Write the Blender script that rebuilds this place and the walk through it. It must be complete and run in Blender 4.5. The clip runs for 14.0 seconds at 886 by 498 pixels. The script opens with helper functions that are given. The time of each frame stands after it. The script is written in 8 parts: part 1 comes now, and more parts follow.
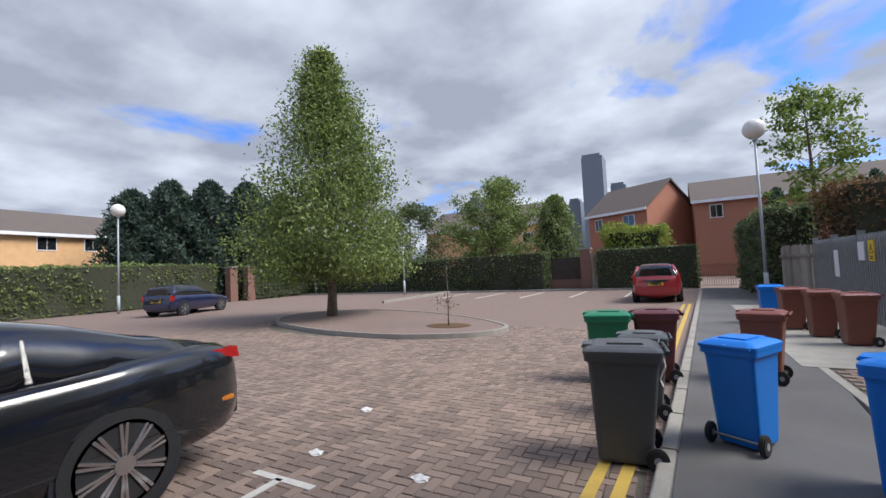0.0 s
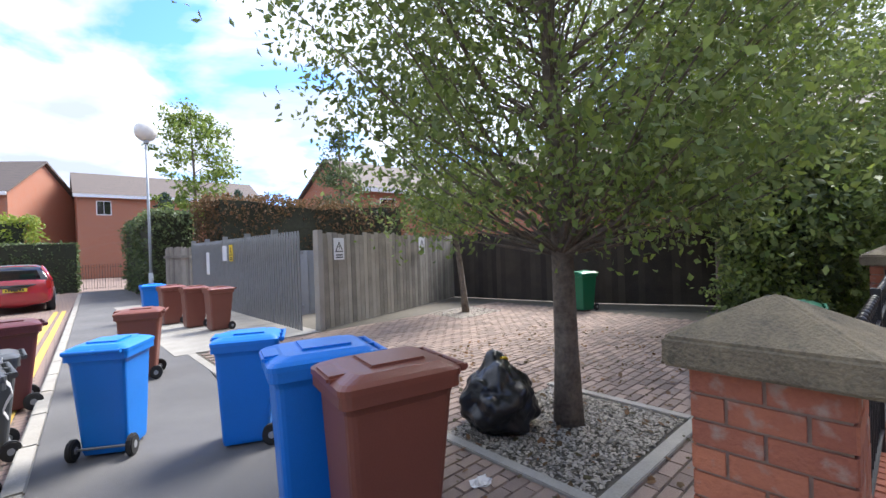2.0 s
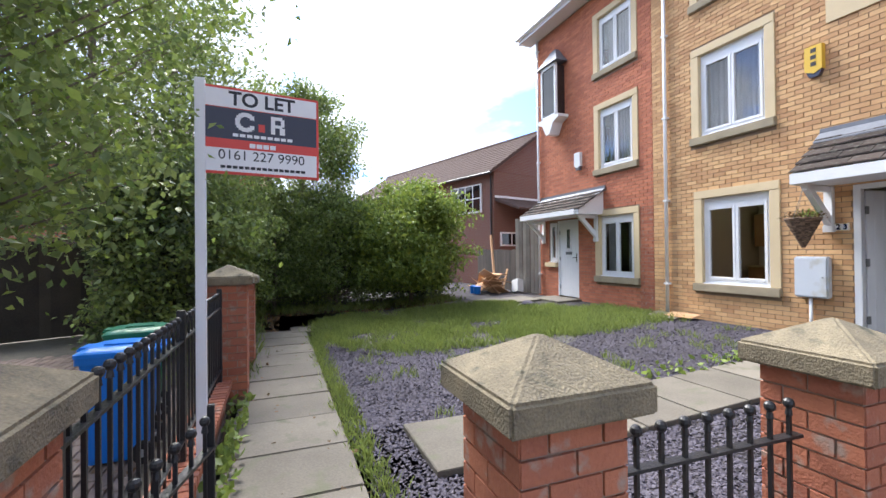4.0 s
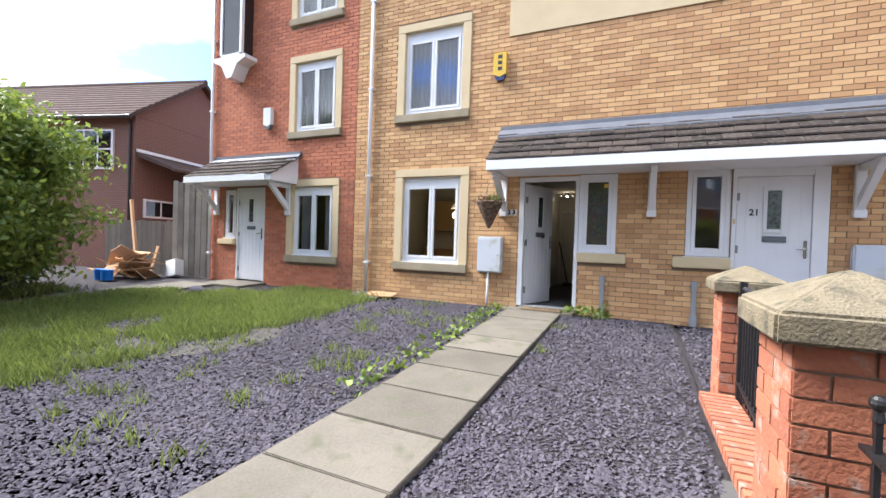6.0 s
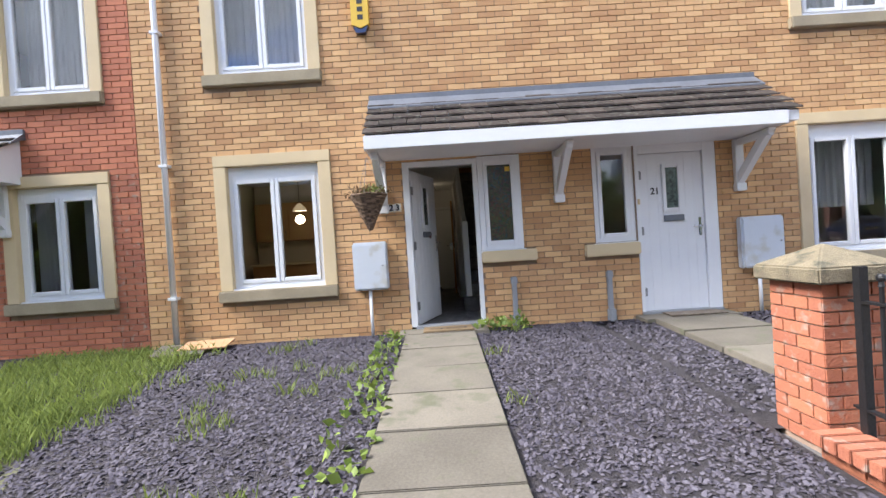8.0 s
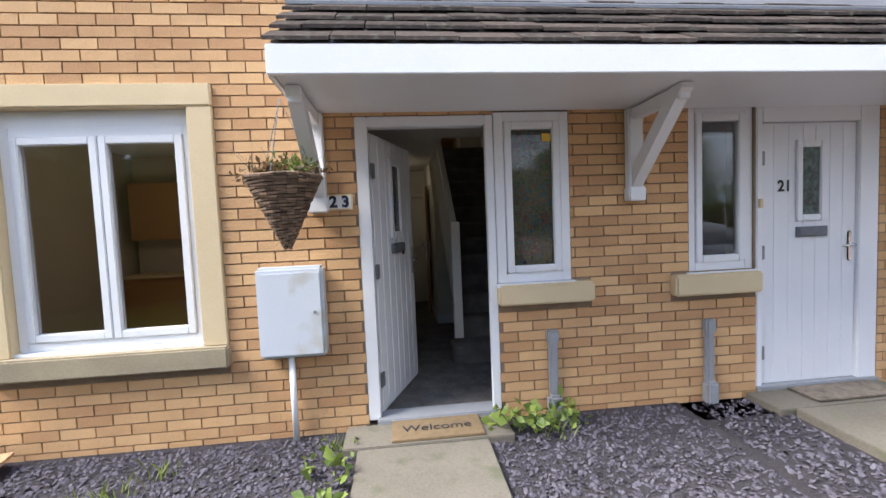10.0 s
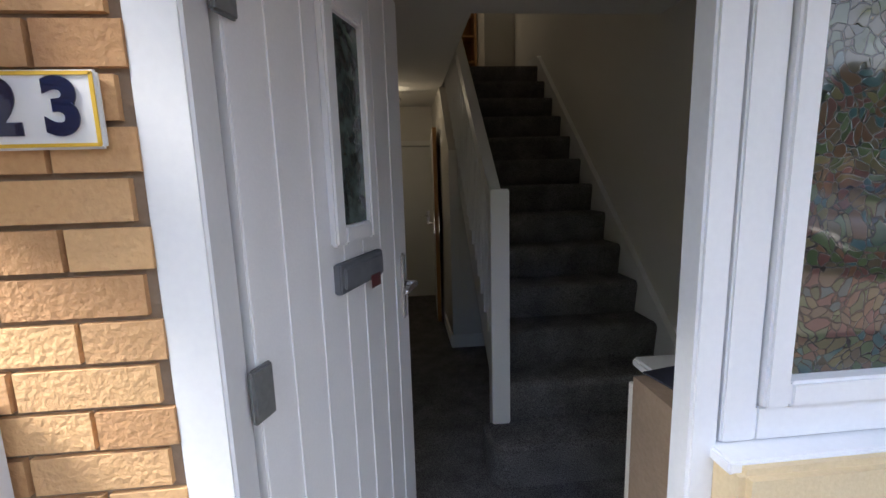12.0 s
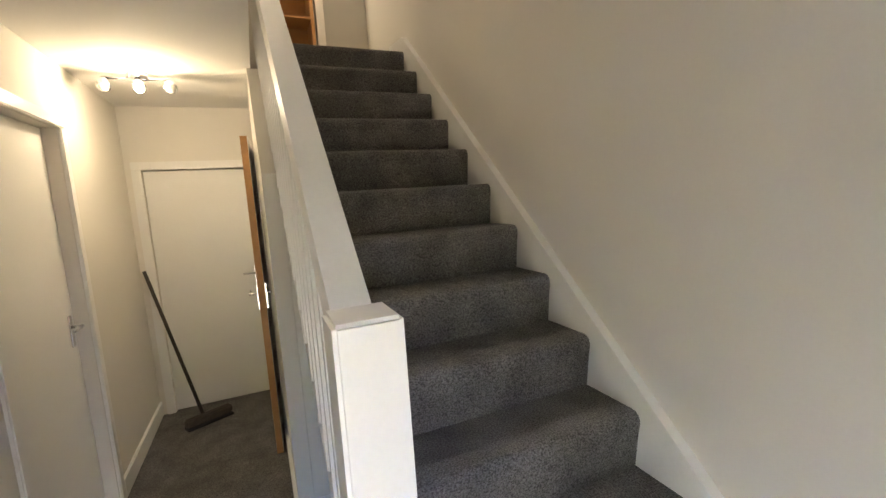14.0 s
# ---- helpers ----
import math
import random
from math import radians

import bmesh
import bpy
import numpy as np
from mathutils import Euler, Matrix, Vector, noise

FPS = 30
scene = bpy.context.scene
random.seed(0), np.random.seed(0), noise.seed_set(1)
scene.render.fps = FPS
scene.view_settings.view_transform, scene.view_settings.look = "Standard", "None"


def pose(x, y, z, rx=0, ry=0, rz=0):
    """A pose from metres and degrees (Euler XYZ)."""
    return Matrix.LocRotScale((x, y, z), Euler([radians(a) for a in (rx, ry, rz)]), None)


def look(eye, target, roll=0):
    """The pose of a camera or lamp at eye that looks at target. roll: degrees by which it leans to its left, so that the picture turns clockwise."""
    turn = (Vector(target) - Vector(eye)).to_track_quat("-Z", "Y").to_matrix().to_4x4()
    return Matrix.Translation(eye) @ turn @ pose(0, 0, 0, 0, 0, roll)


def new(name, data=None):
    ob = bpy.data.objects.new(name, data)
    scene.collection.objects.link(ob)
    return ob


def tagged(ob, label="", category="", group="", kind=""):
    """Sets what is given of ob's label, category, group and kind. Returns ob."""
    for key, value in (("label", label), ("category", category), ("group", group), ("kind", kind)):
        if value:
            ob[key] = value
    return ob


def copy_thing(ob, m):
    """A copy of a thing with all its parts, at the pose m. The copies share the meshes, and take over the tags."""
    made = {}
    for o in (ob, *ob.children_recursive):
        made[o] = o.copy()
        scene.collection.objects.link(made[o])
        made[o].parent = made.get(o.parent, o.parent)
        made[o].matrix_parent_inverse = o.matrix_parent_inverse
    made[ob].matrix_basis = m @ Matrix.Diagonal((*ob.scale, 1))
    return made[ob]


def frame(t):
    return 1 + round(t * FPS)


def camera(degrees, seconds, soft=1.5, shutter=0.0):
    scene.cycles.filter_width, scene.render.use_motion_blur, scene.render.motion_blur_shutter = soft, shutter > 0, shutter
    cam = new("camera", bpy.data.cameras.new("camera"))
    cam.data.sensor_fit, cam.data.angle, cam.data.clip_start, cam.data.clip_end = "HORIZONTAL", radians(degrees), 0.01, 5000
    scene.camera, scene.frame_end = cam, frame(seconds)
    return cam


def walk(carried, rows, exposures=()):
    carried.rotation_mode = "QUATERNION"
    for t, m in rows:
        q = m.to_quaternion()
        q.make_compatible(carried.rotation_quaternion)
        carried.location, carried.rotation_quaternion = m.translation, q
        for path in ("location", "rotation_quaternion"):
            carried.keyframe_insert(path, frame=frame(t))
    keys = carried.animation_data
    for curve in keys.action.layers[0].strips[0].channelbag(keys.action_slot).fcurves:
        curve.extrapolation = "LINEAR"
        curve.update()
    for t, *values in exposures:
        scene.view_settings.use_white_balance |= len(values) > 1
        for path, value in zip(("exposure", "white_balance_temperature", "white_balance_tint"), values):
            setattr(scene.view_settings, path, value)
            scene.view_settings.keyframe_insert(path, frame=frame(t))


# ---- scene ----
cam = camera(92.3, 14.0)
PATH = [
    (0, (3.94, -7.92, 1.287), (4.904, -9.67, 1.388), -2.6),
    (0.5, (3.891, -7.975, 1.294), (4.349, -9.92, 1.367), -2.7),
    (1, (3.88, -7.994, 1.296), (3.686, -9.984, 1.335), -3.4),
    (1.5, (3.863, -7.942, 1.29), (3.069, -9.778, 1.287), -3.4),
    (2, (3.855, -7.945, 1.26), (2.506, -9.422, 1.252), -2.0),
    (2.5, (3.75, -7.765, 1.265), (2.031, -8.788, 1.237), -1.5),
    (3, (3.625, -7.593, 1.27), (1.674, -8.033, 1.247), -1.2),
    (3.5, (3.562, -7.49, 1.29), (1.57, -7.309, 1.289), -1.4),
    (4, (3.465, -7.535, 1.282), (1.602, -6.808, 1.299), -0.6),
    (4.2, (3.40, -7.505, 1.28), (1.595, -6.643, 1.308), 0.3),
    (5.2, (2.52, -7.36, 1.16), (1.36, -5.72, 1.16), 0.9),
    (6.3, (1.596, -6.915, 1.03), (0.896, -5.042, 1.003), 0.4),
    (6.5, (1.430, -6.795, 1.03), (0.855, -4.879, 1.005), -1.3),
    (7, (1.08, -6.505, 1.05), (0.79, -4.527, 1.004), -1.5),
    (7.5, (0.755, -6.04, 1.07), (0.547, -4.051, 1.059), -2.5),
    (8, (0.435, -5.535, 1.075), (0.447, -3.535, 1.054), -3.7),
    (8.2, (0.385, -5.315, 1.08), (0.445, -3.316, 1.050), -3.7),
    (10.3, (0.266, -2.663, 1.43), (0.484, -0.678, 1.307), -2.3),
    (10.5, (0.272, -2.437, 1.427), (0.496, -0.453, 1.314), -2.3),
    (11, (0.344, -1.856, 1.474), (0.543, 0.131, 1.372), -2.0),
    (11.5, (0.34, -1.304, 1.485), (0.553, 0.683, 1.397), -2.4),
    (12, (0.392, -0.693, 1.472), (0.568, 1.274, 1.156), -1.7),
    (12.5, (0.438, -0.278, 1.46), (0.842, 1.638, 1.05), -0.9),
    (13, (0.532, 0.135, 1.479), (1.24, 1.954, 1.046), -5.1),
    (13.5, (0.648, 0.536, 1.528), (1.387, 2.349, 1.121), -5.6),
    (14, (0.739, 0.812, 1.572), (1.525, 2.634, 1.325), -3.7),
]
walk(cam, [(t, look(eye, target, roll)) for t, eye, target, roll in PATH], exposures=[(0, 0.45, 6300, 10), (1.5, 1.1, 6150, 10), (2.5, 1.85, 6400, 12), (3, 1.95, 6450, 11), (4, 1.75, 6250, 10), (6.5, 1.9, 6300, 10), (8, 1.75, 6250, 10), (10.5, 1.8, 6300, 10), (11, 1.95, 6300, 10), (12, 2.5, 6300, 10), (12.5, 3.2, 6350, 10), (13, 4.6, 6500, 10), (14, 5.55, 6850, 10)])

# ---- light ----
SUN_EL, SUN_AZ = 46.0, 258.0
world = bpy.data.worlds.new("sky_world")
scene.world = world
world.use_nodes = True
wn, wl = world.node_tree.nodes, world.node_tree.links
wn.clear()
w_out = wn.new("ShaderNodeOutputWorld")
w_bg = wn.new("ShaderNodeBackground")
w_sky = wn.new("ShaderNodeTexSky")
w_sky.sky_type = 'NISHITA'
w_sky.sun_disc = False
w_sky.sun_elevation, w_sky.sun_rotation = radians(SUN_EL), radians(SUN_AZ)
w_tc = wn.new("ShaderNodeTexCoord")
w_sep = wn.new("ShaderNodeSeparateXYZ")
wl.new(w_tc.outputs["Generated"], w_sep.inputs[0])
w_up = wn.new("ShaderNodeMath"); w_up.operation = 'MAXIMUM'; w_up.inputs[1].default_value = 0.03
wl.new(w_sep.outputs[2], w_up.inputs[0])
w_add = wn.new("ShaderNodeMath"); w_add.operation = 'ADD'; w_add.inputs[1].default_value = 0.22
wl.new(w_up.outputs[0], w_add.inputs[0])
w_div = wn.new("ShaderNodeVectorMath"); w_div.operation = 'DIVIDE'
w_cmb = wn.new("ShaderNodeCombineXYZ")
for i in range(3):
    wl.new(w_add.outputs[0], w_cmb.inputs[i])
wl.new(w_tc.outputs["Generated"], w_div.inputs[0])
wl.new(w_cmb.outputs[0], w_div.inputs[1])
w_n1 = wn.new("ShaderNodeTexNoise")
w_n1.inputs["Scale"].default_value, w_n1.inputs["Detail"].default_value = 1.3, 7.0
w_n1.inputs["Roughness"].default_value, w_n1.inputs["Distortion"].default_value = 0.52, 0.3
wl.new(w_div.outputs[0], w_n1.inputs["Vector"])
w_r1 = wn.new("ShaderNodeValToRGB")
w_r1.color_ramp.elements[0].position, w_r1.color_ramp.elements[1].position = 0.38, 0.46
wl.new(w_n1.outputs[0], w_r1.inputs[0])
w_n2 = wn.new("ShaderNodeTexNoise")
w_n2.inputs["Scale"].default_value, w_n2.inputs["Detail"].default_value = 2.1, 6.0
wl.new(w_div.outputs[0], w_n2.inputs["Vector"])
w_r2 = wn.new("ShaderNodeValToRGB")
w_r2.color_ramp.elements[0].position, w_r2.color_ramp.elements[1].position = 0.38, 0.68
w_r2.color_ramp.elements[0].color = (2.9, 3.2, 3.9, 1)
w_r2.color_ramp.elements[1].color = (5.7, 6.1, 6.9, 1)
wl.new(w_n2.outputs[0], w_r2.inputs[0])
w_mix = wn.new("ShaderNodeMix"); w_mix.data_type = 'RGBA'
wl.new(w_r1.outputs[0], w_mix.inputs[0])
w_deep = wn.new("ShaderNodeVectorMath"); w_deep.operation = 'MULTIPLY'; w_deep.inputs[1].default_value = (0.62, 0.98, 1.75)
wl.new(w_sky.outputs[0], w_deep.inputs[0]); wl.new(w_deep.outputs[0], w_mix.inputs[6])
wl.new(w_r2.outputs[0], w_mix.inputs[7])
# the cloud is brighter round the hidden sun
w_dot = wn.new("ShaderNodeVectorMath"); w_dot.operation = 'DOT_PRODUCT'
w_dot.inputs[1].default_value = (math.cos(radians(SUN_EL)) * math.sin(radians(SUN_AZ)), math.cos(radians(SUN_EL)) * math.cos(radians(SUN_AZ)), math.sin(radians(SUN_EL)))
w_nrm = wn.new("ShaderNodeVectorMath"); w_nrm.operation = 'NORMALIZE'
wl.new(w_tc.outputs["Generated"], w_nrm.inputs[0]); wl.new(w_nrm.outputs[0], w_dot.inputs[0])
w_glow = wn.new("ShaderNodeMapRange"); w_glow.interpolation_type = 'SMOOTHSTEP'
w_glow.inputs[1].default_value, w_glow.inputs[2].default_value, w_glow.inputs[3].default_value, w_glow.inputs[4].default_value = 0.1, 1.0, 0.95, 1.15
wl.new(w_dot.outputs["Value"], w_glow.inputs[0])
w_mul = wn.new("ShaderNodeVectorMath"); w_mul.operation = 'SCALE'
wl.new(w_mix.outputs[2], w_mul.inputs[0]); wl.new(w_glow.outputs[0], w_mul.inputs["Scale"])
wl.new(w_mul.outputs[0], w_bg.inputs[0])
w_bg.inputs[1].default_value = 0.105
wl.new(w_bg.outputs[0], w_out.inputs[0])
sun = new("sun", bpy.data.lights.new("sun", 'SUN'))
sun.data.energy, sun.data.angle, sun.data.color = 3.7, radians(30), (1, 0.95, 0.88)
az = radians(SUN_AZ)
sun.matrix_world = look((math.sin(az) * 50, math.cos(az) * 50, 60), (0, 0, 0))

# ---- materials ----
def mat(name, c1, c2=None, rough=0.7, scale=6.0, bump=0.15, bscale=70.0, metal=0.0, rand=0.0, island=0.0, spec=0.5, coat=0.0, contrast=0.25, wear=None):
    """A surface of two colours mottled at two scales, with fine relief."""
    m = bpy.data.materials.new(name)
    m.use_nodes = True
    n, l = m.node_tree.nodes, m.node_tree.links
    b = n["Principled BSDF"]
    c2 = c2 or tuple(v * 0.72 for v in c1)
    geo = n.new("ShaderNodeNewGeometry")
    big = n.new("ShaderNodeTexNoise"); big.inputs["Scale"].default_value = scale; big.inputs["Detail"].default_value = 5
    fine = n.new("ShaderNodeTexNoise"); fine.inputs["Scale"].default_value = bscale; fine.inputs["Detail"].default_value = 4
    for t in (big, fine):
        l.new(geo.outputs["Position"], t.inputs["Vector"])
    avg = n.new("ShaderNodeMath"); avg.operation = 'MULTIPLY_ADD'; avg.inputs[1].default_value = 0.45
    l.new(fine.outputs[0], avg.inputs[0]); 
    half = n.new("ShaderNodeMath"); half.operation = 'MULTIPLY'; half.inputs[1].default_value = 0.55
    l.new(big.outputs[0], half.inputs[0]); l.new(half.outputs[0], avg.inputs[2])
    fac = avg.outputs[0]
    if rand or island:
        r = n.new("ShaderNodeObjectInfo").outputs["Random"] if rand else geo.outputs["Random Per Island"]
        rm = n.new("ShaderNodeMath"); rm.operation = 'MULTIPLY_ADD'; rm.inputs[1].default_value = rand or island
        l.new(r, rm.inputs[0]); l.new(fac, rm.inputs[2])
        sub = n.new("ShaderNodeMath"); sub.operation = 'SUBTRACT'; sub.inputs[1].default_value = (rand or island) / 2
        l.new(rm.outputs[0], sub.inputs[0]); fac = sub.outputs[0]
    ramp = n.new("ShaderNodeValToRGB")
    ramp.color_ramp.elements[0].position, ramp.color_ramp.elements[1].position = 0.5 - contrast, 0.5 + contrast
    ramp.color_ramp.elements[0].color, ramp.color_ramp.elements[1].color = (*c2, 1), (*c1, 1)
    l.new(fac, ramp.inputs[0])
    col = ramp.outputs[0]
    if wear:
        wear_n = n.new("ShaderNodeTexNoise"); wear_n.inputs["Scale"].default_value = wear[1]; wear_n.inputs["Detail"].default_value = 6
        l.new(geo.outputs["Position"], wear_n.inputs["Vector"])
        wr = n.new("ShaderNodeValToRGB"); wr.color_ramp.elements[0].position, wr.color_ramp.elements[1].position = 0.56, 0.7
        l.new(wear_n.outputs[0], wr.inputs[0])
        wm = n.new("ShaderNodeMix"); wm.data_type = 'RGBA'
        l.new(wr.outputs[0], wm.inputs[0]); l.new(col, wm.inputs[6]); wm.inputs[7].default_value = (*wear[0], 1)
        col = wm.outputs[2]
    l.new(col, b.inputs["Base Color"])
    b.inputs["Roughness"].default_value, b.inputs["Metallic"].default_value = rough, metal
    b.inputs["Specular IOR Level"].default_value = spec
    b.inputs["Coat Weight"].default_value = coat
    b.inputs["Coat Roughness"].default_value = 0.04
    if bump:
        bp = n.new("ShaderNodeBump"); bp.inputs["Strength"].default_value = bump; bp.inputs["Distance"].default_value = 0.01
        l.new(fine.outputs[0], bp.inputs["Height"]); l.new(bp.outputs[0], b.inputs["Normal"])
    return m


def glass_mat(name, tint, rough=0.0):
    m = bpy.data.materials.new(name)
    m.use_nodes = True
    b = m.node_tree.nodes["Principled BSDF"]
    b.inputs["Base Color"].default_value = (*tint, 1)
    b.inputs["Transmission Weight"].default_value = 1.0
    b.inputs["Roughness"].default_value = rough
    b.inputs["IOR"].default_value = 1.6
    return m


def glow_mat(name, colour, power):
    m = bpy.data.materials.new(name)
    m.use_nodes = True
    b = m.node_tree.nodes["Principled BSDF"]
    b.inputs["Emission Color"].default_value = (*colour, 1)
    b.inputs["Emission Strength"].default_value = power
    return m


def block_mat(name, c1, c2, mortar, bw, bh, flat=False):
    """Paving or walling too far off to tell its pieces apart."""
    m = mat(name, c1, c2, 0.85, 1.5, 0.2)
    n, l = m.node_tree.nodes, m.node_tree.links
    b = n["Principled BSDF"]
    src = b.inputs["Base Color"].links[0].from_socket
    br = n.new("ShaderNodeTexBrick")
    br.inputs["Scale"].default_value, br.inputs["Mortar Size"].default_value = 1.0, 0.008
    br.inputs["Brick Width"].default_value, br.inputs["Row Height"].default_value = bw, bh
    geo = n.new("ShaderNodeNewGeometry")
    if flat:
        l.new(geo.outputs["Position"], br.inputs["Vector"])
    else:
        sp, ad, cb = n.new("ShaderNodeSeparateXYZ"), n.new("ShaderNodeMath"), n.new("ShaderNodeCombineXYZ")
        l.new(geo.outputs["Position"], sp.inputs[0])
        l.new(sp.outputs[0], ad.inputs[0]); l.new(sp.outputs[1], ad.inputs[1])
        l.new(ad.outputs[0], cb.inputs[0]); l.new(sp.outputs[2], cb.inputs[1])
        l.new(cb.outputs[0], br.inputs["Vector"])
    l.new(src, br.inputs["Color1"]); 
    br.inputs["Color2"].default_value = (*[(a + c) / 2 for a, c in zip(c1, c2)], 1)
    br.inputs["Mortar"].default_value = (*mortar, 1)
    l.new(br.outputs["Color"], b.inputs["Base Color"])
    return m


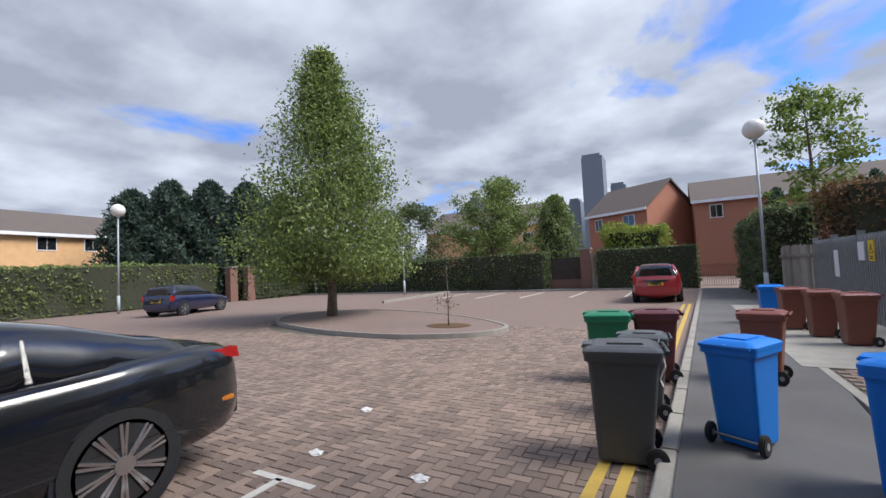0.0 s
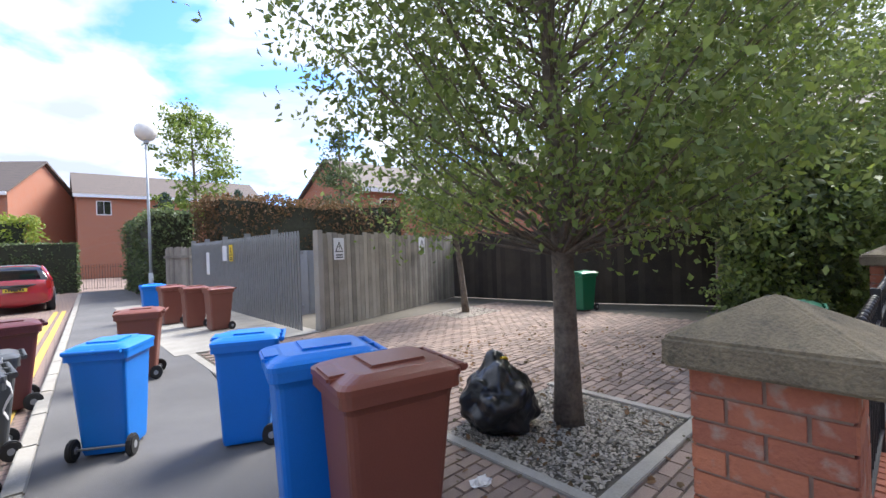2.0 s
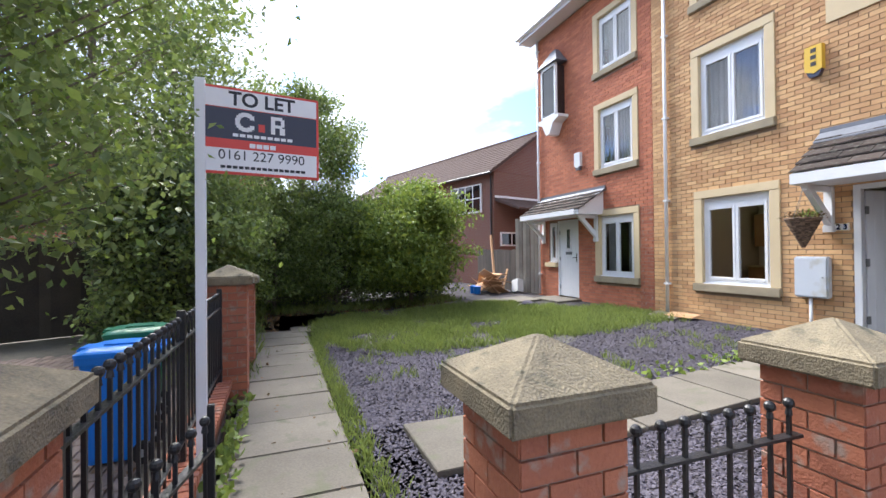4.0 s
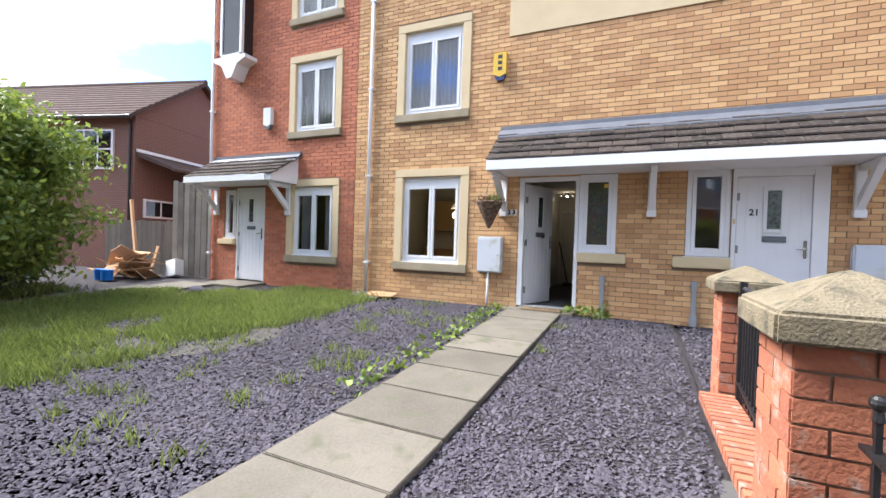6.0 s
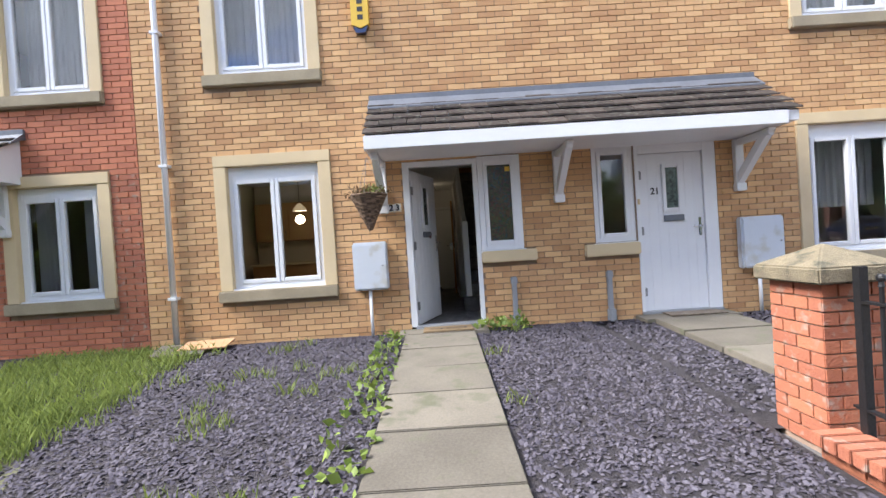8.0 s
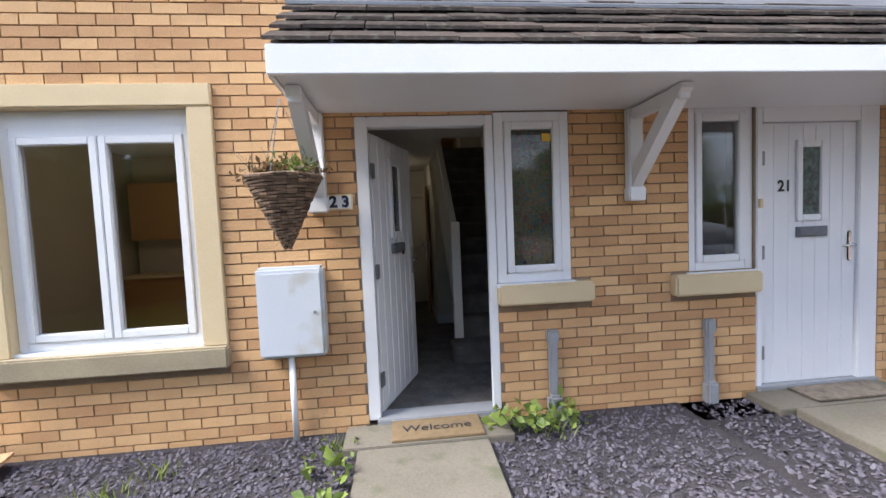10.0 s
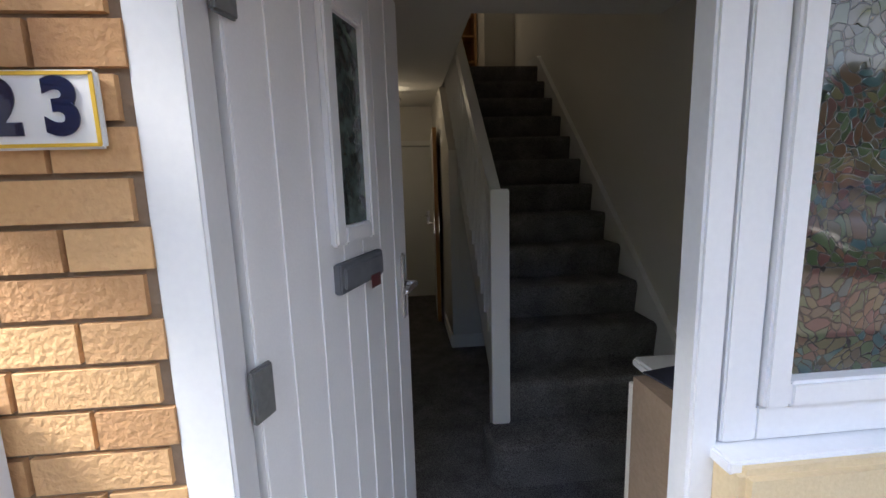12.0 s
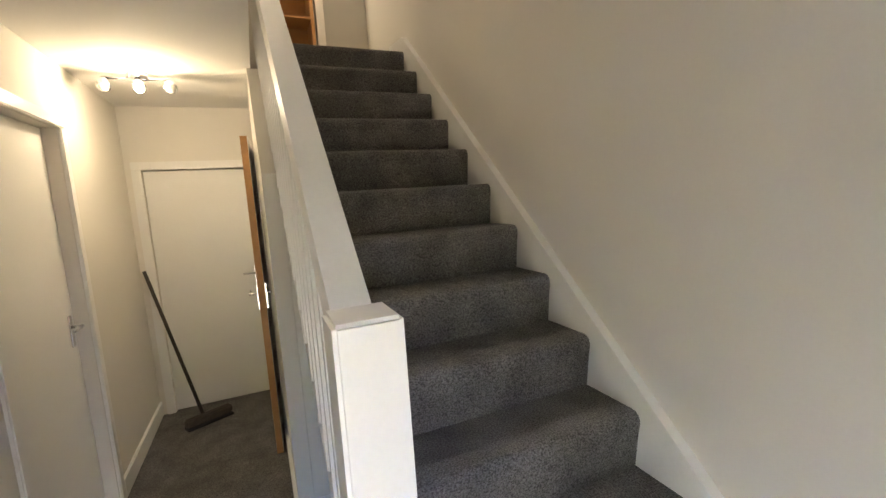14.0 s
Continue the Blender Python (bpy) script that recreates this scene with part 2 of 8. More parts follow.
M = dict(
    paver=mat("paver", (0.285, 0.21, 0.168), (0.14, 0.104, 0.088), 0.88, 0.9, 0.5, 90, island=0.55, contrast=0.35),
    paver_p=mat("paver_piece", (0.285, 0.21, 0.168), (0.14, 0.104, 0.088), 0.88, 0.9, 0.5, 90, rand=0.55, contrast=0.35),
    joint=mat("joint_sand", (0.13, 0.115, 0.09), (0.07, 0.062, 0.05), 0.95, 12, 0.4),
    far_paving=block_mat("far_paving", (0.26, 0.185, 0.155), (0.18, 0.125, 0.105), (0.1, 0.085, 0.07), 0.2, 0.1, flat=True),
    tarmac=mat("tarmac", (0.155, 0.15, 0.148), (0.075, 0.074, 0.075), 0.92, 1.2, 0.6, 160, contrast=0.22),
    kerb=mat("kerb_concrete", (0.36, 0.34, 0.30), (0.22, 0.205, 0.18), 0.9, 4, 0.3),
    slab=mat("paving_slab", (0.175, 0.155, 0.124), (0.088, 0.077, 0.062), 0.92, 2.2, 0.35, 60, rand=0.25, wear=((0.10, 0.10, 0.065), 5)),
    yellow=mat("road_yellow", (0.62, 0.42, 0.08), (0.40, 0.27, 0.06), 0.8, 5, 0.3, 120),
    white_line=mat("road_white", (0.62, 0.60, 0.55), (0.35, 0.33, 0.30), 0.8, 9, 0.3, 120),
    brick_buff=mat("brick_buff", (0.68, 0.43, 0.215), (0.44, 0.24, 0.115), 0.9, 2.5, 0.5, 75, island=0.55, contrast=0.34),
    brick_buff_p=mat("brick_buff_piece", (0.68, 0.43, 0.215), (0.44, 0.24, 0.115), 0.9, 2.5, 0.5, 75, rand=0.55, contrast=0.34),
    mortar=mat("mortar", (0.30, 0.22, 0.155), (0.21, 0.15, 0.105), 0.95, 10, 0.4),
    brick_red=mat("brick_red", (0.56, 0.21, 0.115), (0.36, 0.12, 0.07), 0.9, 2.5, 0.5, 75, island=0.5, contrast=0.34),
    brick_red_p=mat("brick_red_piece", (0.45, 0.165, 0.088), (0.28, 0.095, 0.058), 0.9, 5, 0.55, 75, rand=0.5, contrast=0.34, wear=((0.35, 0.25, 0.2), 14)),
    mortar_red=mat("mortar_red", (0.33, 0.235, 0.18), (0.23, 0.155, 0.115), 0.95, 10, 0.4),
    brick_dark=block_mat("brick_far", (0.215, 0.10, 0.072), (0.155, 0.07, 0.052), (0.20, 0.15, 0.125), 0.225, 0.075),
    brick_red_far=block_mat("brick_red_far", (0.46, 0.17, 0.09), (0.34, 0.115, 0.065), (0.33, 0.24, 0.19), 0.225, 0.075),
    stone=mat("cast_stone", (0.70, 0.57, 0.36), (0.56, 0.44, 0.27), 0.85, 3, 0.2, 120),
    stone_sill=mat("weathered_sill", (0.42, 0.35, 0.235), (0.22, 0.185, 0.13), 0.9, 3, 0.3, 120),
    cap=mat("pillar_cap", (0.27, 0.225, 0.145), (0.105, 0.088, 0.062), 0.95, 9, 0.8, 120, contrast=0.2, wear=((0.075, 0.072, 0.05), 11)),
    upvc=mat("white_plastic", (0.80, 0.81, 0.83), (0.72, 0.73, 0.76), 0.35, 3, 0.02),
    door_white=mat("white_door_skin", (0.78, 0.79, 0.82), (0.70, 0.71, 0.75), 0.4, 3, 0.04, 150),
    glass=glass_mat("clear_glass", (0.93, 0.95, 0.95)),
    glass_leaded=mat("leaded_glass", (0.10, 0.14, 0.13), (0.02, 0.025, 0.03), 0.08, 18, 0.5, 30, spec=0.8, contrast=0.1),
    tile=mat("roof_tile", (0.078, 0.062, 0.055), (0.038, 0.032, 0.030), 0.95, 3, 0.5, 70, island=0.5, spec=0.12, wear=((0.13, 0.13, 0.11), 22)),
    tile_far=block_mat("roof_tile_far", (0.15, 0.12, 0.105), (0.095, 0.078, 0.07), (0.05, 0.043, 0.04), 0.3, 0.25),
    tile_brown=mat("roof_tile_brown", (0.125, 0.088, 0.075), (0.065, 0.047, 0.042), 0.95, 4, 0.5, 30, spec=0.15, contrast=0.3),
    lead=mat("lead_flashing", (0.20, 0.215, 0.245), (0.12, 0.13, 0.155), 0.6, 3, 0.2, 20, metal=0.3),
    grey_pl=mat("grey_plastic", (0.30, 0.31, 0.33), (0.22, 0.23, 0.25), 0.55, 5, 0.05),
    black_iron=mat("black_iron", (0.016, 0.016, 0.018), (0.009, 0.009, 0.01), 0.42, 20, 0.25),
    rubber=mat("rubber", (0.02, 0.02, 0.021), (0.012, 0.012, 0.013), 0.8, 10, 0.2),
    chrome=mat("chrome", (0.75, 0.75, 0.76), (0.6, 0.6, 0.62), 0.16, 5, 0.02, metal=1.0),
    bark=mat("bark", (0.22, 0.18, 0.14), (0.07, 0.055, 0.043), 0.95, 9, 1.0, 34, contrast=0.2),
    leaf_a=mat("leaf_bright", (0.28, 0.36, 0.075), (0.10, 0.16, 0.035), 0.55, 0.9, 0, island=0.7, contrast=0.4),
    leaf_b=mat("leaf_mid", (0.26, 0.325, 0.10), (0.09, 0.13, 0.042), 0.55, 0.9, 0, island=0.7, contrast=0.4),
    leaf_dark=mat("leaf_dark", (0.16, 0.21, 0.085), (0.06, 0.085, 0.038), 0.6, 0.8, 0, island=0.7, contrast=0.4),
    leaf_blue=mat("leaf_conifer", (0.085, 0.135, 0.095), (0.025, 0.042, 0.034), 0.65, 0.8, 0, island=0.7, contrast=0.4),
    leaf_lime=mat("leaf_lime", (0.34, 0.40, 0.06), (0.14, 0.20, 0.035), 0.55, 0.9, 0, island=0.7, contrast=0.4),
    leaf_brown=mat("leaf_brown", (0.22, 0.12, 0.06), (0.07, 0.06, 0.025), 0.75, 0.9, 0, island=0.8, contrast=0.4),
    # foliage cores: shade deep among the leaves is put into this colour
    core=mat("shaded_core", (0.05, 0.055, 0.03), (0.025, 0.026, 0.017), 0.95, 8, 0.5),
    grass=mat("grass_blade", (0.27, 0.33, 0.085), (0.11, 0.15, 0.04), 0.6, 1.5, 0, island=0.6, contrast=0.35),
    lawn=mat("lawn_soil", (0.10, 0.105, 0.045), (0.065, 0.058, 0.044), 0.95, 3, 0.6),
    soil=mat("garden_soil", (0.09, 0.08, 0.088), (0.045, 0.04, 0.046), 0.95, 3, 0.6),
    slate=mat("slate_chip", (0.125, 0.114, 0.138), (0.045, 0.04, 0.054), 0.92, 2, 0.3, 60, island=0.6, spec=0.2, contrast=0.4),
    gravel=mat("gravel", (0.40, 0.36, 0.30), (0.14, 0.125, 0.105), 0.85, 3, 0.3, 60, island=0.9, contrast=0.4),
    timber_grey=mat("weathered_timber", (0.34, 0.31, 0.265), (0.16, 0.145, 0.125), 0.9, 3, 0.5, 45, rand=0.5),
    timber_dark=mat("dark_timber", (0.07, 0.056, 0.046), (0.032, 0.026, 0.022), 0.9, 3, 0.5, 45, rand=0.5),
    galv=mat("galvanised_steel", (0.30, 0.31, 0.32), (0.20, 0.21, 0.22), 0.5, 6, 0.1, metal=0.6),
    lamp_post=mat("lamp_post_paint", (0.42, 0.46, 0.50), (0.33, 0.37, 0.41), 0.5, 5, 0.05),
    globe=mat("lamp_globe", (0.75, 0.73, 0.68), (0.66, 0.64, 0.6), 0.3, 4, 0.02),
    wall_in=mat("magnolia_paint", (0.70, 0.67, 0.61), (0.66, 0.63, 0.575), 0.8, 1.5, 0.06, 140),
    ceil_in=mat("ceiling_paint", (0.76, 0.74, 0.70), (0.72, 0.70, 0.66), 0.85, 1.5, 0.05, 140),
    gloss=mat("white_gloss_wood", (0.78, 0.77, 0.74), (0.72, 0.71, 0.68), 0.35, 2, 0.03, 100),
    oak=mat("oak_edge", (0.48, 0.26, 0.10), (0.36, 0.18, 0.07), 0.5, 6, 0.1, 60),
    dark_room=mat("room_paint", (0.62, 0.54, 0.43), (0.55, 0.47, 0.37), 0.9, 2, 0.05),
    curtain=mat("curtain", (0.62, 0.62, 0.64), (0.45, 0.45, 0.48), 0.9, 4, 0.1),
    steel_plate=mat("brushed_switch", (0.27, 0.25, 0.22), (0.2, 0.185, 0.165), 0.4, 5, 0.05, metal=0.7),
    meter=mat("meter_box_plastic", (0.60, 0.635, 0.69), (0.52, 0.56, 0.615), 0.45, 3, 0.04, 90, wear=((0.48, 0.48, 0.46), 5)),
    wicker=mat("wicker", (0.25, 0.165, 0.11), (0.08, 0.052, 0.035), 0.85, 16, 0.6, 90, island=0.5),
    bag=mat("black_bag", (0.016, 0.016, 0.018), (0.010, 0.010, 0.012), 0.28, 9, 0.3, 30),
    black_paint=mat("black_car_paint", (0.008, 0.009, 0.012), (0.006, 0.007, 0.009), 0.25, 2, 0.0, coat=1.0),
    blue_paint=mat("navy_car_paint", (0.012, 0.018, 0.06), (0.010, 0.014, 0.045), 0.25, 2, 0.0, coat=1.0),
    red_paint=mat("red_car_paint", (0.36, 0.018, 0.03), (0.30, 0.015, 0.024), 0.25, 2, 0.0, coat=1.0),
    car_glass=mat("car_glass", (0.018, 0.02, 0.022), (0.012, 0.013, 0.014), 0.04, 2, 0.0, spec=0.8),
    lens_red=mat("red_lens", (0.45, 0.02, 0.02), (0.3, 0.01, 0.01), 0.12, 5, 0.0),
    lens_amber=mat("amber_lens", (0.55, 0.20, 0.03), (0.45, 0.15, 0.02), 0.15, 5, 0.0),
    plate_y=mat("yellow_plate", (0.72, 0.52, 0.05), (0.66, 0.47, 0.04), 0.4, 5, 0.0),
    ink=mat("dark_ink", (0.02, 0.022, 0.03), (0.012, 0.013, 0.018), 0.6, 5, 0.0),
    sign_white=mat("sign_white", (0.74, 0.75, 0.77), (0.68, 0.69, 0.71), 0.5, 3, 0.02),
    sign_red=mat("sign_red", (0.62, 0.06, 0.045), (0.55, 0.05, 0.04), 0.5, 3, 0.02),
    sign_navy=mat("sign_navy", (0.035, 0.04, 0.065), (0.028, 0.032, 0.052), 0.5, 3, 0.02),
    sign_yellow=mat("sign_yellow", (0.75, 0.52, 0.02), (0.7, 0.48, 0.02), 0.5, 3, 0.02),
    alarm_y=mat("alarm_yellow", (0.72, 0.47, 0.05), (0.66, 0.42, 0.04), 0.45, 3, 0.02),
    chip_wood=mat("cut_timber", (0.55, 0.34, 0.19), (0.42, 0.24, 0.12), 0.85, 5, 0.3),
    tower=block_mat("tower_cladding", (0.20, 0.235, 0.28), (0.15, 0.18, 0.22), (0.10, 0.12, 0.15), 3.0, 3.2),
    mat_coir=mat("coir", (0.27, 0.19, 0.105), (0.16, 0.11, 0.06), 0.98, 20, 0.8, 200),
    litter=mat("paper_litter", (0.72, 0.71, 0.70), (0.60, 0.59, 0.58), 0.8, 10, 0.2),
)
for key, c in (("blue", (0.003, 0.175, 0.64)), ("brown", (0.19, 0.062, 0.042)), ("green", (0.015, 0.17, 0.085)), ("grey", (0.07, 0.075, 0.08)), ("maroon", (0.10, 0.026, 0.03))):
    M["bin_" + key] = mat(key + "_bin_plastic", c, tuple(v * 0.8 for v in c), 0.42, 3, 0.08, 120)
    M["lid_" + key] = mat(key + "_lid_plastic", tuple(min(1, v * 1.15) for v in c), tuple(v * 0.9 for v in c), 0.34, 4, 0.08, 120)


def carpet_mat():
    """Grey twist-pile carpet: light and dark tufts over trodden patches."""
    m = bpy.data.materials.new("grey_carpet"); m.use_nodes = True
    n, l = m.node_tree.nodes, m.node_tree.links
    b = n["Principled BSDF"]
    geo = n.new("ShaderNodeNewGeometry")
    tuft, fleck, tread = n.new("ShaderNodeTexVoronoi"), n.new("ShaderNodeTexNoise"), n.new("ShaderNodeTexNoise")
    tuft.inputs["Scale"].default_value = 300
    fleck.inputs["Scale"].default_value, fleck.inputs["Detail"].default_value = 190, 6
    tread.inputs["Scale"].default_value, tread.inputs["Detail"].default_value = 7, 4
    for t in (tuft, fleck, tread):
        l.new(geo.outputs["Position"], t.inputs["Vector"])
    r1, r2 = n.new("ShaderNodeValToRGB"), n.new("ShaderNodeValToRGB")
    r1.color_ramp.elements[0].position, r1.color_ramp.elements[1].position = 0.36, 0.64
    r1.color_ramp.elements[0].color, r1.color_ramp.elements[1].color = (0.11, 0.104, 0.10, 1), (0.34, 0.325, 0.31, 1)
    r2.color_ramp.elements[0].position, r2.color_ramp.elements[1].position = 0.3, 0.7
    r2.color_ramp.elements[0].color, r2.color_ramp.elements[1].color = (0.62, 0.62, 0.62, 1), (1, 1, 1, 1)
    l.new(fleck.outputs[0], r1.inputs[0]); l.new(tread.outputs[0], r2.inputs[0])
    mx = n.new("ShaderNodeMix"); mx.data_type = 'RGBA'; mx.blend_type = 'MULTIPLY'; mx.inputs[0].default_value = 1.0
    l.new(r1.outputs[0], mx.inputs[6]); l.new(r2.outputs[0], mx.inputs[7]); l.new(mx.outputs[2], b.inputs["Base Color"])
    add = n.new("ShaderNodeMath"); l.new(tuft.outputs["Distance"], add.inputs[0]); l.new(fleck.outputs[0], add.inputs[1])
    bp = n.new("ShaderNodeBump"); bp.inputs["Strength"].default_value, bp.inputs["Distance"].default_value = 0.9, 0.006
    l.new(add.outputs[0], bp.inputs["Height"]); l.new(bp.outputs[0], b.inputs["Normal"])
    b.inputs["Roughness"].default_value, b.inputs["Specular IOR Level"].default_value = 1.0, 0.05
    return m


M["carpet"] = carpet_mat()


def stained_mat():
    """Flowered stained glass: small coloured cells between dark leads."""
    m = bpy.data.materials.new("stained_glass"); m.use_nodes = True
    n, l = m.node_tree.nodes, m.node_tree.links
    b = n["Principled BSDF"]
    geo, nz, add, sc = n.new("ShaderNodeNewGeometry"), n.new("ShaderNodeTexNoise"), n.new("ShaderNodeVectorMath"), n.new("ShaderNodeVectorMath")
    nz.inputs["Scale"].default_value = 9
    l.new(geo.outputs["Position"], nz.inputs["Vector"])
    sc.operation = 'SCALE'; sc.inputs["Scale"].default_value = 0.12
    l.new(nz.outputs["Color"], sc.inputs[0]); l.new(sc.outputs[0], add.inputs[0]); l.new(geo.outputs["Position"], add.inputs[1])
    cells, edges = n.new("ShaderNodeTexVoronoi"), n.new("ShaderNodeTexVoronoi")
    edges.feature = 'DISTANCE_TO_EDGE'
    for v in (cells, edges):
        v.inputs["Scale"].default_value = 46
        l.new(add.outputs[0], v.inputs["Vector"])
    pick = n.new("ShaderNodeSeparateColor"); l.new(cells.outputs["Color"], pick.inputs[0])
    ramp = n.new("ShaderNodeValToRGB"); ramp.color_ramp.interpolation = 'CONSTANT'
    tints = ((0.05, 0.075, 0.035), (0.11, 0.10, 0.05), (0.11, 0.065, 0.04), (0.04, 0.085, 0.09), (0.10, 0.05, 0.045), (0.07, 0.10, 0.05), (0.09, 0.075, 0.05))
    while len(ramp.color_ramp.elements) < len(tints):
        ramp.color_ramp.elements.new(0.5)
    for i, c in enumerate(tints):
        ramp.color_ramp.elements[i].position = i / len(tints)
        ramp.color_ramp.elements[i].color = (*[v * 0.7 for v in c], 1)
    l.new(pick.outputs[0], ramp.inputs[0])
    er = n.new("ShaderNodeValToRGB"); er.color_ramp.elements[0].position, er.color_ramp.elements[1].position = 0.035, 0.07
    l.new(edges.outputs["Distance"], er.inputs[0])
    mx = n.new("ShaderNodeMix"); mx.data_type = 'RGBA'; mx.inputs[6].default_value = (0.012, 0.012, 0.012, 1)
    l.new(er.outputs[0], mx.inputs[0]); l.new(ramp.outputs[0], mx.inputs[7]); l.new(mx.outputs[2], b.inputs["Base Color"])
    b.inputs["Roughness"].default_value, b.inputs["Specular IOR Level"].default_value = 0.05, 0.7
    bp = n.new("ShaderNodeBump"); bp.inputs["Strength"].default_value, bp.inputs["Distance"].default_value = 0.25, 0.002
    l.new(er.outputs[0], bp.inputs["Height"]); l.new(bp.outputs[0], b.inputs["Normal"])
    return m


M["stained"] = stained_mat()
for key in [k for k in M if k.startswith("leaf_") or k == "grass"]:
    # thin leaves let light through
    n, l = M[key].node_tree.nodes, M[key].node_tree.links
    p = n["Principled BSDF"]
    tr = n.new("ShaderNodeBsdfTranslucent")
    mx = n.new("ShaderNodeMixShader"); mx.inputs[0].default_value = 0.38
    l.new(p.inputs["Base Color"].links[0].from_socket, tr.inputs[0])
    l.new(p.outputs[0], mx.inputs[1]); l.new(tr.outputs[0], mx.inputs[2])
    l.new(mx.outputs[0], n["Material Output"].inputs[0])

# ---- small tools ----
def mesh_of(name, bm_or_data, material, smooth=False):
    me = bpy.data.meshes.new(name)
    if isinstance(bm_or_data, bmesh.types.BMesh):
        bm_or_data.to_mesh(me); bm_or_data.free()
    else:
        me.from_pydata(bm_or_data[0], [], bm_or_data[1])
    me.materials.append(material)
    if smooth:
        me.polygons.foreach_set("use_smooth", [True] * len(me.polygons))
    return me


def thing(name, label, category, group="", at=None, kind=""):
    ob = new(name)
    ob.empty_display_size = 0.1
    if at is not None:
        ob.matrix_world = at
    return tagged(ob, label, category, group, kind)


def part(name, bm, material, parent, label="", smooth=False, m=None):
    ob = new(name, mesh_of(name, bm, material, smooth))
    ob.parent = parent
    if m is not None:
        ob.matrix_local = m
    if label:
        tagged(ob, label)
    return ob


def solo(name, bm, material, label, category, kind="", group="", smooth=False, m=None):
    ob = new(name, mesh_of(name, bm, material, smooth))
    if m is not None:
        ob.matrix_world = m
    return tagged(ob, label, category, group, kind)


def setting(name, bm, material, smooth=False):
    return tagged(new(name, mesh_of(name, bm, material, smooth)), kind="structure")


def box(x0, x1, y0, y1, z0, z1, bevel=0.0, bm=None):
    """A box between two corners, with rounded edges where bevel is given."""
    b = bmesh.new()
    bmesh.ops.create_cube(b, size=1)
    bmesh.ops.transform(b, matrix=Matrix.Translation(((x0 + x1) / 2, (y0 + y1) / 2, (z0 + z1) / 2)) @ Matrix.Diagonal((x1 - x0, y1 - y0, z1 - z0, 1)), verts=b.verts)
    if bevel:
        bmesh.ops.bevel(b, geom=b.edges[:], offset=bevel, segments=2, affect='EDGES')
    return joined(bm, b)


def joined(bm, b):
    if bm is None:
        return b
    me = bpy.data.meshes.new("tmp")
    b.to_mesh(me); b.free()
    bm.from_mesh(me)
    bpy.data.meshes.remove(me)
    return bm


def tube(p, q, r0, r1=None, seg=12, bm=None):
    """A round bar from p to q."""
    p, q = Vector(p), Vector(q)
    b = bmesh.new()
    bmesh.ops.create_cone(b, cap_ends=True, segments=seg, radius1=r0, radius2=r0 if r1 is None else r1, depth=(q - p).length)
    bmesh.ops.transform(b, matrix=Matrix.Translation((p + q) / 2) @ (q - p).to_track_quat('Z', 'Y').to_matrix().to_4x4(), verts=b.verts)
    return joined(bm, b)


def ball(c, r, bm=None, seg=16, scale=(1, 1, 1)):
    b = bmesh.new()
    bmesh.ops.create_uvsphere(b, u_segments=seg, v_segments=max(6, seg // 2), radius=r)
    bmesh.ops.transform(b, matrix=Matrix.Translation(c) @ Matrix.Diagonal((*scale, 1)), verts=b.verts)
    return joined(bm, b)


def prism(points, y0, y1, axis="y", bm=None):
    """A solid from an outline in x, z (axis y) or y, z (axis x)."""
    b = bmesh.new()
    def place(u, v, d):
        return (u, d, v) if axis == "y" else ((d, u, v) if axis == "x" else (u, v, d))
    a = [b.verts.new(place(u, v, y0)) for u, v in points]
    c = [b.verts.new(place(u, v, y1)) for u, v in points]
    b.faces.new(a); b.faces.new(list(reversed(c)))
    for i in range(len(a)):
        j = (i + 1) % len(a)
        b.faces.new((a[i], c[i], c[j], a[j]))
    bmesh.ops.recalc_face_normals(b, faces=b.faces)
    return joined(bm, b)


def loft(rings, bm=None, close=True):
    b = bmesh.new()
    vs = [[b.verts.new(p) for p in ring] for ring in rings]
    k = len(vs[0])
    for r0, r1 in zip(vs, vs[1:]):
        for i in range(k if close else k - 1):
            j = (i + 1) % k
            b.faces.new((r0[i], r0[j], r1[j], r1[i]))
    if close:
        b.faces.new(list(reversed(vs[0]))); b.faces.new(vs[-1])
    bmesh.ops.recalc_face_normals(b, faces=b.faces)
    return joined(bm, b)


def words(text, size, material, parent, m, name="lettering", depth=0.001, bold=0.0):
    cu = bpy.data.curves.new("lettering", 'FONT')
    cu.body, cu.size, cu.extrude, cu.align_x, cu.align_y = text, size, depth, 'CENTER', 'CENTER'
    cu.offset = bold
    tmp = new("tmp_text", cu)
    me = bpy.data.meshes.new_from_object(tmp.evaluated_get(bpy.context.evaluated_depsgraph_get()))
    bpy.data.objects.remove(tmp)
    me.materials.append(material)
    ob = new(name, me)
    ob.parent = parent
    ob.matrix_local = m
    return ob


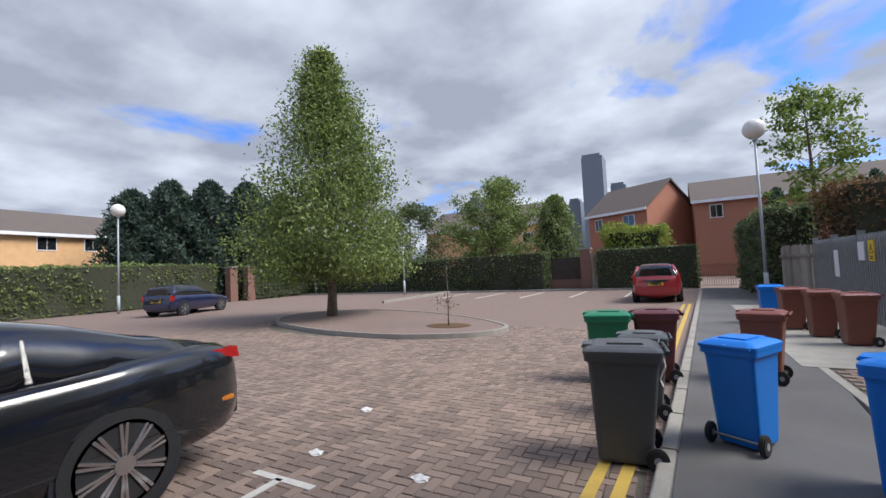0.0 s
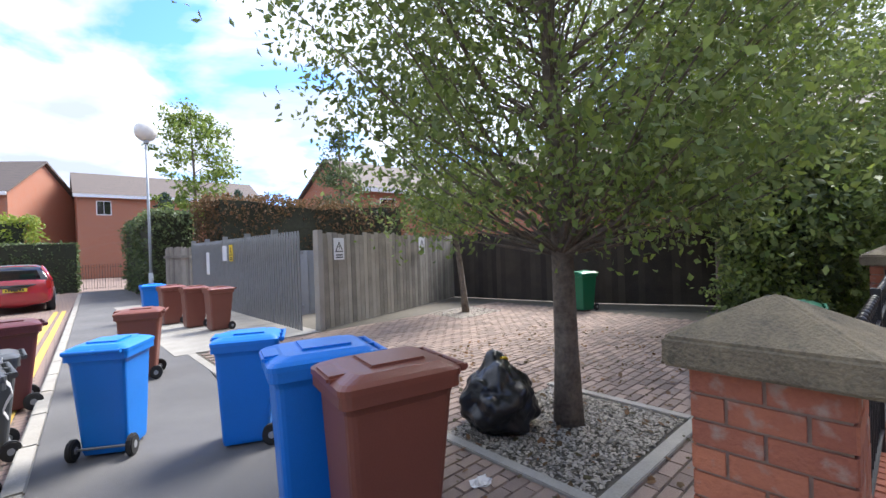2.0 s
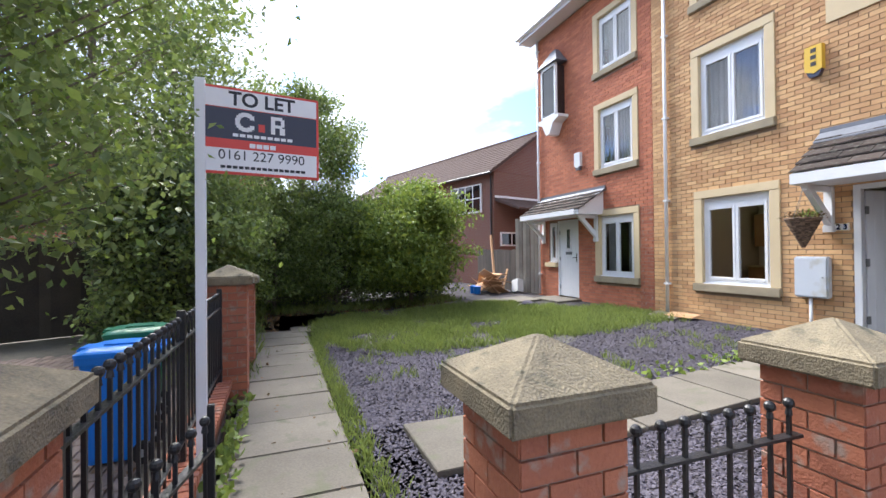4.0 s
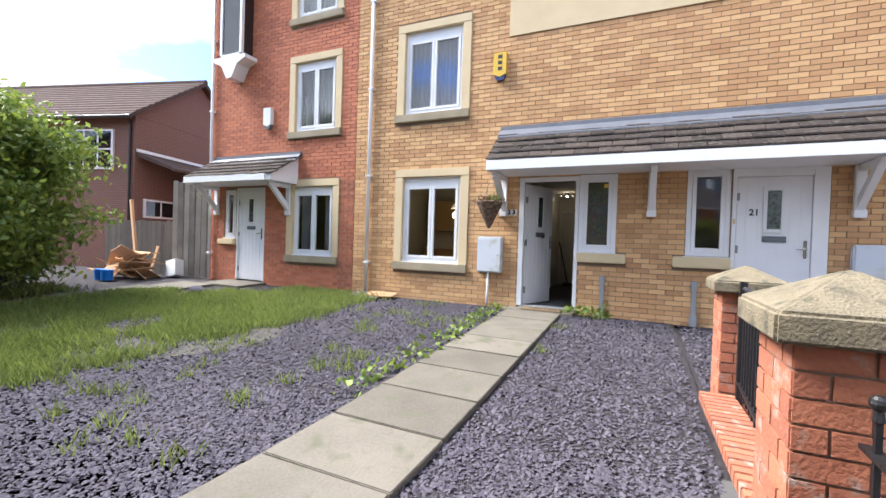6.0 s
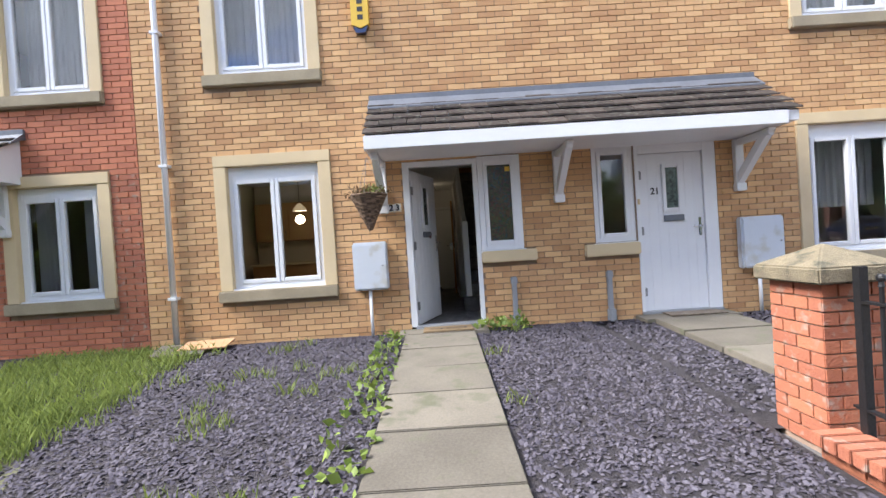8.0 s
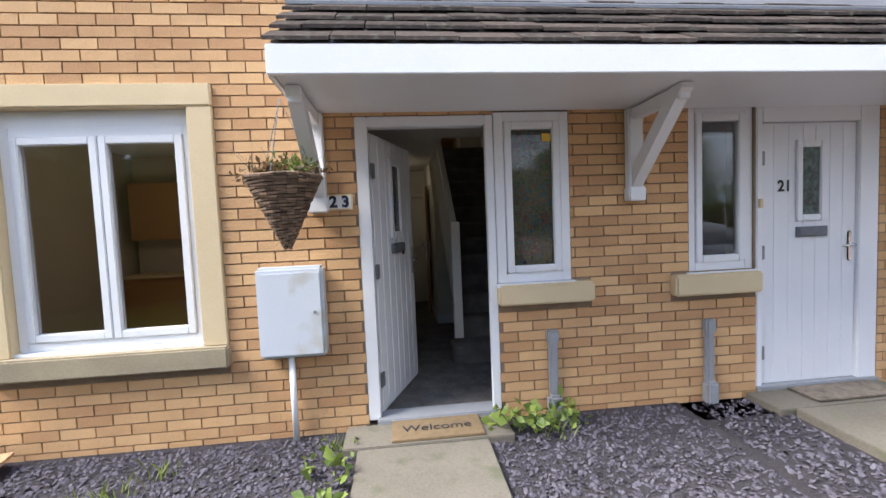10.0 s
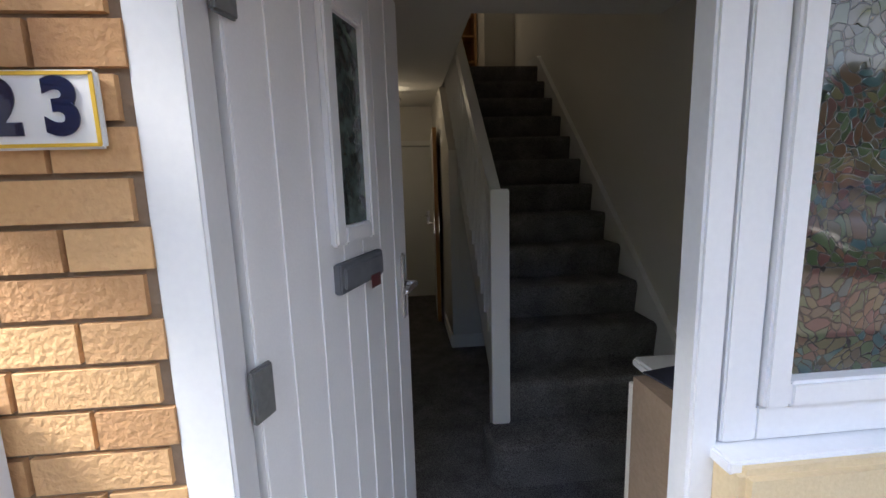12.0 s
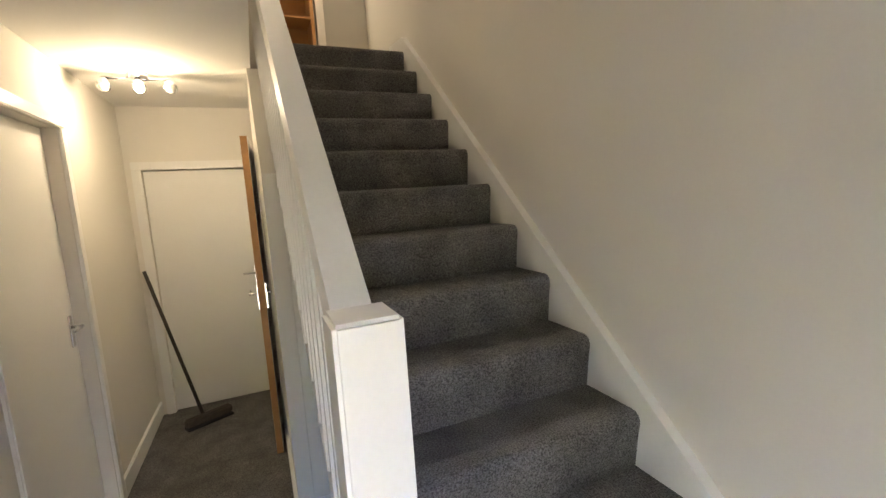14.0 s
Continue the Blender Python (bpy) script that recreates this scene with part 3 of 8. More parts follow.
def wall_grid(x0, x1, z0, z1, y0, y1, holes, bm=None):
    """A wall in the plane of x and z between y0 and y1, with openings through it."""
    b = bmesh.new()
    xs = sorted({x0, x1, *[v for h in holes for v in h[:2] if x0 < v < x1]})
    zs = sorted({z0, z1, *[v for h in holes for v in h[2:] if z0 < v < z1]})
    def solid(i, k):
        if not (0 <= i < len(xs) - 1 and 0 <= k < len(zs) - 1):
            return False
        cx, cz = (xs[i] + xs[i + 1]) / 2, (zs[k] + zs[k + 1]) / 2
        return not any(h[0] < cx < h[1] and h[2] < cz < h[3] for h in holes)
    def quad(*ps):
        b.faces.new([b.verts.new(p) for p in ps])
    for i in range(len(xs) - 1):
        for k in range(len(zs) - 1):
            if not solid(i, k):
                continue
            a, c, d, e = xs[i], xs[i + 1], zs[k], zs[k + 1]
            quad((a, y0, d), (c, y0, d), (c, y0, e), (a, y0, e))
            quad((a, y1, d), (a, y1, e), (c, y1, e), (c, y1, d))
            if not solid(i - 1, k): quad((a, y0, d), (a, y0, e), (a, y1, e), (a, y1, d))
            if not solid(i + 1, k): quad((c, y0, d), (c, y1, d), (c, y1, e), (c, y0, e))
            if not solid(i, k - 1): quad((a, y0, d), (a, y1, d), (c, y1, d), (c, y0, d))
            if not solid(i, k + 1): quad((a, y0, e), (c, y0, e), (c, y1, e), (a, y1, e))
    bmesh.ops.remove_doubles(b, verts=b.verts, dist=1e-5)
    return joined(bm, b)


def chunk(boxes, jitter=0.0, seed=1):
    """Vertices and faces of many open-backed small blocks: (x0, x1, y0, y1, z0, z1)."""
    rng = np.random.default_rng(seed)
    v, f = [], []
    for x0, x1, y0, y1, z0, z1 in boxes:
        k = len(v)
        j = rng.uniform(-jitter, jitter)
        v += [(x0, y0 + j, z0), (x1, y0 + j, z0), (x1, y0 + j, z1), (x0, y0 + j, z1), (x0, y1, z0), (x1, y1, z0), (x1, y1, z1), (x0, y1, z1)]
        f += [(k, k + 1, k + 2, k + 3), (k + 1, k + 5, k + 6, k + 2), (k + 4, k, k + 3, k + 7), (k + 3, k + 2, k + 6, k + 7), (k + 4, k + 5, k + 1, k)]
    return v, f


def brick_rects(x0, x1, z0, z1, holes, bl=0.215, bh=0.065, joint=0.01):
    """Stretcher bond over a wall, cut round its openings."""
    out = []
    row = 0
    z = z0
    while z + bh * 0.6 < z1:
        top = min(z + bh, z1)
        spans = [(x0, x1)]
        for h in holes:
            if h[2] < top - 0.005 and h[3] > z + 0.005:
                nxt = []
                for a, b in spans:
                    if h[0] > a: nxt.append((a, min(b, h[0])))
                    if h[1] < b: nxt.append((max(a, h[1]), b))
                spans = [(a, b) for a, b in nxt if b - a > 0.02]
        start = x0 - (row % 2) * (bl + joint) / 2
        for a, b in spans:
            k = math.floor((a - start) / (bl + joint))
            x = start + k * (bl + joint)
            while x < b:
                p, q = max(x, a), min(x + bl, b)
                if q - p > 0.025:
                    out.append((p, q, z, top))
                x += bl + joint
        z += bh + joint
        row += 1
    return out


def leaf_cloud(points, size, seed, aspect=0.55, droop=0.3):
    """Vertices and faces of folded leaves at the given points."""
    rng = np.random.default_rng(seed)
    n = len(points)
    d = rng.normal(size=(n, 3)); d[:, 2] -= droop
    d /= np.linalg.norm(d, axis=1)[:, None]
    e = rng.normal(size=(n, 3)); e -= d * (e * d).sum(1)[:, None]
    e /= np.linalg.norm(e, axis=1)[:, None]
    nn = np.cross(d, e)
    s = size * rng.uniform(0.6, 1.35, n)[:, None]
    p = np.asarray(points)
    v = np.stack([p, p + s * (0.5 * d + aspect / 2 * e + 0.12 * nn), p + s * d, p + s * (0.5 * d - aspect / 2 * e + 0.12 * nn)], 1).reshape(-1, 3)
    k = np.arange(n)[:, None] * 4
    f = np.concatenate([k + [0, 1, 2], k + [0, 2, 3]])
    return v, f


def leaf_mesh(name, v, f, material):
    me = bpy.data.meshes.new(name)
    me.vertices.add(len(v)); me.vertices.foreach_set("co", np.asarray(v, dtype=np.float32).ravel())
    me.loops.add(f.size); me.loops.foreach_set("vertex_index", f.astype(np.int32).ravel())
    me.polygons.add(len(f)); me.polygons.foreach_set("loop_start", np.arange(0, f.size, f.shape[1], dtype=np.int32))
    me.update(calc_edges=True)
    me.materials.append(material)
    return me


# ---- ground ----
ROAD, PAVE = -0.30, -0.20


def garden_z(y):
    """The front garden falls gently from the house to the street."""
    t = min(max((-0.4 - y) / 4.6, 0), 1)
    return -0.02 - 0.18 * t


setting("ground", box(-400, 400, -420, 380, -1.0, ROAD - 0.012), M["far_paving"])
KX = lambda y: 4.20 + 0.05 * (y + 11.0)          # outer face of the kerb


def strip(name, x_of_0, x_of_1, y0, y1, z0, z1, material, n=12):
    b = bmesh.new()
    rows_ = []
    for i in range(n + 1):
        y = y0 + (y1 - y0) * i / n
        rows_.append([b.verts.new(p) for p in ((x_of_0(y), y, z0), (x_of_1(y), y, z0), (x_of_1(y), y, z1), (x_of_0(y), y, z1))])
    for r, s in zip(rows_, rows_[1:]):
        for i in range(4):
            j = (i + 1) % 4
            b.faces.new((r[i], r[j], s[j], s[i]))
    b.faces.new(rows_[0]); b.faces.new(list(reversed(rows_[-1])))
    bmesh.ops.recalc_face_normals(b, faces=b.faces)
    return setting(name, b, material)


strip("pavement", lambda y: 2.62 - (0.35 if y > -8.4 else 0) - max(0, min(1.2, (-12 - y) * 0.09)), lambda y: KX(y) - 0.13, -33.0, 9.0, -0.9, PAVE, M["tarmac"], 24)
strip("road_east", lambda y: KX(y) + 30, lambda y: KX(y) + 31, -5.0, 9.0, -0.9, ROAD - 0.008, M["tarmac"], 2)
kerb = thing("kerb", "pale concrete kerb stones edging the tarmac pavement", "kerb", kind="structure")
kerb_me = mesh_of("kerb_stone", box(-0.125, 0, -0.455, 0.455, -0.5, 0.10 - 0.005, 0.012), M["kerb"])
for i in range(44):
    y = 8 - i * 0.92
    ob = new("kerb_stone", kerb_me); ob.parent = kerb
    ob.matrix_local = pose(KX(y), y, ROAD, 0, 0, -2.86)
for k, off in enumerate((0.16, 0.34)):
    strip("yellow_line", lambda y, o=off: KX(y) + o, lambda y, o=off: KX(y) + o + 0.09, -25.5, -6.0, ROAD - 0.02, ROAD + 0.006, M["yellow"], 20)

# far-side kerbs and bay markings of the car park
def line_mark(p, q, w, name="bay_line"):
    p, q = Vector((*p, 0)), Vector((*q, 0))
    d = (q - p).normalized() * w / 2
    nrm = Vector((-d.y, d.x, 0))
    return setting(name, prism([((p + nrm).x, (p + nrm).y), ((q + nrm).x, (q + nrm).y), ((q - nrm).x, (q - nrm).y), ((p - nrm).x, (p - nrm).y)], ROAD - 0.02, ROAD + 0.006, "z"), M["white_line"])


for p, q in (((6.45, -10.28), (7.1, -10.28)), ((6.8, -10.28), (6.8, -9.0))):
    line_mark(p, q, 0.07)
for i in range(6):
    line_mark((6.2 + i * 2.5, -29.0), (6.2 + i * 2.5, -33.5), 0.09)
setting("kerb_far", box(4, 60, -34.6, -34.45, -0.6, -0.2, 0.01), M["kerb"])
setting("verge_far", box(4, 60, -40, -34.6, -0.7, -0.22), M["tarmac"])
setting("kerb_bay", prism([(17.8, -26.3), (18.0, -26.4), (18.3, -34.4), (18.1, -34.4)], -0.5, -0.18, "z"), M["kerb"])

# planted island
isl = [(16.4, -18.2), (14.5, -17.2), (12.2, -16.5), (10.2, -16.3), (8.9, -16.6), (8.0, -17.2), (7.75, -18.0), (8.2, -18.7), (9.5, -19.8), (12, -21.2), (15, -22), (17, -21.2), (17.4, -19.6)]
cx, cy = sum(p[0] for p in isl) / len(isl), sum(p[1] for p in isl) / len(isl)
island = thing("planted_island", "low block-paved island with a pale concrete kerb", "island", kind="structure")
ib = bmesh.new()
dense = []
for i in range(len(isl)):
    p0, p1, p2, p3 = (Vector(isl[(i + k) % len(isl)]) for k in (-1, 0, 1, 2))
    for s in range(4):
        t = s / 4
        dense.append(0.5 * ((2 * p1) + (-p0 + p2) * t + (2 * p0 - 5 * p1 + 4 * p2 - p3) * t * t + (-p0 + 3 * p1 - 3 * p2 + p3) * t ** 3))
part("island_paving", prism([(cx + (p.x - cx) * 0.985, cy + (p.y - cy) * 0.985) for p in dense], -0.6, -0.20, "z"), M["far_paving"], island)
kb = bmesh.new()
ring_o = [(p.x, p.y) for p in dense]
ring_i = [(cx + (p.x - cx) * 0.975, cy + (p.y - cy) * 0.975) for p in dense]
for i in range(len(dense)):
    j = (i + 1) % len(dense)
    prism([ring_o[i], ring_o[j], ring_i[j], ring_i[i]], -0.6, -0.18, "z", kb)
part("island_kerb", kb, M["kerb"], island)
part("planting_bed", prism([(9.45 + 0.62 * math.cos(a), -18.05 + 0.45 * math.sin(a)) for a in np.linspace(0, 6.28, 24, endpoint=False)], -0.5, -0.188, "z"), M["leaf_brown"], island, "brown leaf-strewn soil bed")

# bin court
setting("court_floor", box(-7.2, 2.33, -17.6, -8.2, -0.8, PAVE - 0.016), M["joint"])
setting("court_edging", box(2.33, 2.44, -15.2, -8.4, -0.6, PAVE + 0.004, 0.006), M["kerb"])
setting("substation_apron", box(0.3, 2.6, -24, -15.2, -0.6, PAVE + 0.006), M["kerb"])

# front gardens
def sheet(name, x0, x1, y0, y1, dz, material, nx=2, ny=16):
    b = bmesh.new()
    g = [[b.verts.new((x0 + (x1 - x0) * i / nx, y0 + (y1 - y0) * k / ny, garden_z(y0 + (y1 - y0) * k / ny) + dz)) for i in range(nx + 1)] for k in range(ny + 1)]
    for k in range(ny):
        for i in range(nx):
            b.faces.new((g[k][i], g[k][i + 1], g[k + 1][i + 1], g[k + 1][i]))
    bmesh.ops.solidify(b, geom=b.faces[:], thickness=0.3)
    return setting(name, b, material)


sheet("garden_soil", -14, 2.35, -7.95, 0.1, -0.026, M["soil"])
sheet("garden_soil_east", 2.36, 12, -3.0, 0.1, -0.036, M["soil"])
lb_ = bmesh.new()
rim_ = [(-5.0 + 2.75 * math.cos(a) * (1 + 0.10 * math.sin(3 * a) + 0.05 * math.sin(7 * a)), -4.15 + 2.85 * math.sin(a) * (1 + 0.06 * math.sin(5 * a))) for a in np.linspace(0, 6.283, 60, endpoint=False)]
c_ = lb_.verts.new((-5.0, -4.15, garden_z(-4.15) - 0.0215))
ring_ = [[lb_.verts.new((-5.0 + (x + 5.0) * k, -4.15 + (y + 4.15) * k, garden_z(-4.15 + (y + 4.15) * k) - 0.0215)) for x, y in rim_] for k in (0.5, 1.0)]
for i in range(60):
    j = (i + 1) % 60
    lb_.faces.new((c_, ring_[0][i], ring_[0][j])); lb_.faces.new((ring_[0][i], ring_[1][i], ring_[1][j], ring_[0][j]))
setting("lawn", lb_, M["lawn"])


# ---- houses ----
def window(name, label, x0, x1, z0, z1, y, sashes=2, parent_group="", pane=None, fw=0.06):
    """A plastic casement window: frame, sashes, panes, beads."""
    w = thing(name, label, "window", parent_group, kind="structure")
    fb = bmesh.new()
    for a in ((x0, x0 + fw, z0, z1), (x1 - fw, x1, z0, z1), (x0 + fw, x1 - fw, z0, z0 + fw), (x0 + fw, x1 - fw, z1 - fw, z1)):
        box(a[0], a[1], y, y + 0.07, a[2], a[3], 0.004, fb)
    part("window_frame", fb, M["upvc"], w)
    inner = (x1 - x0 - 2 * fw) / sashes
    for i in range(sashes):
        a, b = x0 + fw + i * inner + 0.003, x0 + fw + (i + 1) * inner - 0.003
        s = bmesh.new()
        sw = 0.052
        for q in ((a, a + sw, z0 + fw, z1 - fw), (b - sw, b, z0 + fw, z1 - fw), (a + sw, b - sw, z0 + fw, z0 + fw + sw), (a + sw, b - sw, z1 - fw - sw, z1 - fw)):
            box(q[0], q[1], y - 0.014, y + 0.05, q[2], q[3], 0.006, s)
        part("sash", s, M["upvc"], w)
        p = part("pane", box(a + sw, b - sw, y + 0.018, y + 0.026, z0 + fw + sw, z1 - fw - sw), pane or M["glass"], w)
        p.visible_shadow = False
    box_ = part("cill", box(x0 - 0.02, x1 + 0.02, y - 0.05, y + 0.05, z0 - 0.03, z0 - 0.002, 0.005), M["upvc"], w)
    return w


def surround(x0, x1, z0, z1, sill_label="pale cast-stone window surround"):
    """A cast-stone surround: two jambs, a head and a sill."""
    s = thing("window_surround", sill_label, "window surround", kind="structure")
    part("jamb", box(x0 - 0.16, x0, -0.022, 0.10, z0, z1, 0.006), M["stone"], s)
    part("jamb", box(x1, x1 + 0.16, -0.022, 0.10, z0, z1, 0.006), M["stone"], s)
    part("head", box(x0 - 0.16, x1 + 0.16, -0.026, 0.10, z1 + 0.002, z1 + 0.15, 0.008), M["stone"], s)
    part("sill", box(x0 - 0.175, x1 + 0.17, -0.07, 0.10, z0 - 0.15, z0 - 0.002, 0.012), M["stone_sill"], s, "weathered stone sill")
    return s


BX0, BX1, RX0 = -3.39, 9.5, -7.70
WIN_B = [(-2.27, -1.08, 0.65, 2.25), (-2.30, -1.12, 3.43, 4.98), (-2.30, -1.12, 6.0, 7.3), (5.31, 6.50, 0.65, 2.33), (5.31, 6.50, 3.72, 5.2), (5.31, 6.50, 6.0, 7.3)]
WIN_R = [(-5.02, -3.93, 0.66, 2.14), (-5.02, -3.93, 3.32, 4.80), (-5.02, -3.93, 5.75, 7.1)]
door_hole = (0.0, 0.97, -0.02, 2.17)
side_hole = (0.972, 1.53, 0.955, 2.19)
holes_b = [(w[0] - 0.16, w[1] + 0.16, w[2] - 0.15, w[3] + 0.15) for w in WIN_B] + [door_hole, side_hole, (0.96, 1.68, 0.80, 0.955), (2.46, 3.02, 0.955, 2.23), (2.31, 3.02, 0.79, 0.955), (3.02, 4.09, -0.02, 2.23)]
holes_r = [(w[0] - 0.16, w[1] + 0.16, w[2] - 0.15, w[3] + 0.15) for w in WIN_R] + [(-6.74, -5.84, -0.02, 2.15), (-7.16, -6.76, 0.98, 2.12)]
house_b = setting("wall_buff", wall_grid(BX0, BX1, -0.3, 7.9, 0.012, 0.30, [(h[0] + 0.01, h[1] - 0.01, h[2] + 0.01, h[3] - 0.01) for h in holes_b if h not in (door_hole, side_hole)] + [(0.0, 0.969, -0.02, 0.955), (0.0, 1.53, 0.955, 2.185)]), M["mortar"])
house_r = setting("wall_red", wall_grid(RX0, BX0, -0.3, 8.0, 0.012, 0.30, [(h[0] + 0.01, h[1] - 0.01, h[2] + 0.01, h[3] - 0.01) for h in holes_r]), M["mortar_red"])
for w in WIN_B:
    surround(*w); window("window_buff", "white plastic two-light casement window in a buff brick wall", *w[:2], w[2] + 0.02, w[3] - 0.11, 0.05)
    setting("window_head_slot", box(w[0], w[1], 0.06, 0.09, w[3] - 0.108, w[3]), M["upvc"])
for w in WIN_R:
    surround(*w); window("window_red", "white plastic two-light casement window in a red brick wall", *w[:2], w[2] + 0.02, w[3] - 0.08, 0.05)
    setting("window_head_slot", box(w[0], w[1], 0.06, 0.09, w[3] - 0.078, w[3]), M["upvc"])
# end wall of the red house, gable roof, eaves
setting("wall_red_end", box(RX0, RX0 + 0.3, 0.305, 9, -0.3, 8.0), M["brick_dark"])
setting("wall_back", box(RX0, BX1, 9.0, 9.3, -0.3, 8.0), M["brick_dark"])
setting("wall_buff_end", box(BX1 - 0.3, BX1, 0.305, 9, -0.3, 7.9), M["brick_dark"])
setting("main_roof", prism([(-0.45, 7.95), (4.6, 11.2), (9.6, 7.95), (9.6, 7.8), (4.6, 11.0), (-0.45, 7.8)], RX0 - 0.3, BX1 + 0.3, "x"), M["tile_far"])
setting("eaves_fascia", box(RX0 - 0.3, BX1 + 0.3, -0.46, -0.40, 7.72, 7.94, 0.005), M["upvc"])
setting("eaves_soffit", box(RX0 - 0.3, BX1 + 0.3, -0.40, 0.0, 7.74, 7.76), M["upvc"])
gutter = bmesh.new(); tube((RX0 - 0.3, -0.52, 7.86), (BX1 + 0.3, -0.52, 7.86), 0.055, bm=gutter)
solo("eaves_gutter", gutter, M["upvc"], "white plastic gutter along the eaves", "gutter")
# rooms behind the windows
for i, (a, b) in enumerate(((RX0 + 0.3, -3.45), (-3.33, -0.2), (2.12, 9.2))):
    for z in (0.0, 2.72, 5.4):
        setting("room_floor", box(a, b, 0.31, 8.9, z - 0.12, z), M["dark_room"])
    setting("room_back", box(a, b, 3.3, 3.4, 0.0, 7.9), M["dark_room"])
    setting("party_wall", box(b, b + 0.06 if i != 1 else b + 0.02, 0.31, 8.9, -0.1, 7.9), M["dark_room"])
setting("room_ceiling", box(RX0 + 0.3, BX1 - 0.3, 0.31, 8.9, 7.8, 7.9), M["ceil_in"])
# rendered panel high on the buff wall
solo("render_panel", box(-0.27, 4.3, -0.02, 0.011, 4.58, 7.6, 0.004), M["stone"], "cream rendered panel set in the buff brick wall", "wall panel", "structure")

# house 23: door, sidelight
door_set = thing("door_frame", "white plastic front door frame", "door frame", kind="structure")
part("jamb", box(0.0, 0.085, 0.0, 0.10, 0.02, 2.17, 0.006), M["upvc"], door_set)
part("jamb", box(0.912, 0.97, 0.0, 0.062, 0.02, 2.17, 0.006), M["upvc"], door_set)
part("head", box(0.085, 0.912, 0.0, 0.10, 2.10, 2.17, 0.006), M["upvc"], door_set)
part("threshold", box(0.06, 0.93, -0.04, 0.14, -0.02, 0.035, 0.008), M["grey_pl"], door_set, "grey plastic threshold")


def front_door(name, label, m, leaded, number=""):
    """A ribbed composite door leaf, hinged at its left edge, 0.83 wide."""
    d = thing(name, label, "door", at=m)
    b = box(0, 0.83, 0, 0.044, 0.0, 2.05, 0.004)
    for x in (0.115, 0.24, 0.365, 0.475, 0.60, 0.715):
        box(x - 0.003, x + 0.003, -0.0035, 0.0, 0.02, 2.03, 0.0, b)
    part("leaf", b, M["door_white"], d)
    fr = bmesh.new()
    wx0, wx1, wz0, wz1 = 0.345, 0.50, 1.335, 1.86
    fw_ = 0.05
    for q in ((wx0 - fw_, wx0, wz0 - fw_, wz1 + fw_), (wx1, wx1 + fw_, wz0 - fw_, wz1 + fw_), (wx0, wx1, wz0 - fw_, wz0), (wx0, wx1, wz1, wz1 + fw_)):
        box(q[0], q[1], -0.024, 0.0, q[2], q[3], 0.006, fr)
    part("glazing_frame", fr, M["door_white"], d)
    part("pane", box(wx0, wx1, -0.006, 0.001, wz0, wz1), leaded, d, "leaded coloured glass strip")
    lb = part("letter_plate", box(0.30, 0.565, -0.022, 0.0, 1.16, 1.24, 0.004), M["lead"], d, "dull grey letter plate")
    part("flap", box(0.315, 0.55, -0.030, -0.022, 1.17, 1.227, 0.003), M["lead"], lb)
    hb = part("handle_plate", box(0.755, 0.79, -0.012, 0.0, 0.95, 1.19, 0.006), M["chrome"], d, "polished handle plate")
    h = tube((0.772, -0.012, 1.08), (0.772, -0.055, 1.08), 0.011)
    tube((0.772, -0.055, 1.08), (0.665, -0.055, 1.075), 0.010, bm=h)
    part("lever", h, M["chrome"], hb, smooth=True)
    for z in (0.25, 1.05, 1.78):
        part("hinge", box(-0.03, 0.03, -0.014, 0.0, z - 0.055, z + 0.055, 0.005), M["galv"], d, "grey steel hinge")
    return d


DOOR_ANGLE = math.degrees(math.atan2(0.935, 0.355))
front_door("front_door_open", "white ribbed front door standing open into the hall", pose(0.10, 0.105, 0.03, 0, 0, DOOR_ANGLE), M["glass_leaded"])
flyer = solo("flyer", box(0.45, 0.51, -0.036, -0.0345, 1.142, 1.180), M["bin_maroon"], "red flyer hanging from the letter plate", "flyer", m=pose(0.10, 0.105, 0.03, 0, 0, DOOR_ANGLE))
window("sidelight", "white plastic sidelight with flowered stained glass beside the door", 0.975, 1.528, 0.96, 2.185, 0.0, 1, pane=M["stained"], fw=0.07)
solo("sidelight_sticker", box(1.335, 1.40, 0.0145, 0.0165, 1.975, 2.035), M["alarm_y"], "small yellow warning sticker on the sidelight", "sticker")
solo("sidelight_sill", box(0.965, 1.68, -0.075, 0.09, 0.80, 0.95, 0.014), M["stone"], "pale cast-stone sill under the sidelight", "sill", "structure")
plate = thing("number_plate", "white ceramic house number tile with blue digits", "house number", at=pose(-0.125, -0.004, 1.588))
part("tile", box(-0.09, 0.09, -0.012, 0.0, -0.055, 0.055, 0.004), M["sign_white"], plate)
rim = bmesh.new()
for q in ((-0.086, 0.086, 0.047, 0.052), (-0.086, 0.086, -0.052, -0.047), (-0.087, -0.082, -0.05, 0.05), (0.082, 0.087, -0.05, 0.05)):
    box(q[0], q[1], -0.0145, -0.012, q[2], q[3], 0, rim)
part("rim", rim, M["alarm_y"], plate, "painted yellow flower border")
words("2 3", 0.105, M["blue_paint"], plate, pose(0, -0.0145, 0, 90, 0, 0), "numerals", bold=0.0045)

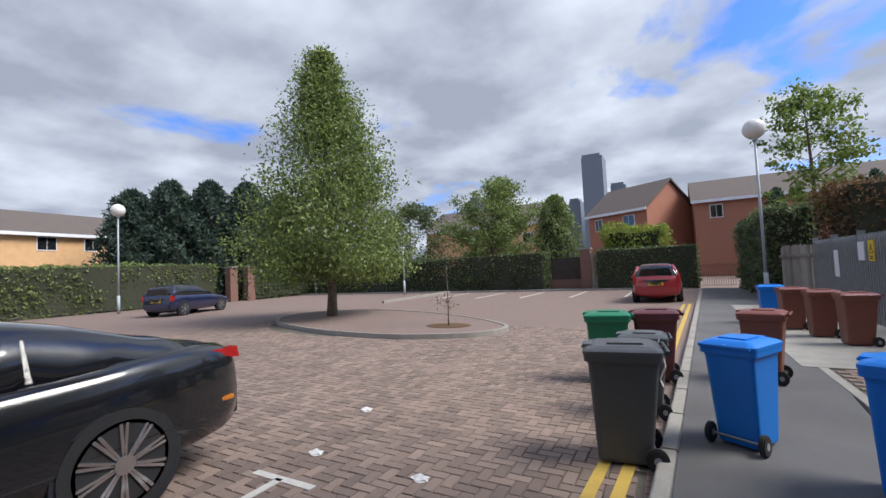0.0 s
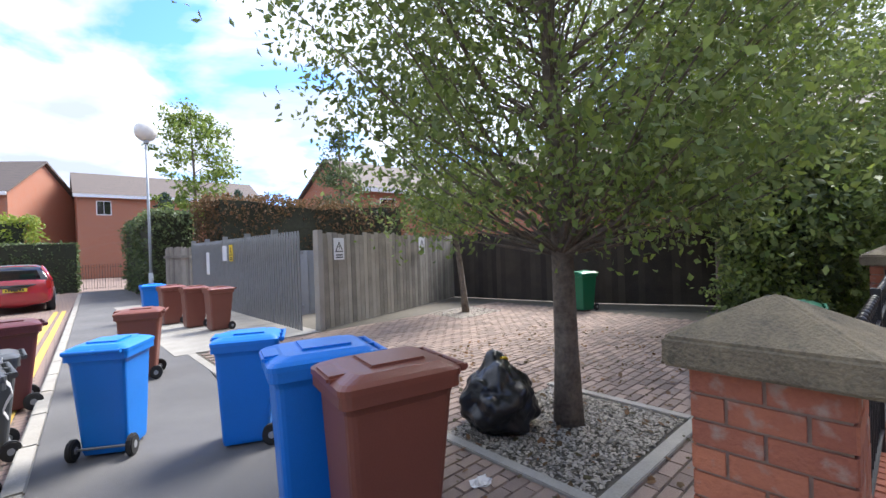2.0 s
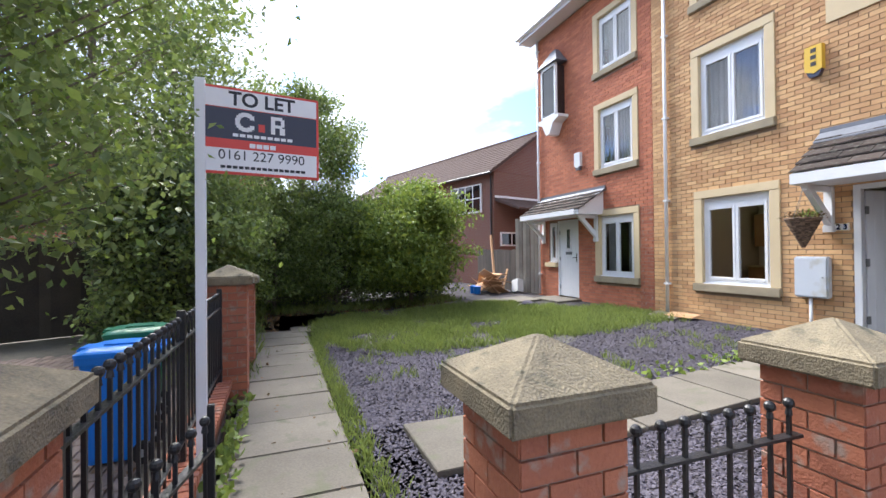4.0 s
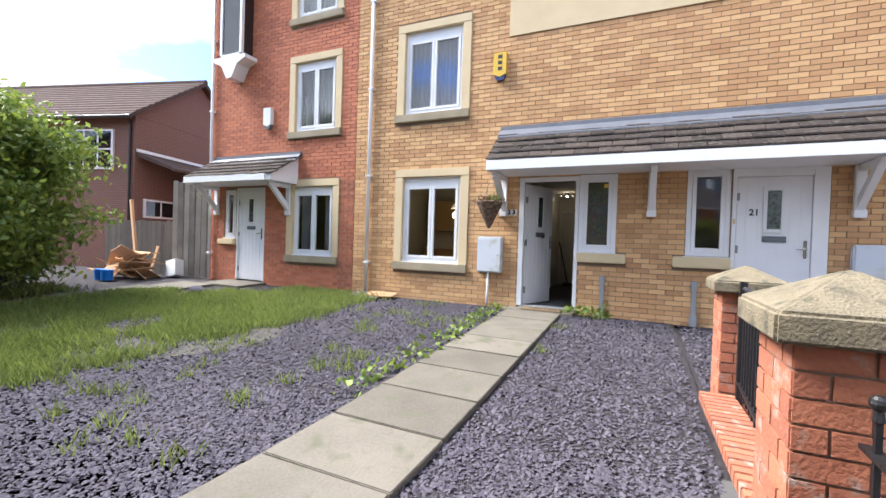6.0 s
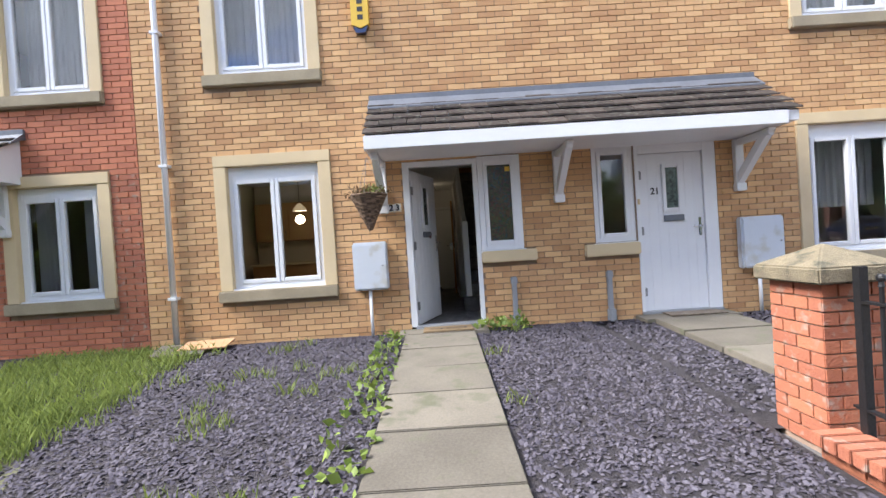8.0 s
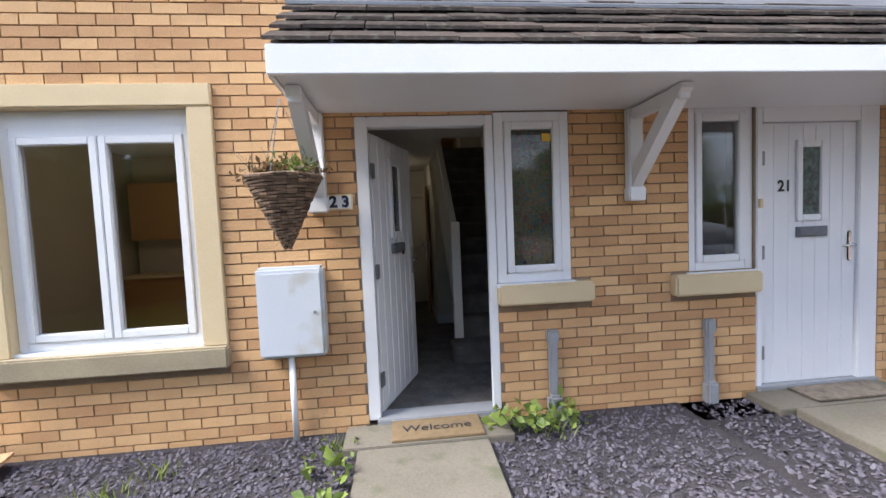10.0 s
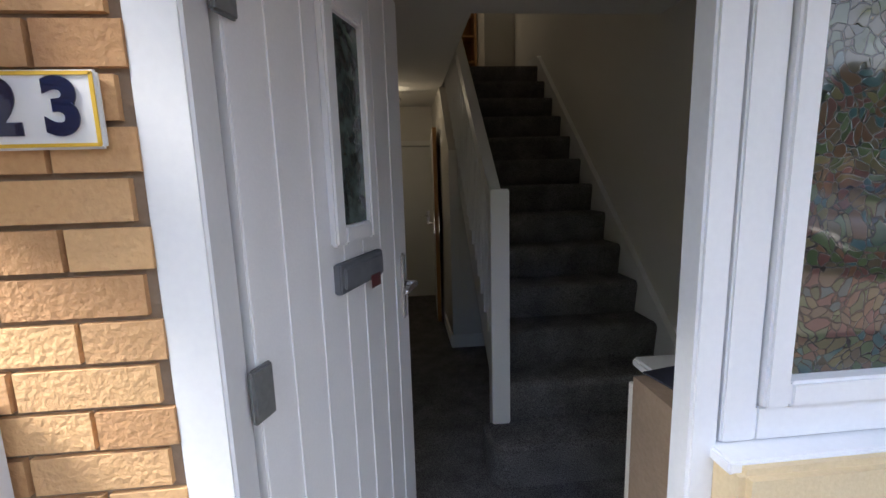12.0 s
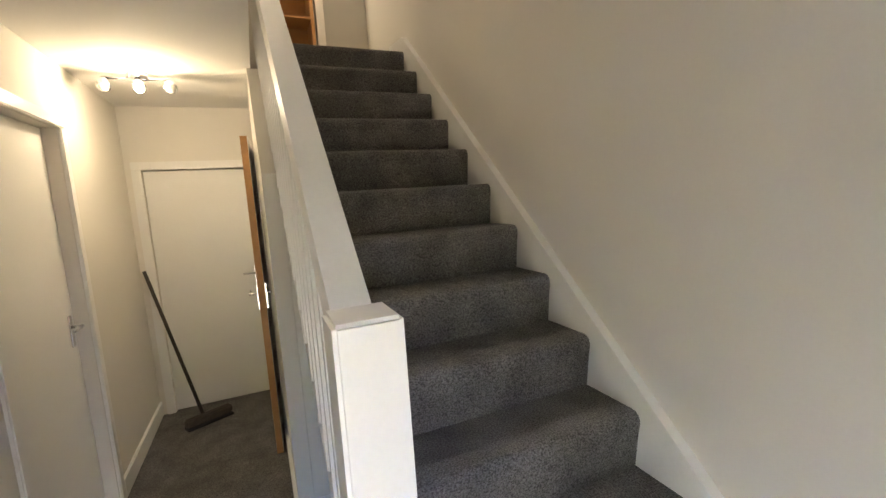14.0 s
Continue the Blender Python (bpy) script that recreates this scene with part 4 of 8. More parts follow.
# house 21: closed door, sidelight
d21 = thing("door_frame", "white plastic front door frame", "door frame", kind="structure")
part("jamb", box(3.025, 3.075, 0.0, 0.12, 0.02, 2.23, 0.006), M["upvc"], d21)
part("jamb", box(3.915, 4.085, 0.0, 0.12, 0.02, 2.23, 0.006), M["upvc"], d21)
part("head", box(3.075, 3.915, 0.0, 0.12, 2.085, 2.23, 0.006), M["upvc"], d21)
part("threshold", box(3.025, 4.085, -0.03, 0.14, -0.04, 0.028, 0.008), M["grey_pl"], d21)
dd = front_door("front_door_closed", "white ribbed front door, closed, numbered 21", pose(3.91, 0.076, 0.03, 0, 0, 180), M["glass_leaded"])
dd.matrix_world = pose(3.082, 0.03, 0.03)
tag21 = words("21", 0.12, M["ink"], dd, pose(0.20, -0.006, 1.56, 90, 0, 0), "numerals", bold=0.003)
window("sidelight", "white plastic sidelight beside the closed front door", 2.465, 3.015, 0.96, 2.225, 0.03, 1, fw=0.07)
solo("sidelight_sill", box(2.31, 3.02, -0.075, 0.09, 0.79, 0.95, 0.014), M["stone"], "pale cast-stone sill under the sidelight", "sill", "structure")
solo("door_bell", box(3.035, 3.065, -0.02, 0.0, 1.43, 1.50, 0.004), M["stone"], "small cream door bell on the frame", "door bell")

# house 25: closed door
d25 = thing("door_frame", "white plastic front door frame", "door frame", kind="structure")
part("jamb", box(-6.74, -6.69, 0.0, 0.12, 0.02, 2.15, 0.006), M["upvc"], d25)
part("jamb", box(-5.895, -5.84, 0.0, 0.12, 0.02, 2.15, 0.006), M["upvc"], d25)
part("head", box(-6.69, -5.895, 0.0, 0.12, 2.085, 2.15, 0.006), M["upvc"], d25)
d2 = front_door("front_door_closed", "white ribbed front door, closed, in the red brick house", pose(-6.69, 0.03, 0.03), M["glass_leaded"])
d2.scale = (0.955, 1, 1)
window("sidelight", "narrow white sidelight in the red brick house", -7.15, -6.77, 0.99, 2.11, 0.03, 1)
solo("sidelight_sill", box(-7.3, -6.75, -0.075, 0.09, 0.83, 0.955, 0.014), M["stone"], "pale cast-stone sill under the narrow sidelight", "sill", "structure")
# oriel on the red wall
oriel = thing("oriel_window", "small white oriel window with a slate cap high on red brick", "window", kind="structure")
part("base", prism([(-7.2, 5.08), (-6.2, 5.08), (-6.2, 5.0), (-6.45, 4.9), (-6.62, 4.6), (-6.78, 4.6), (-6.95, 4.9), (-7.2, 5.0)], -0.34, 0.0), M["upvc"], oriel)
part("pane", prism([(-7.05, 0.0), (-7.0, -0.28), (-6.4, -0.28), (-6.35, 0.0)], 5.14, 6.5, "z"), M["car_glass"], oriel)
ob_ = bmesh.new()
for x in (-7.05, -6.42):
    box(x, x + 0.07, -0.31, -0.24, 5.08, 6.55, 0.004, ob_)
box(-7.05, -6.35, -0.31, -0.24, 5.08, 5.15, 0.004, ob_); box(-7.05, -6.35, -0.31, -0.24, 6.48, 6.56, 0.004, ob_)
part("window_frame", ob_, M["upvc"], oriel)
part("cap", loft([[(-7.2, -0.38, 6.57), (-6.2, -0.38, 6.57), (-6.2, 0, 6.57), (-7.2, 0, 6.57)], [(-6.8, -0.1, 7.05), (-6.6, -0.1, 7.05), (-6.6, 0, 7.05), (-6.8, 0, 7.05)]]), M["lead"], oriel)


def bracket(x, parent, y1=-0.62, ztop=2.187):
    """A gallows bracket: wall post, diagonal strut, top rail."""
    b = part("bracket_post", box(x - 0.055, x + 0.055, -0.07, 0.0, 1.54, ztop, 0.008), M["upvc"], parent)
    part("bracket_foot", box(x - 0.065, x + 0.065, -0.085, 0.0, 1.52, 1.62, 0.008), M["upvc"], parent)
    part("bracket_strut", prism([(-0.07, 1.62), (-0.07, 1.76), (y1 + 0.10, ztop), (y1, ztop), (y1, ztop - 0.03)], x - 0.04, x + 0.04, "x"), M["upvc"], parent)
    part("bracket_rail", box(x - 0.036, x + 0.036, y1 + 0.02, -0.072, ztop - 0.085, ztop - 0.004, 0.006), M["upvc"], parent)


def canopy(x0, x1, brackets, label, z_low=2.335, z_high=2.95, depth=0.76):
    c = thing("porch_canopy", label, "canopy", kind="structure")
    slope = (z_high - z_low) / depth
    tb = []
    v, f = [], []
    rng = np.random.default_rng(7)
    rows_n, step = 5, depth / 5
    for r in range(rows_n):
        ya, yb = -depth - 0.03 + r * step, -depth - 0.03 + (r + 1) * step + 0.02
        za, zb = z_low + r * step * slope + 0.035, z_low + (r + 1) * step * slope + 0.012
        x = x0 - (0.16 if r % 2 else 0) - 0.02
        ins = 0.22 * (r / rows_n)
        while x < x1 + 0.22:
            a, b = max(x, x0 - 0.02), min(x + 0.322, x1 + 0.22 )
            if b - a > 0.03:
                j = rng.uniform(-0.004, 0.006)
                k = len(v)
                v += [(a, ya, za + j), (b, ya, za + j), (b, yb, zb + j), (a, yb, zb + j), (a, ya, za - 0.02 + j), (b, ya, za - 0.02 + j), (b, yb, zb - 0.02), (a, yb, zb - 0.02)]
                f += [(k, k + 1, k + 2, k + 3), (k + 4, k + 5, k + 1, k), (k + 5, k + 6, k + 2, k + 1), (k + 4, k, k + 3, k + 7)]
            x += 0.33
    part("roof_tiles", (v, f), M["tile"], c, "dark grey mossy roof tiles")
    part("roof_deck", prism([(-depth, z_low), (-depth, z_low - 0.11), (0, z_low - 0.11), (0, z_high - 0.03)], x0, x1 + 0.16, "x"), M["upvc"], c)
    part("soffit", box(x0 + 0.02, x1, -depth + 0.02, -0.002, 2.195, 2.222), M["upvc"], c)
    part("fascia", box(x0 - 0.01, x1 + 0.02, -depth - 0.03, -depth, 2.185, 2.335, 0.005), M["upvc"], c)
    part("side_fascia", box(x0 - 0.014, x0 + 0.016, -depth + 0.003, -0.002, 2.185, 2.34, 0.004), M["upvc"], c)
    fl = box(x0 - 0.03, x1 + 0.24, -0.03, 0.008, z_high - 0.04, z_high + 0.10, 0.006)
    prism([(-0.012, z_high + 0.05), (-0.20, z_high - 0.11), (-0.20, z_high - 0.13), (-0.012, z_high - 0.03)], x0 - 0.03, x1 + 0.24, "x", fl)
    part("flashing", fl, M["lead"], c, "grey lead flashing")
    for x in brackets:
        bracket(x, c)
    return c


canopy(-0.335, 4.40, (-0.26, 2.01, 4.36), "tiled lean-to porch canopy with white fascia and gallows brackets")
canopy(-7.50, -5.05, (-7.38, -5.12), "short tiled porch canopy on the red brick house", 2.30, 2.80)


def pipe(name, label, x, z0, z1, y=-0.06, r=0.036, material=None):
    p = thing(name, label, "pipe")
    part("pipe", tube((x, y, z0), (x, y, z1), r), material or M["upvc"], p, smooth=True)
    z = z0 + 0.6
    while z < z1:
        part("clip", box(x - 0.055, x + 0.055, y - 0.04, 0.0, z - 0.02, z + 0.02, 0.005), material or M["upvc"], p)
        z += 1.7
    return p


pipe("downpipe", "white plastic rainwater downpipe on buff brick", -3.02, 0.0, 7.9)
pipe("downpipe", "white plastic rainwater downpipe on red brick", -7.58, 0.0, 7.9)


def meter_box(x0, x1, z0, z1, label):
    m_ = thing("meter_box", label, "meter box")
    part("body", box(x0, x1, -0.11, 0.0, z0, z1, 0.018), M["meter"], m_)
    dr = part("door", box(x0 + 0.015, x1 - 0.015, -0.124, -0.11, z0 + 0.02, z1 - 0.035, 0.006), M["meter"], m_)
    part("lock", tube((x1 - 0.06, -0.124, (z0 + z1) / 2), (x1 - 0.06, -0.13, (z0 + z1) / 2), 0.011), M["galv"], dr)
    part("supply_pipe", tube(((x0 + x1) / 2 - 0.03, -0.05, -0.08), ((x0 + x1) / 2 - 0.03, -0.05, z0), 0.022), M["upvc"], m_, smooth=True)
    return m_


meter_box(-0.69, -0.25, 0.55, 1.165, "white plastic gas meter box fixed to buff brick")
meter_box(4.30, 4.85, 0.52, 1.18, "white plastic gas meter box beside the closed door")


def vent_duct(x):
    v_ = thing("cable_cover", "grey plastic cable cover strapped to buff brick", "cable cover")
    part("cover", box(x - 0.032, x + 0.032, -0.055, 0.0, -0.05, 0.58, 0.012), M["grey_pl"], v_)
    part("collar", box(x - 0.042, x + 0.042, -0.065, 0.0, 0.50, 0.60, 0.012), M["grey_pl"], v_)
    part("foot", box(x - 0.05, x + 0.05, -0.09, 0.0, -0.06, 0.12, 0.02), M["grey_pl"], v_)


vent_duct(1.36); vent_duct(2.60)


def alarm_box(x, z, body, foot, label):
    a = thing("alarm_box", label, "alarm box")
    part("cover", prism([(x - 0.11, z + 0.24), (x + 0.11, z + 0.24), (x + 0.11, z - 0.12), (x, z - 0.17), (x - 0.11, z - 0.12)], -0.09, 0.0), body, a)
    part("strobe", prism([(x - 0.10, z - 0.122), (x + 0.10, z - 0.122), (x + 0.06, z - 0.22), (x - 0.06, z - 0.22)], -0.075, 0.0), foot, a)
    bars = bmesh.new()
    for k in range(3):
        box(x - 0.03, x + 0.04, -0.093, -0.09, z + 0.14 - k * 0.10, z + 0.20 - k * 0.10, 0.0, bars)
    if body is M["alarm_y"]:
        part("lettering_bars", bars, M["ink"], a)
    else:
        bars.free()


alarm_box(-0.40, 4.06, M["alarm_y"], M["blue_paint"], "yellow alarm box with a blue strobe on buff brick")
alarm_box(-5.76, 3.66, M["upvc"], M["lead"], "white alarm box on red brick")
alarm_box(4.75, 4.75, M["sign_red"], M["lead"], "red alarm box on buff brick")

# ---- hall of house 23 ----
HX0, HX1, HY = -0.10, 1.875, 4.62
setting("hall_floor", box(-0.4, 2.1, 0.14, 6.5, -0.12, 0.012), M["carpet"])
setting("hall_wall_right", box(HX1, 2.10, 0.302, 9.0, -0.1, 5.3), M["wall_in"])
lw = wall_grid(0.30, HY, 0.0, 2.36, HX0 - 0.10, HX0, [(2.70, 3.50, 0.0, 2.02)])
bmesh.ops.transform(lw, matrix=Matrix(((0, 1, 0, 0), (1, 0, 0, 0), (0, 0, 1, 0), (0, 0, 0, 1))), verts=lw.verts)
bmesh.ops.reverse_faces(lw, faces=lw.faces)
setting("hall_wall_left", lw, M["wall_in"])
setting("hall_wall_end", wall_grid(HX0 - 0.1, 0.80, 0.0, 2.36, HY, HY + 0.1, [(0.0, 0.76, 0.0, 1.90)]), M["wall_in"])
setting("hall_ceiling", box(-0.4, 0.80, 0.30, 4.8, 2.36, 2.46), M["ceil_in"])
setting("stair_ceiling", box(0.801, 2.1, 0.30, 1.75, 2.361, 2.46), M["ceil_in"])
setting("upper_ceiling", box(-0.4, 2.1, 0.30, 9.0, 5.2, 5.3), M["ceil_in"])
setting("front_inner_wall", wall_grid(-0.4, 2.1, 0.0, 5.2, 0.302, 0.32, [(0.0, 0.969, -0.1, 0.93), (0.0, 1.53, 0.93, 2.185)]), M["wall_in"])
setting("upper_wall_left", box(-0.40, -0.30, 0.33, 9.0, 2.46, 5.2), M["wall_in"])
setting("landing_floor", box(-0.3, 1.872, 4.05, 9.0, 2.46, 2.61), M["carpet"])
setting("upper_wall_end", box(1.49, 1.872, 4.9, 5.4, 2.611, 5.2), M["wall_in"])
setting("upper_wall_back", box(-0.3, 1.872, 6.2, 6.3, 2.611, 5.2), M["wall_in"])
setting("closed_back", box(-0.4, 2.1, 6.5, 6.6, -0.1, 2.46), M["wall_in"])

# stairs: thirteen risers, carpeted, the first a rounded bullnose
stairs = thing("staircase", "straight carpeted staircase with white strings and balustrade", "staircase", kind="structure")
S0, GO, RI = 1.13, 0.2275, 0.201
for i in range(1, 14):
    y = S0 + (i - 1) * GO
    top = RI * i + 0.012
    x0 = 0.895 if i > 1 else 0.80
    deep = GO + 0.03 if i < 13 else 0.4
    prof = [(y, top - RI - 0.01), (y - 0.016, top - 0.075), (y - 0.022, top - 0.045), (y - 0.022, top - 0.028), (y - 0.016, top - 0.012), (y - 0.004, top - 0.003), (y + 0.012, top), (y + deep, top), (y + deep, top - RI - 0.02)]
    if i == 1:
        out = [(1.835, y - 0.03), (0.96, y - 0.03)] + [(0.86 + 0.10 * math.cos(a), y + 0.07 + 0.10 * math.sin(a)) for a in np.linspace(-1.57, -3.14, 8)][0:] + [(0.76, y + GO), (1.835, y + GO)]
        b = prism(out, 0.0, top, "z")
        bmesh.ops.bevel(b, geom=[e for e in b.edges if all(v.co.z > top - 0.001 for v in e.verts)], offset=0.02, segments=3, affect='EDGES')
        part("tread", b, M["carpet"], stairs, smooth=False)
    else:
        part("tread", prism(prof, x0, 1.835, "x"), M["carpet"], stairs)
run = 12 * GO
sl = RI / GO
part("wall_string", prism([(S0 - 0.13, 0.012), (S0 - 0.13, 0.19), (S0 + 0.0, 0.31), (S0 + run, 12 * RI + 0.31), (S0 + run + 0.3, 12 * RI + 0.34), (S0 + run + 0.3, 12 * RI + 0.1), (S0 + run, 12 * RI - 0.1), (S0 + 0.2, 0.012)], 1.835, 1.874, "x"), M["gloss"], stairs)
part("outer_string", prism([(1.40, 0.24), (1.40, 0.44), (S0 + run, 12 * RI + 0.22), (S0 + run, 12 * RI - 0.10), (1.40, 0.14)], 0.855, 0.893, "x"), M["gloss"], stairs)
nw = part("newel_post", box(0.807, 0.899, 1.32, 1.412, 0.012, 1.425, 0.006), M["gloss"], stairs)
part("handrail", prism([(1.412, 1.30), (1.412, 1.40), (S0 + run, 1.40 + (S0 + run - 1.412) * sl), (S0 + run, 1.30 + (S0 + run - 1.412) * sl)], 0.822, 0.884, "x"), M["gloss"], stairs)
bal_me = None
y = 1.52
while y < 3.75:
    z0, z1 = 0.42 + (y - 1.40) * sl, 1.32 + (y - 1.412) * sl
    part("baluster", box(0.838, 0.868, y - 0.015, y + 0.015, z0, z1, 0.003), M["gloss"], stairs)
    y += 0.098
setting("stair_wall", prism([(2.88, 0.012), (HY, 0.012), (HY, 2.36), (3.80, 2.36), (3.55, 2.36), (2.88, 1.72)], 0.78, 0.853, "x"), M["wall_in"])
setting("stair_cupboard_wall", box(0.854, 1.872, 2.88, 2.95, 0.013, 1.45), M["wall_in"])
setting("stair_bulkhead", box(0.78, 0.853, 3.8, HY + 0.1, 2.362, 5.2), M["wall_in"])
# skirtings
def skirting(x0, x1, y0, y1):
    setting("baseboard", box(x0, x1, y0, y1, 0.012, 0.13, 0.006), M["gloss"])


skirting(HX0, HX0 + 0.016, 0.33, 2.64); skirting(HX0, HX0 + 0.016, 3.56, HY); skirting(0.762, 0.78, 2.88, HY)
skirting(0.765, 1.87, 2.862, 2.879)


def architrave(p0, p1, z, along, face, sign):
    """Door lining on a wall: two legs and a head."""
    a = thing("door_lining", "white gloss moulded door lining", "door lining", kind="structure")
    w, t = 0.06, 0.018 * sign
    f0, f1 = min(face, face + t), max(face, face + t)
    for q in ((p0 - w, p0, 0.012, z), (p1, p1 + w, 0.012, z), (p0 - w, p1 + w, z + 0.001, z + w)):
        if along == "x":
            part("lining", box(q[0], q[1], f0, f1, q[2], q[3], 0.005), M["gloss"], a)
        else:
            part("lining", box(f0, f1, q[0], q[1], q[2], q[3], 0.005), M["gloss"], a)


architrave(2.70, 3.50, 2.02, "y", HX0, 1)
architrave(0.0, 0.76, 1.90, "x", HY, -1)


def flush_door(name, label, m, width, height, edge):
    d = thing(name, label, "door", at=m)
    part("leaf", box(0, width, 0, 0.04, 0.0, height, 0.002), M["gloss"], d)
    part("edge", box(width + 0.0005, width + 0.003, 0.001, 0.039, 0.0, height), edge, d, "bare timber edge")
    for s in (-1, 1):
        y = -0.008 if s < 0 else 0.04
        hp = part("handle_plate", box(width - 0.075, width - 0.04, y, y + 0.008, 0.93, 1.09, 0.003), M["chrome"], d)
        yy = -0.05 if s < 0 else 0.09
        h = tube((width - 0.057, y, 1.03), (width - 0.057, yy, 1.03), 0.008)
        tube((width - 0.057, yy, 1.03), (width - 0.16, yy, 1.03), 0.008, bm=h)
        part("lever", h, M["chrome"], hp, smooth=True)
    return d


flush_door("inner_door_closed", "white flush door, closed, in the hall's side wall", pose(HX0 - 0.06, 2.705, 0.015, 0, 0, 90), 0.79, 2.0, M["gloss"])
flush_door("inner_door_closed", "white flush door, closed, at the end of the hall", pose(0.003, HY + 0.03, 0.015), 0.753, 1.88, M["gloss"])
flush_door("inner_door_open", "white flush door with a bare orange timber edge, ajar", pose(0.735, 4.34, 0.02, 0, 0, -92.6), 0.76, 1.97, M["oak"])

# lamp with spot heads on the hall ceiling
lampc = Vector((0.22, 3.75, 2.33))
spot = thing("ceiling_spotlight", "chrome ceiling spotlight bar with lit and unlit heads", "ceiling light", at=Matrix.Translation(lampc))
part("base", tube((0, 0, 0.03), (0, 0, 0.0), 0.05, seg=20), M["chrome"], spot, smooth=True)
part("bar", tube((-0.16, 0, 0.0), (0.16, 0, 0.0), 0.008), M["chrome"], spot, smooth=True)
for x, lit in ((-0.16, False), (0.0, True), (0.15, False)):
    hd = part("head", tube((x, 0, -0.01), (x + 0.01, -0.06, -0.06), 0.02, 0.034), M["chrome"], spot, smooth=True)
    part("bulb", ball((x + 0.012, -0.068, -0.066), 0.024), glow_mat("lit_bulb", (1, 0.82, 0.55), 6.0) if lit else M["globe"], hd, "glowing warm bulb" if lit else "")
bulb = new("hall_bulb", bpy.data.lights.new("hall_bulb", 'POINT'))
bulb.data.energy, bulb.data.color, bulb.data.shadow_soft_size = 0.26, (1, 0.82, 0.58), 0.05
bulb.location = lampc + Vector((0.02, -0.12, -0.11))
# added fill that brightens the stair head, no known lamp here
up = new("landing_light", bpy.data.lights.new("landing_light", 'POINT'))
up.data.energy, up.data.color, up.data.shadow_soft_size = 2.2, (1, 0.86, 0.66), 0.1
up.location = (0.9, 5.0, 4.9)
# unlit globe added above the fill
solo("landing_lamp", ball((0.9, 5.0, 5.08), 0.10), M["globe"], "round white globe added to go with the landing fill light", "ceiling light", smooth=True)

canvas = thing("wall_canvas", "small canvas with red, white and blue bands on the wall", "picture", at=pose(HX0, 2.32, 1.12))
part("stretcher", box(0.0, 0.025, -0.40, 0.0, 0.0, 0.50, 0.004), M["sign_white"], canvas)
for z0, z1, mm in ((0.02, 0.20, "grey_pl"), (0.30, 0.36, "sign_red"), (0.40, 0.48, "sign_navy")):
    part("painted_band", box(0.025, 0.0265, -0.39, -0.01, z0, z1), M[mm], canvas)

# switch, broom, shelf on the landing, ledge with post
sw = thing("light_switch", "brushed steel light switch plate on the hall wall", "light switch", at=pose(HX1, 0.78, 1.315))
part("plate", box(-0.009, 0.0, -0.045, 0.045, -0.043, 0.043, 0.003), M["steel_plate"], sw)
part("rocker", box(-0.014, -0.009, -0.02, 0.02, -0.018, 0.018, 0.002), M["upvc"], sw)
broom = thing("broom", "dark-handled broom leaning in the hall corner", "broom")
part("handle", tube((0.22, 4.33, 0.06), (-0.06, 4.55, 1.16), 0.012), M["timber_dark"], broom, smooth=True)
part("head", box(-0.16, 0.16, -0.03, 0.03, 0.0, 0.06, 0.012), M["timber_dark"], broom, m=pose(0.26, 4.30, 0.03, 0, 0, 25))
part("bristles", box(-0.16, 0.16, -0.04, 0.04, -0.018, 0.0, 0.004), M["rubber"], broom, m=pose(0.26, 4.30, 0.03, 0, 0, 25))
shelf = thing("landing_shelves", "pale wooden shelf unit at the head of the stairs", "shelf unit")
for x in (0.90, 1.45):
    part("side_panel", box(x - 0.015, x + 0.015, 5.3, 5.6, 2.62, 4.7), M["oak"], shelf)
for k in range(6):
    part("shelf", box(0.916, 1.434, 5.3, 5.58, 2.70 + k * 0.33, 2.72 + k * 0.33), M["oak"], shelf)
part("back", box(0.90, 1.45, 5.602, 5.615, 2.62, 4.7), M["oak"], shelf)
ledge = solo("window_ledge", box(1.03, 1.62, 0.078, 0.42, 0.925, 0.955, 0.008), M["gloss"], "white gloss window ledge inside the hall", "ledge", "structure")
post_ = thing("letter_pile", "pile of dark and white letters on the window ledge", "letters")
for k, (x, y, r, mm) in enumerate(((1.12, 0.28, 12, "sign_navy"), (1.33, 0.27, -8, "litter"), (1.25, 0.28, 30, "ink"), (1.45, 0.30, 14, "sign_navy"))):
    part("letter", box(-0.11, 0.11, -0.055, 0.055, 0, 0.004), M[mm], post_, m=pose(x, y, 0.956 + 0.005 * k, 0, 0, r))
chain = thing("door_chain", "hanging steel chain by the door frame", "chain")
for k in range(22):
    lk = bmesh.new()
    ring = [(math.cos(a) * 0.006, 0, math.sin(a) * 0.012) for a in np.linspace(0, 6.283, 10, endpoint=False)]
    for p, q in zip(ring, ring[1:] + ring[:1]):
        tube(p, q, 0.0022, seg=5, bm=lk)
    part("link", lk, M["galv"], chain, m=pose(0.962, 0.083, 1.58 - k * 0.021, 0, 0, 90 * (k % 2)))


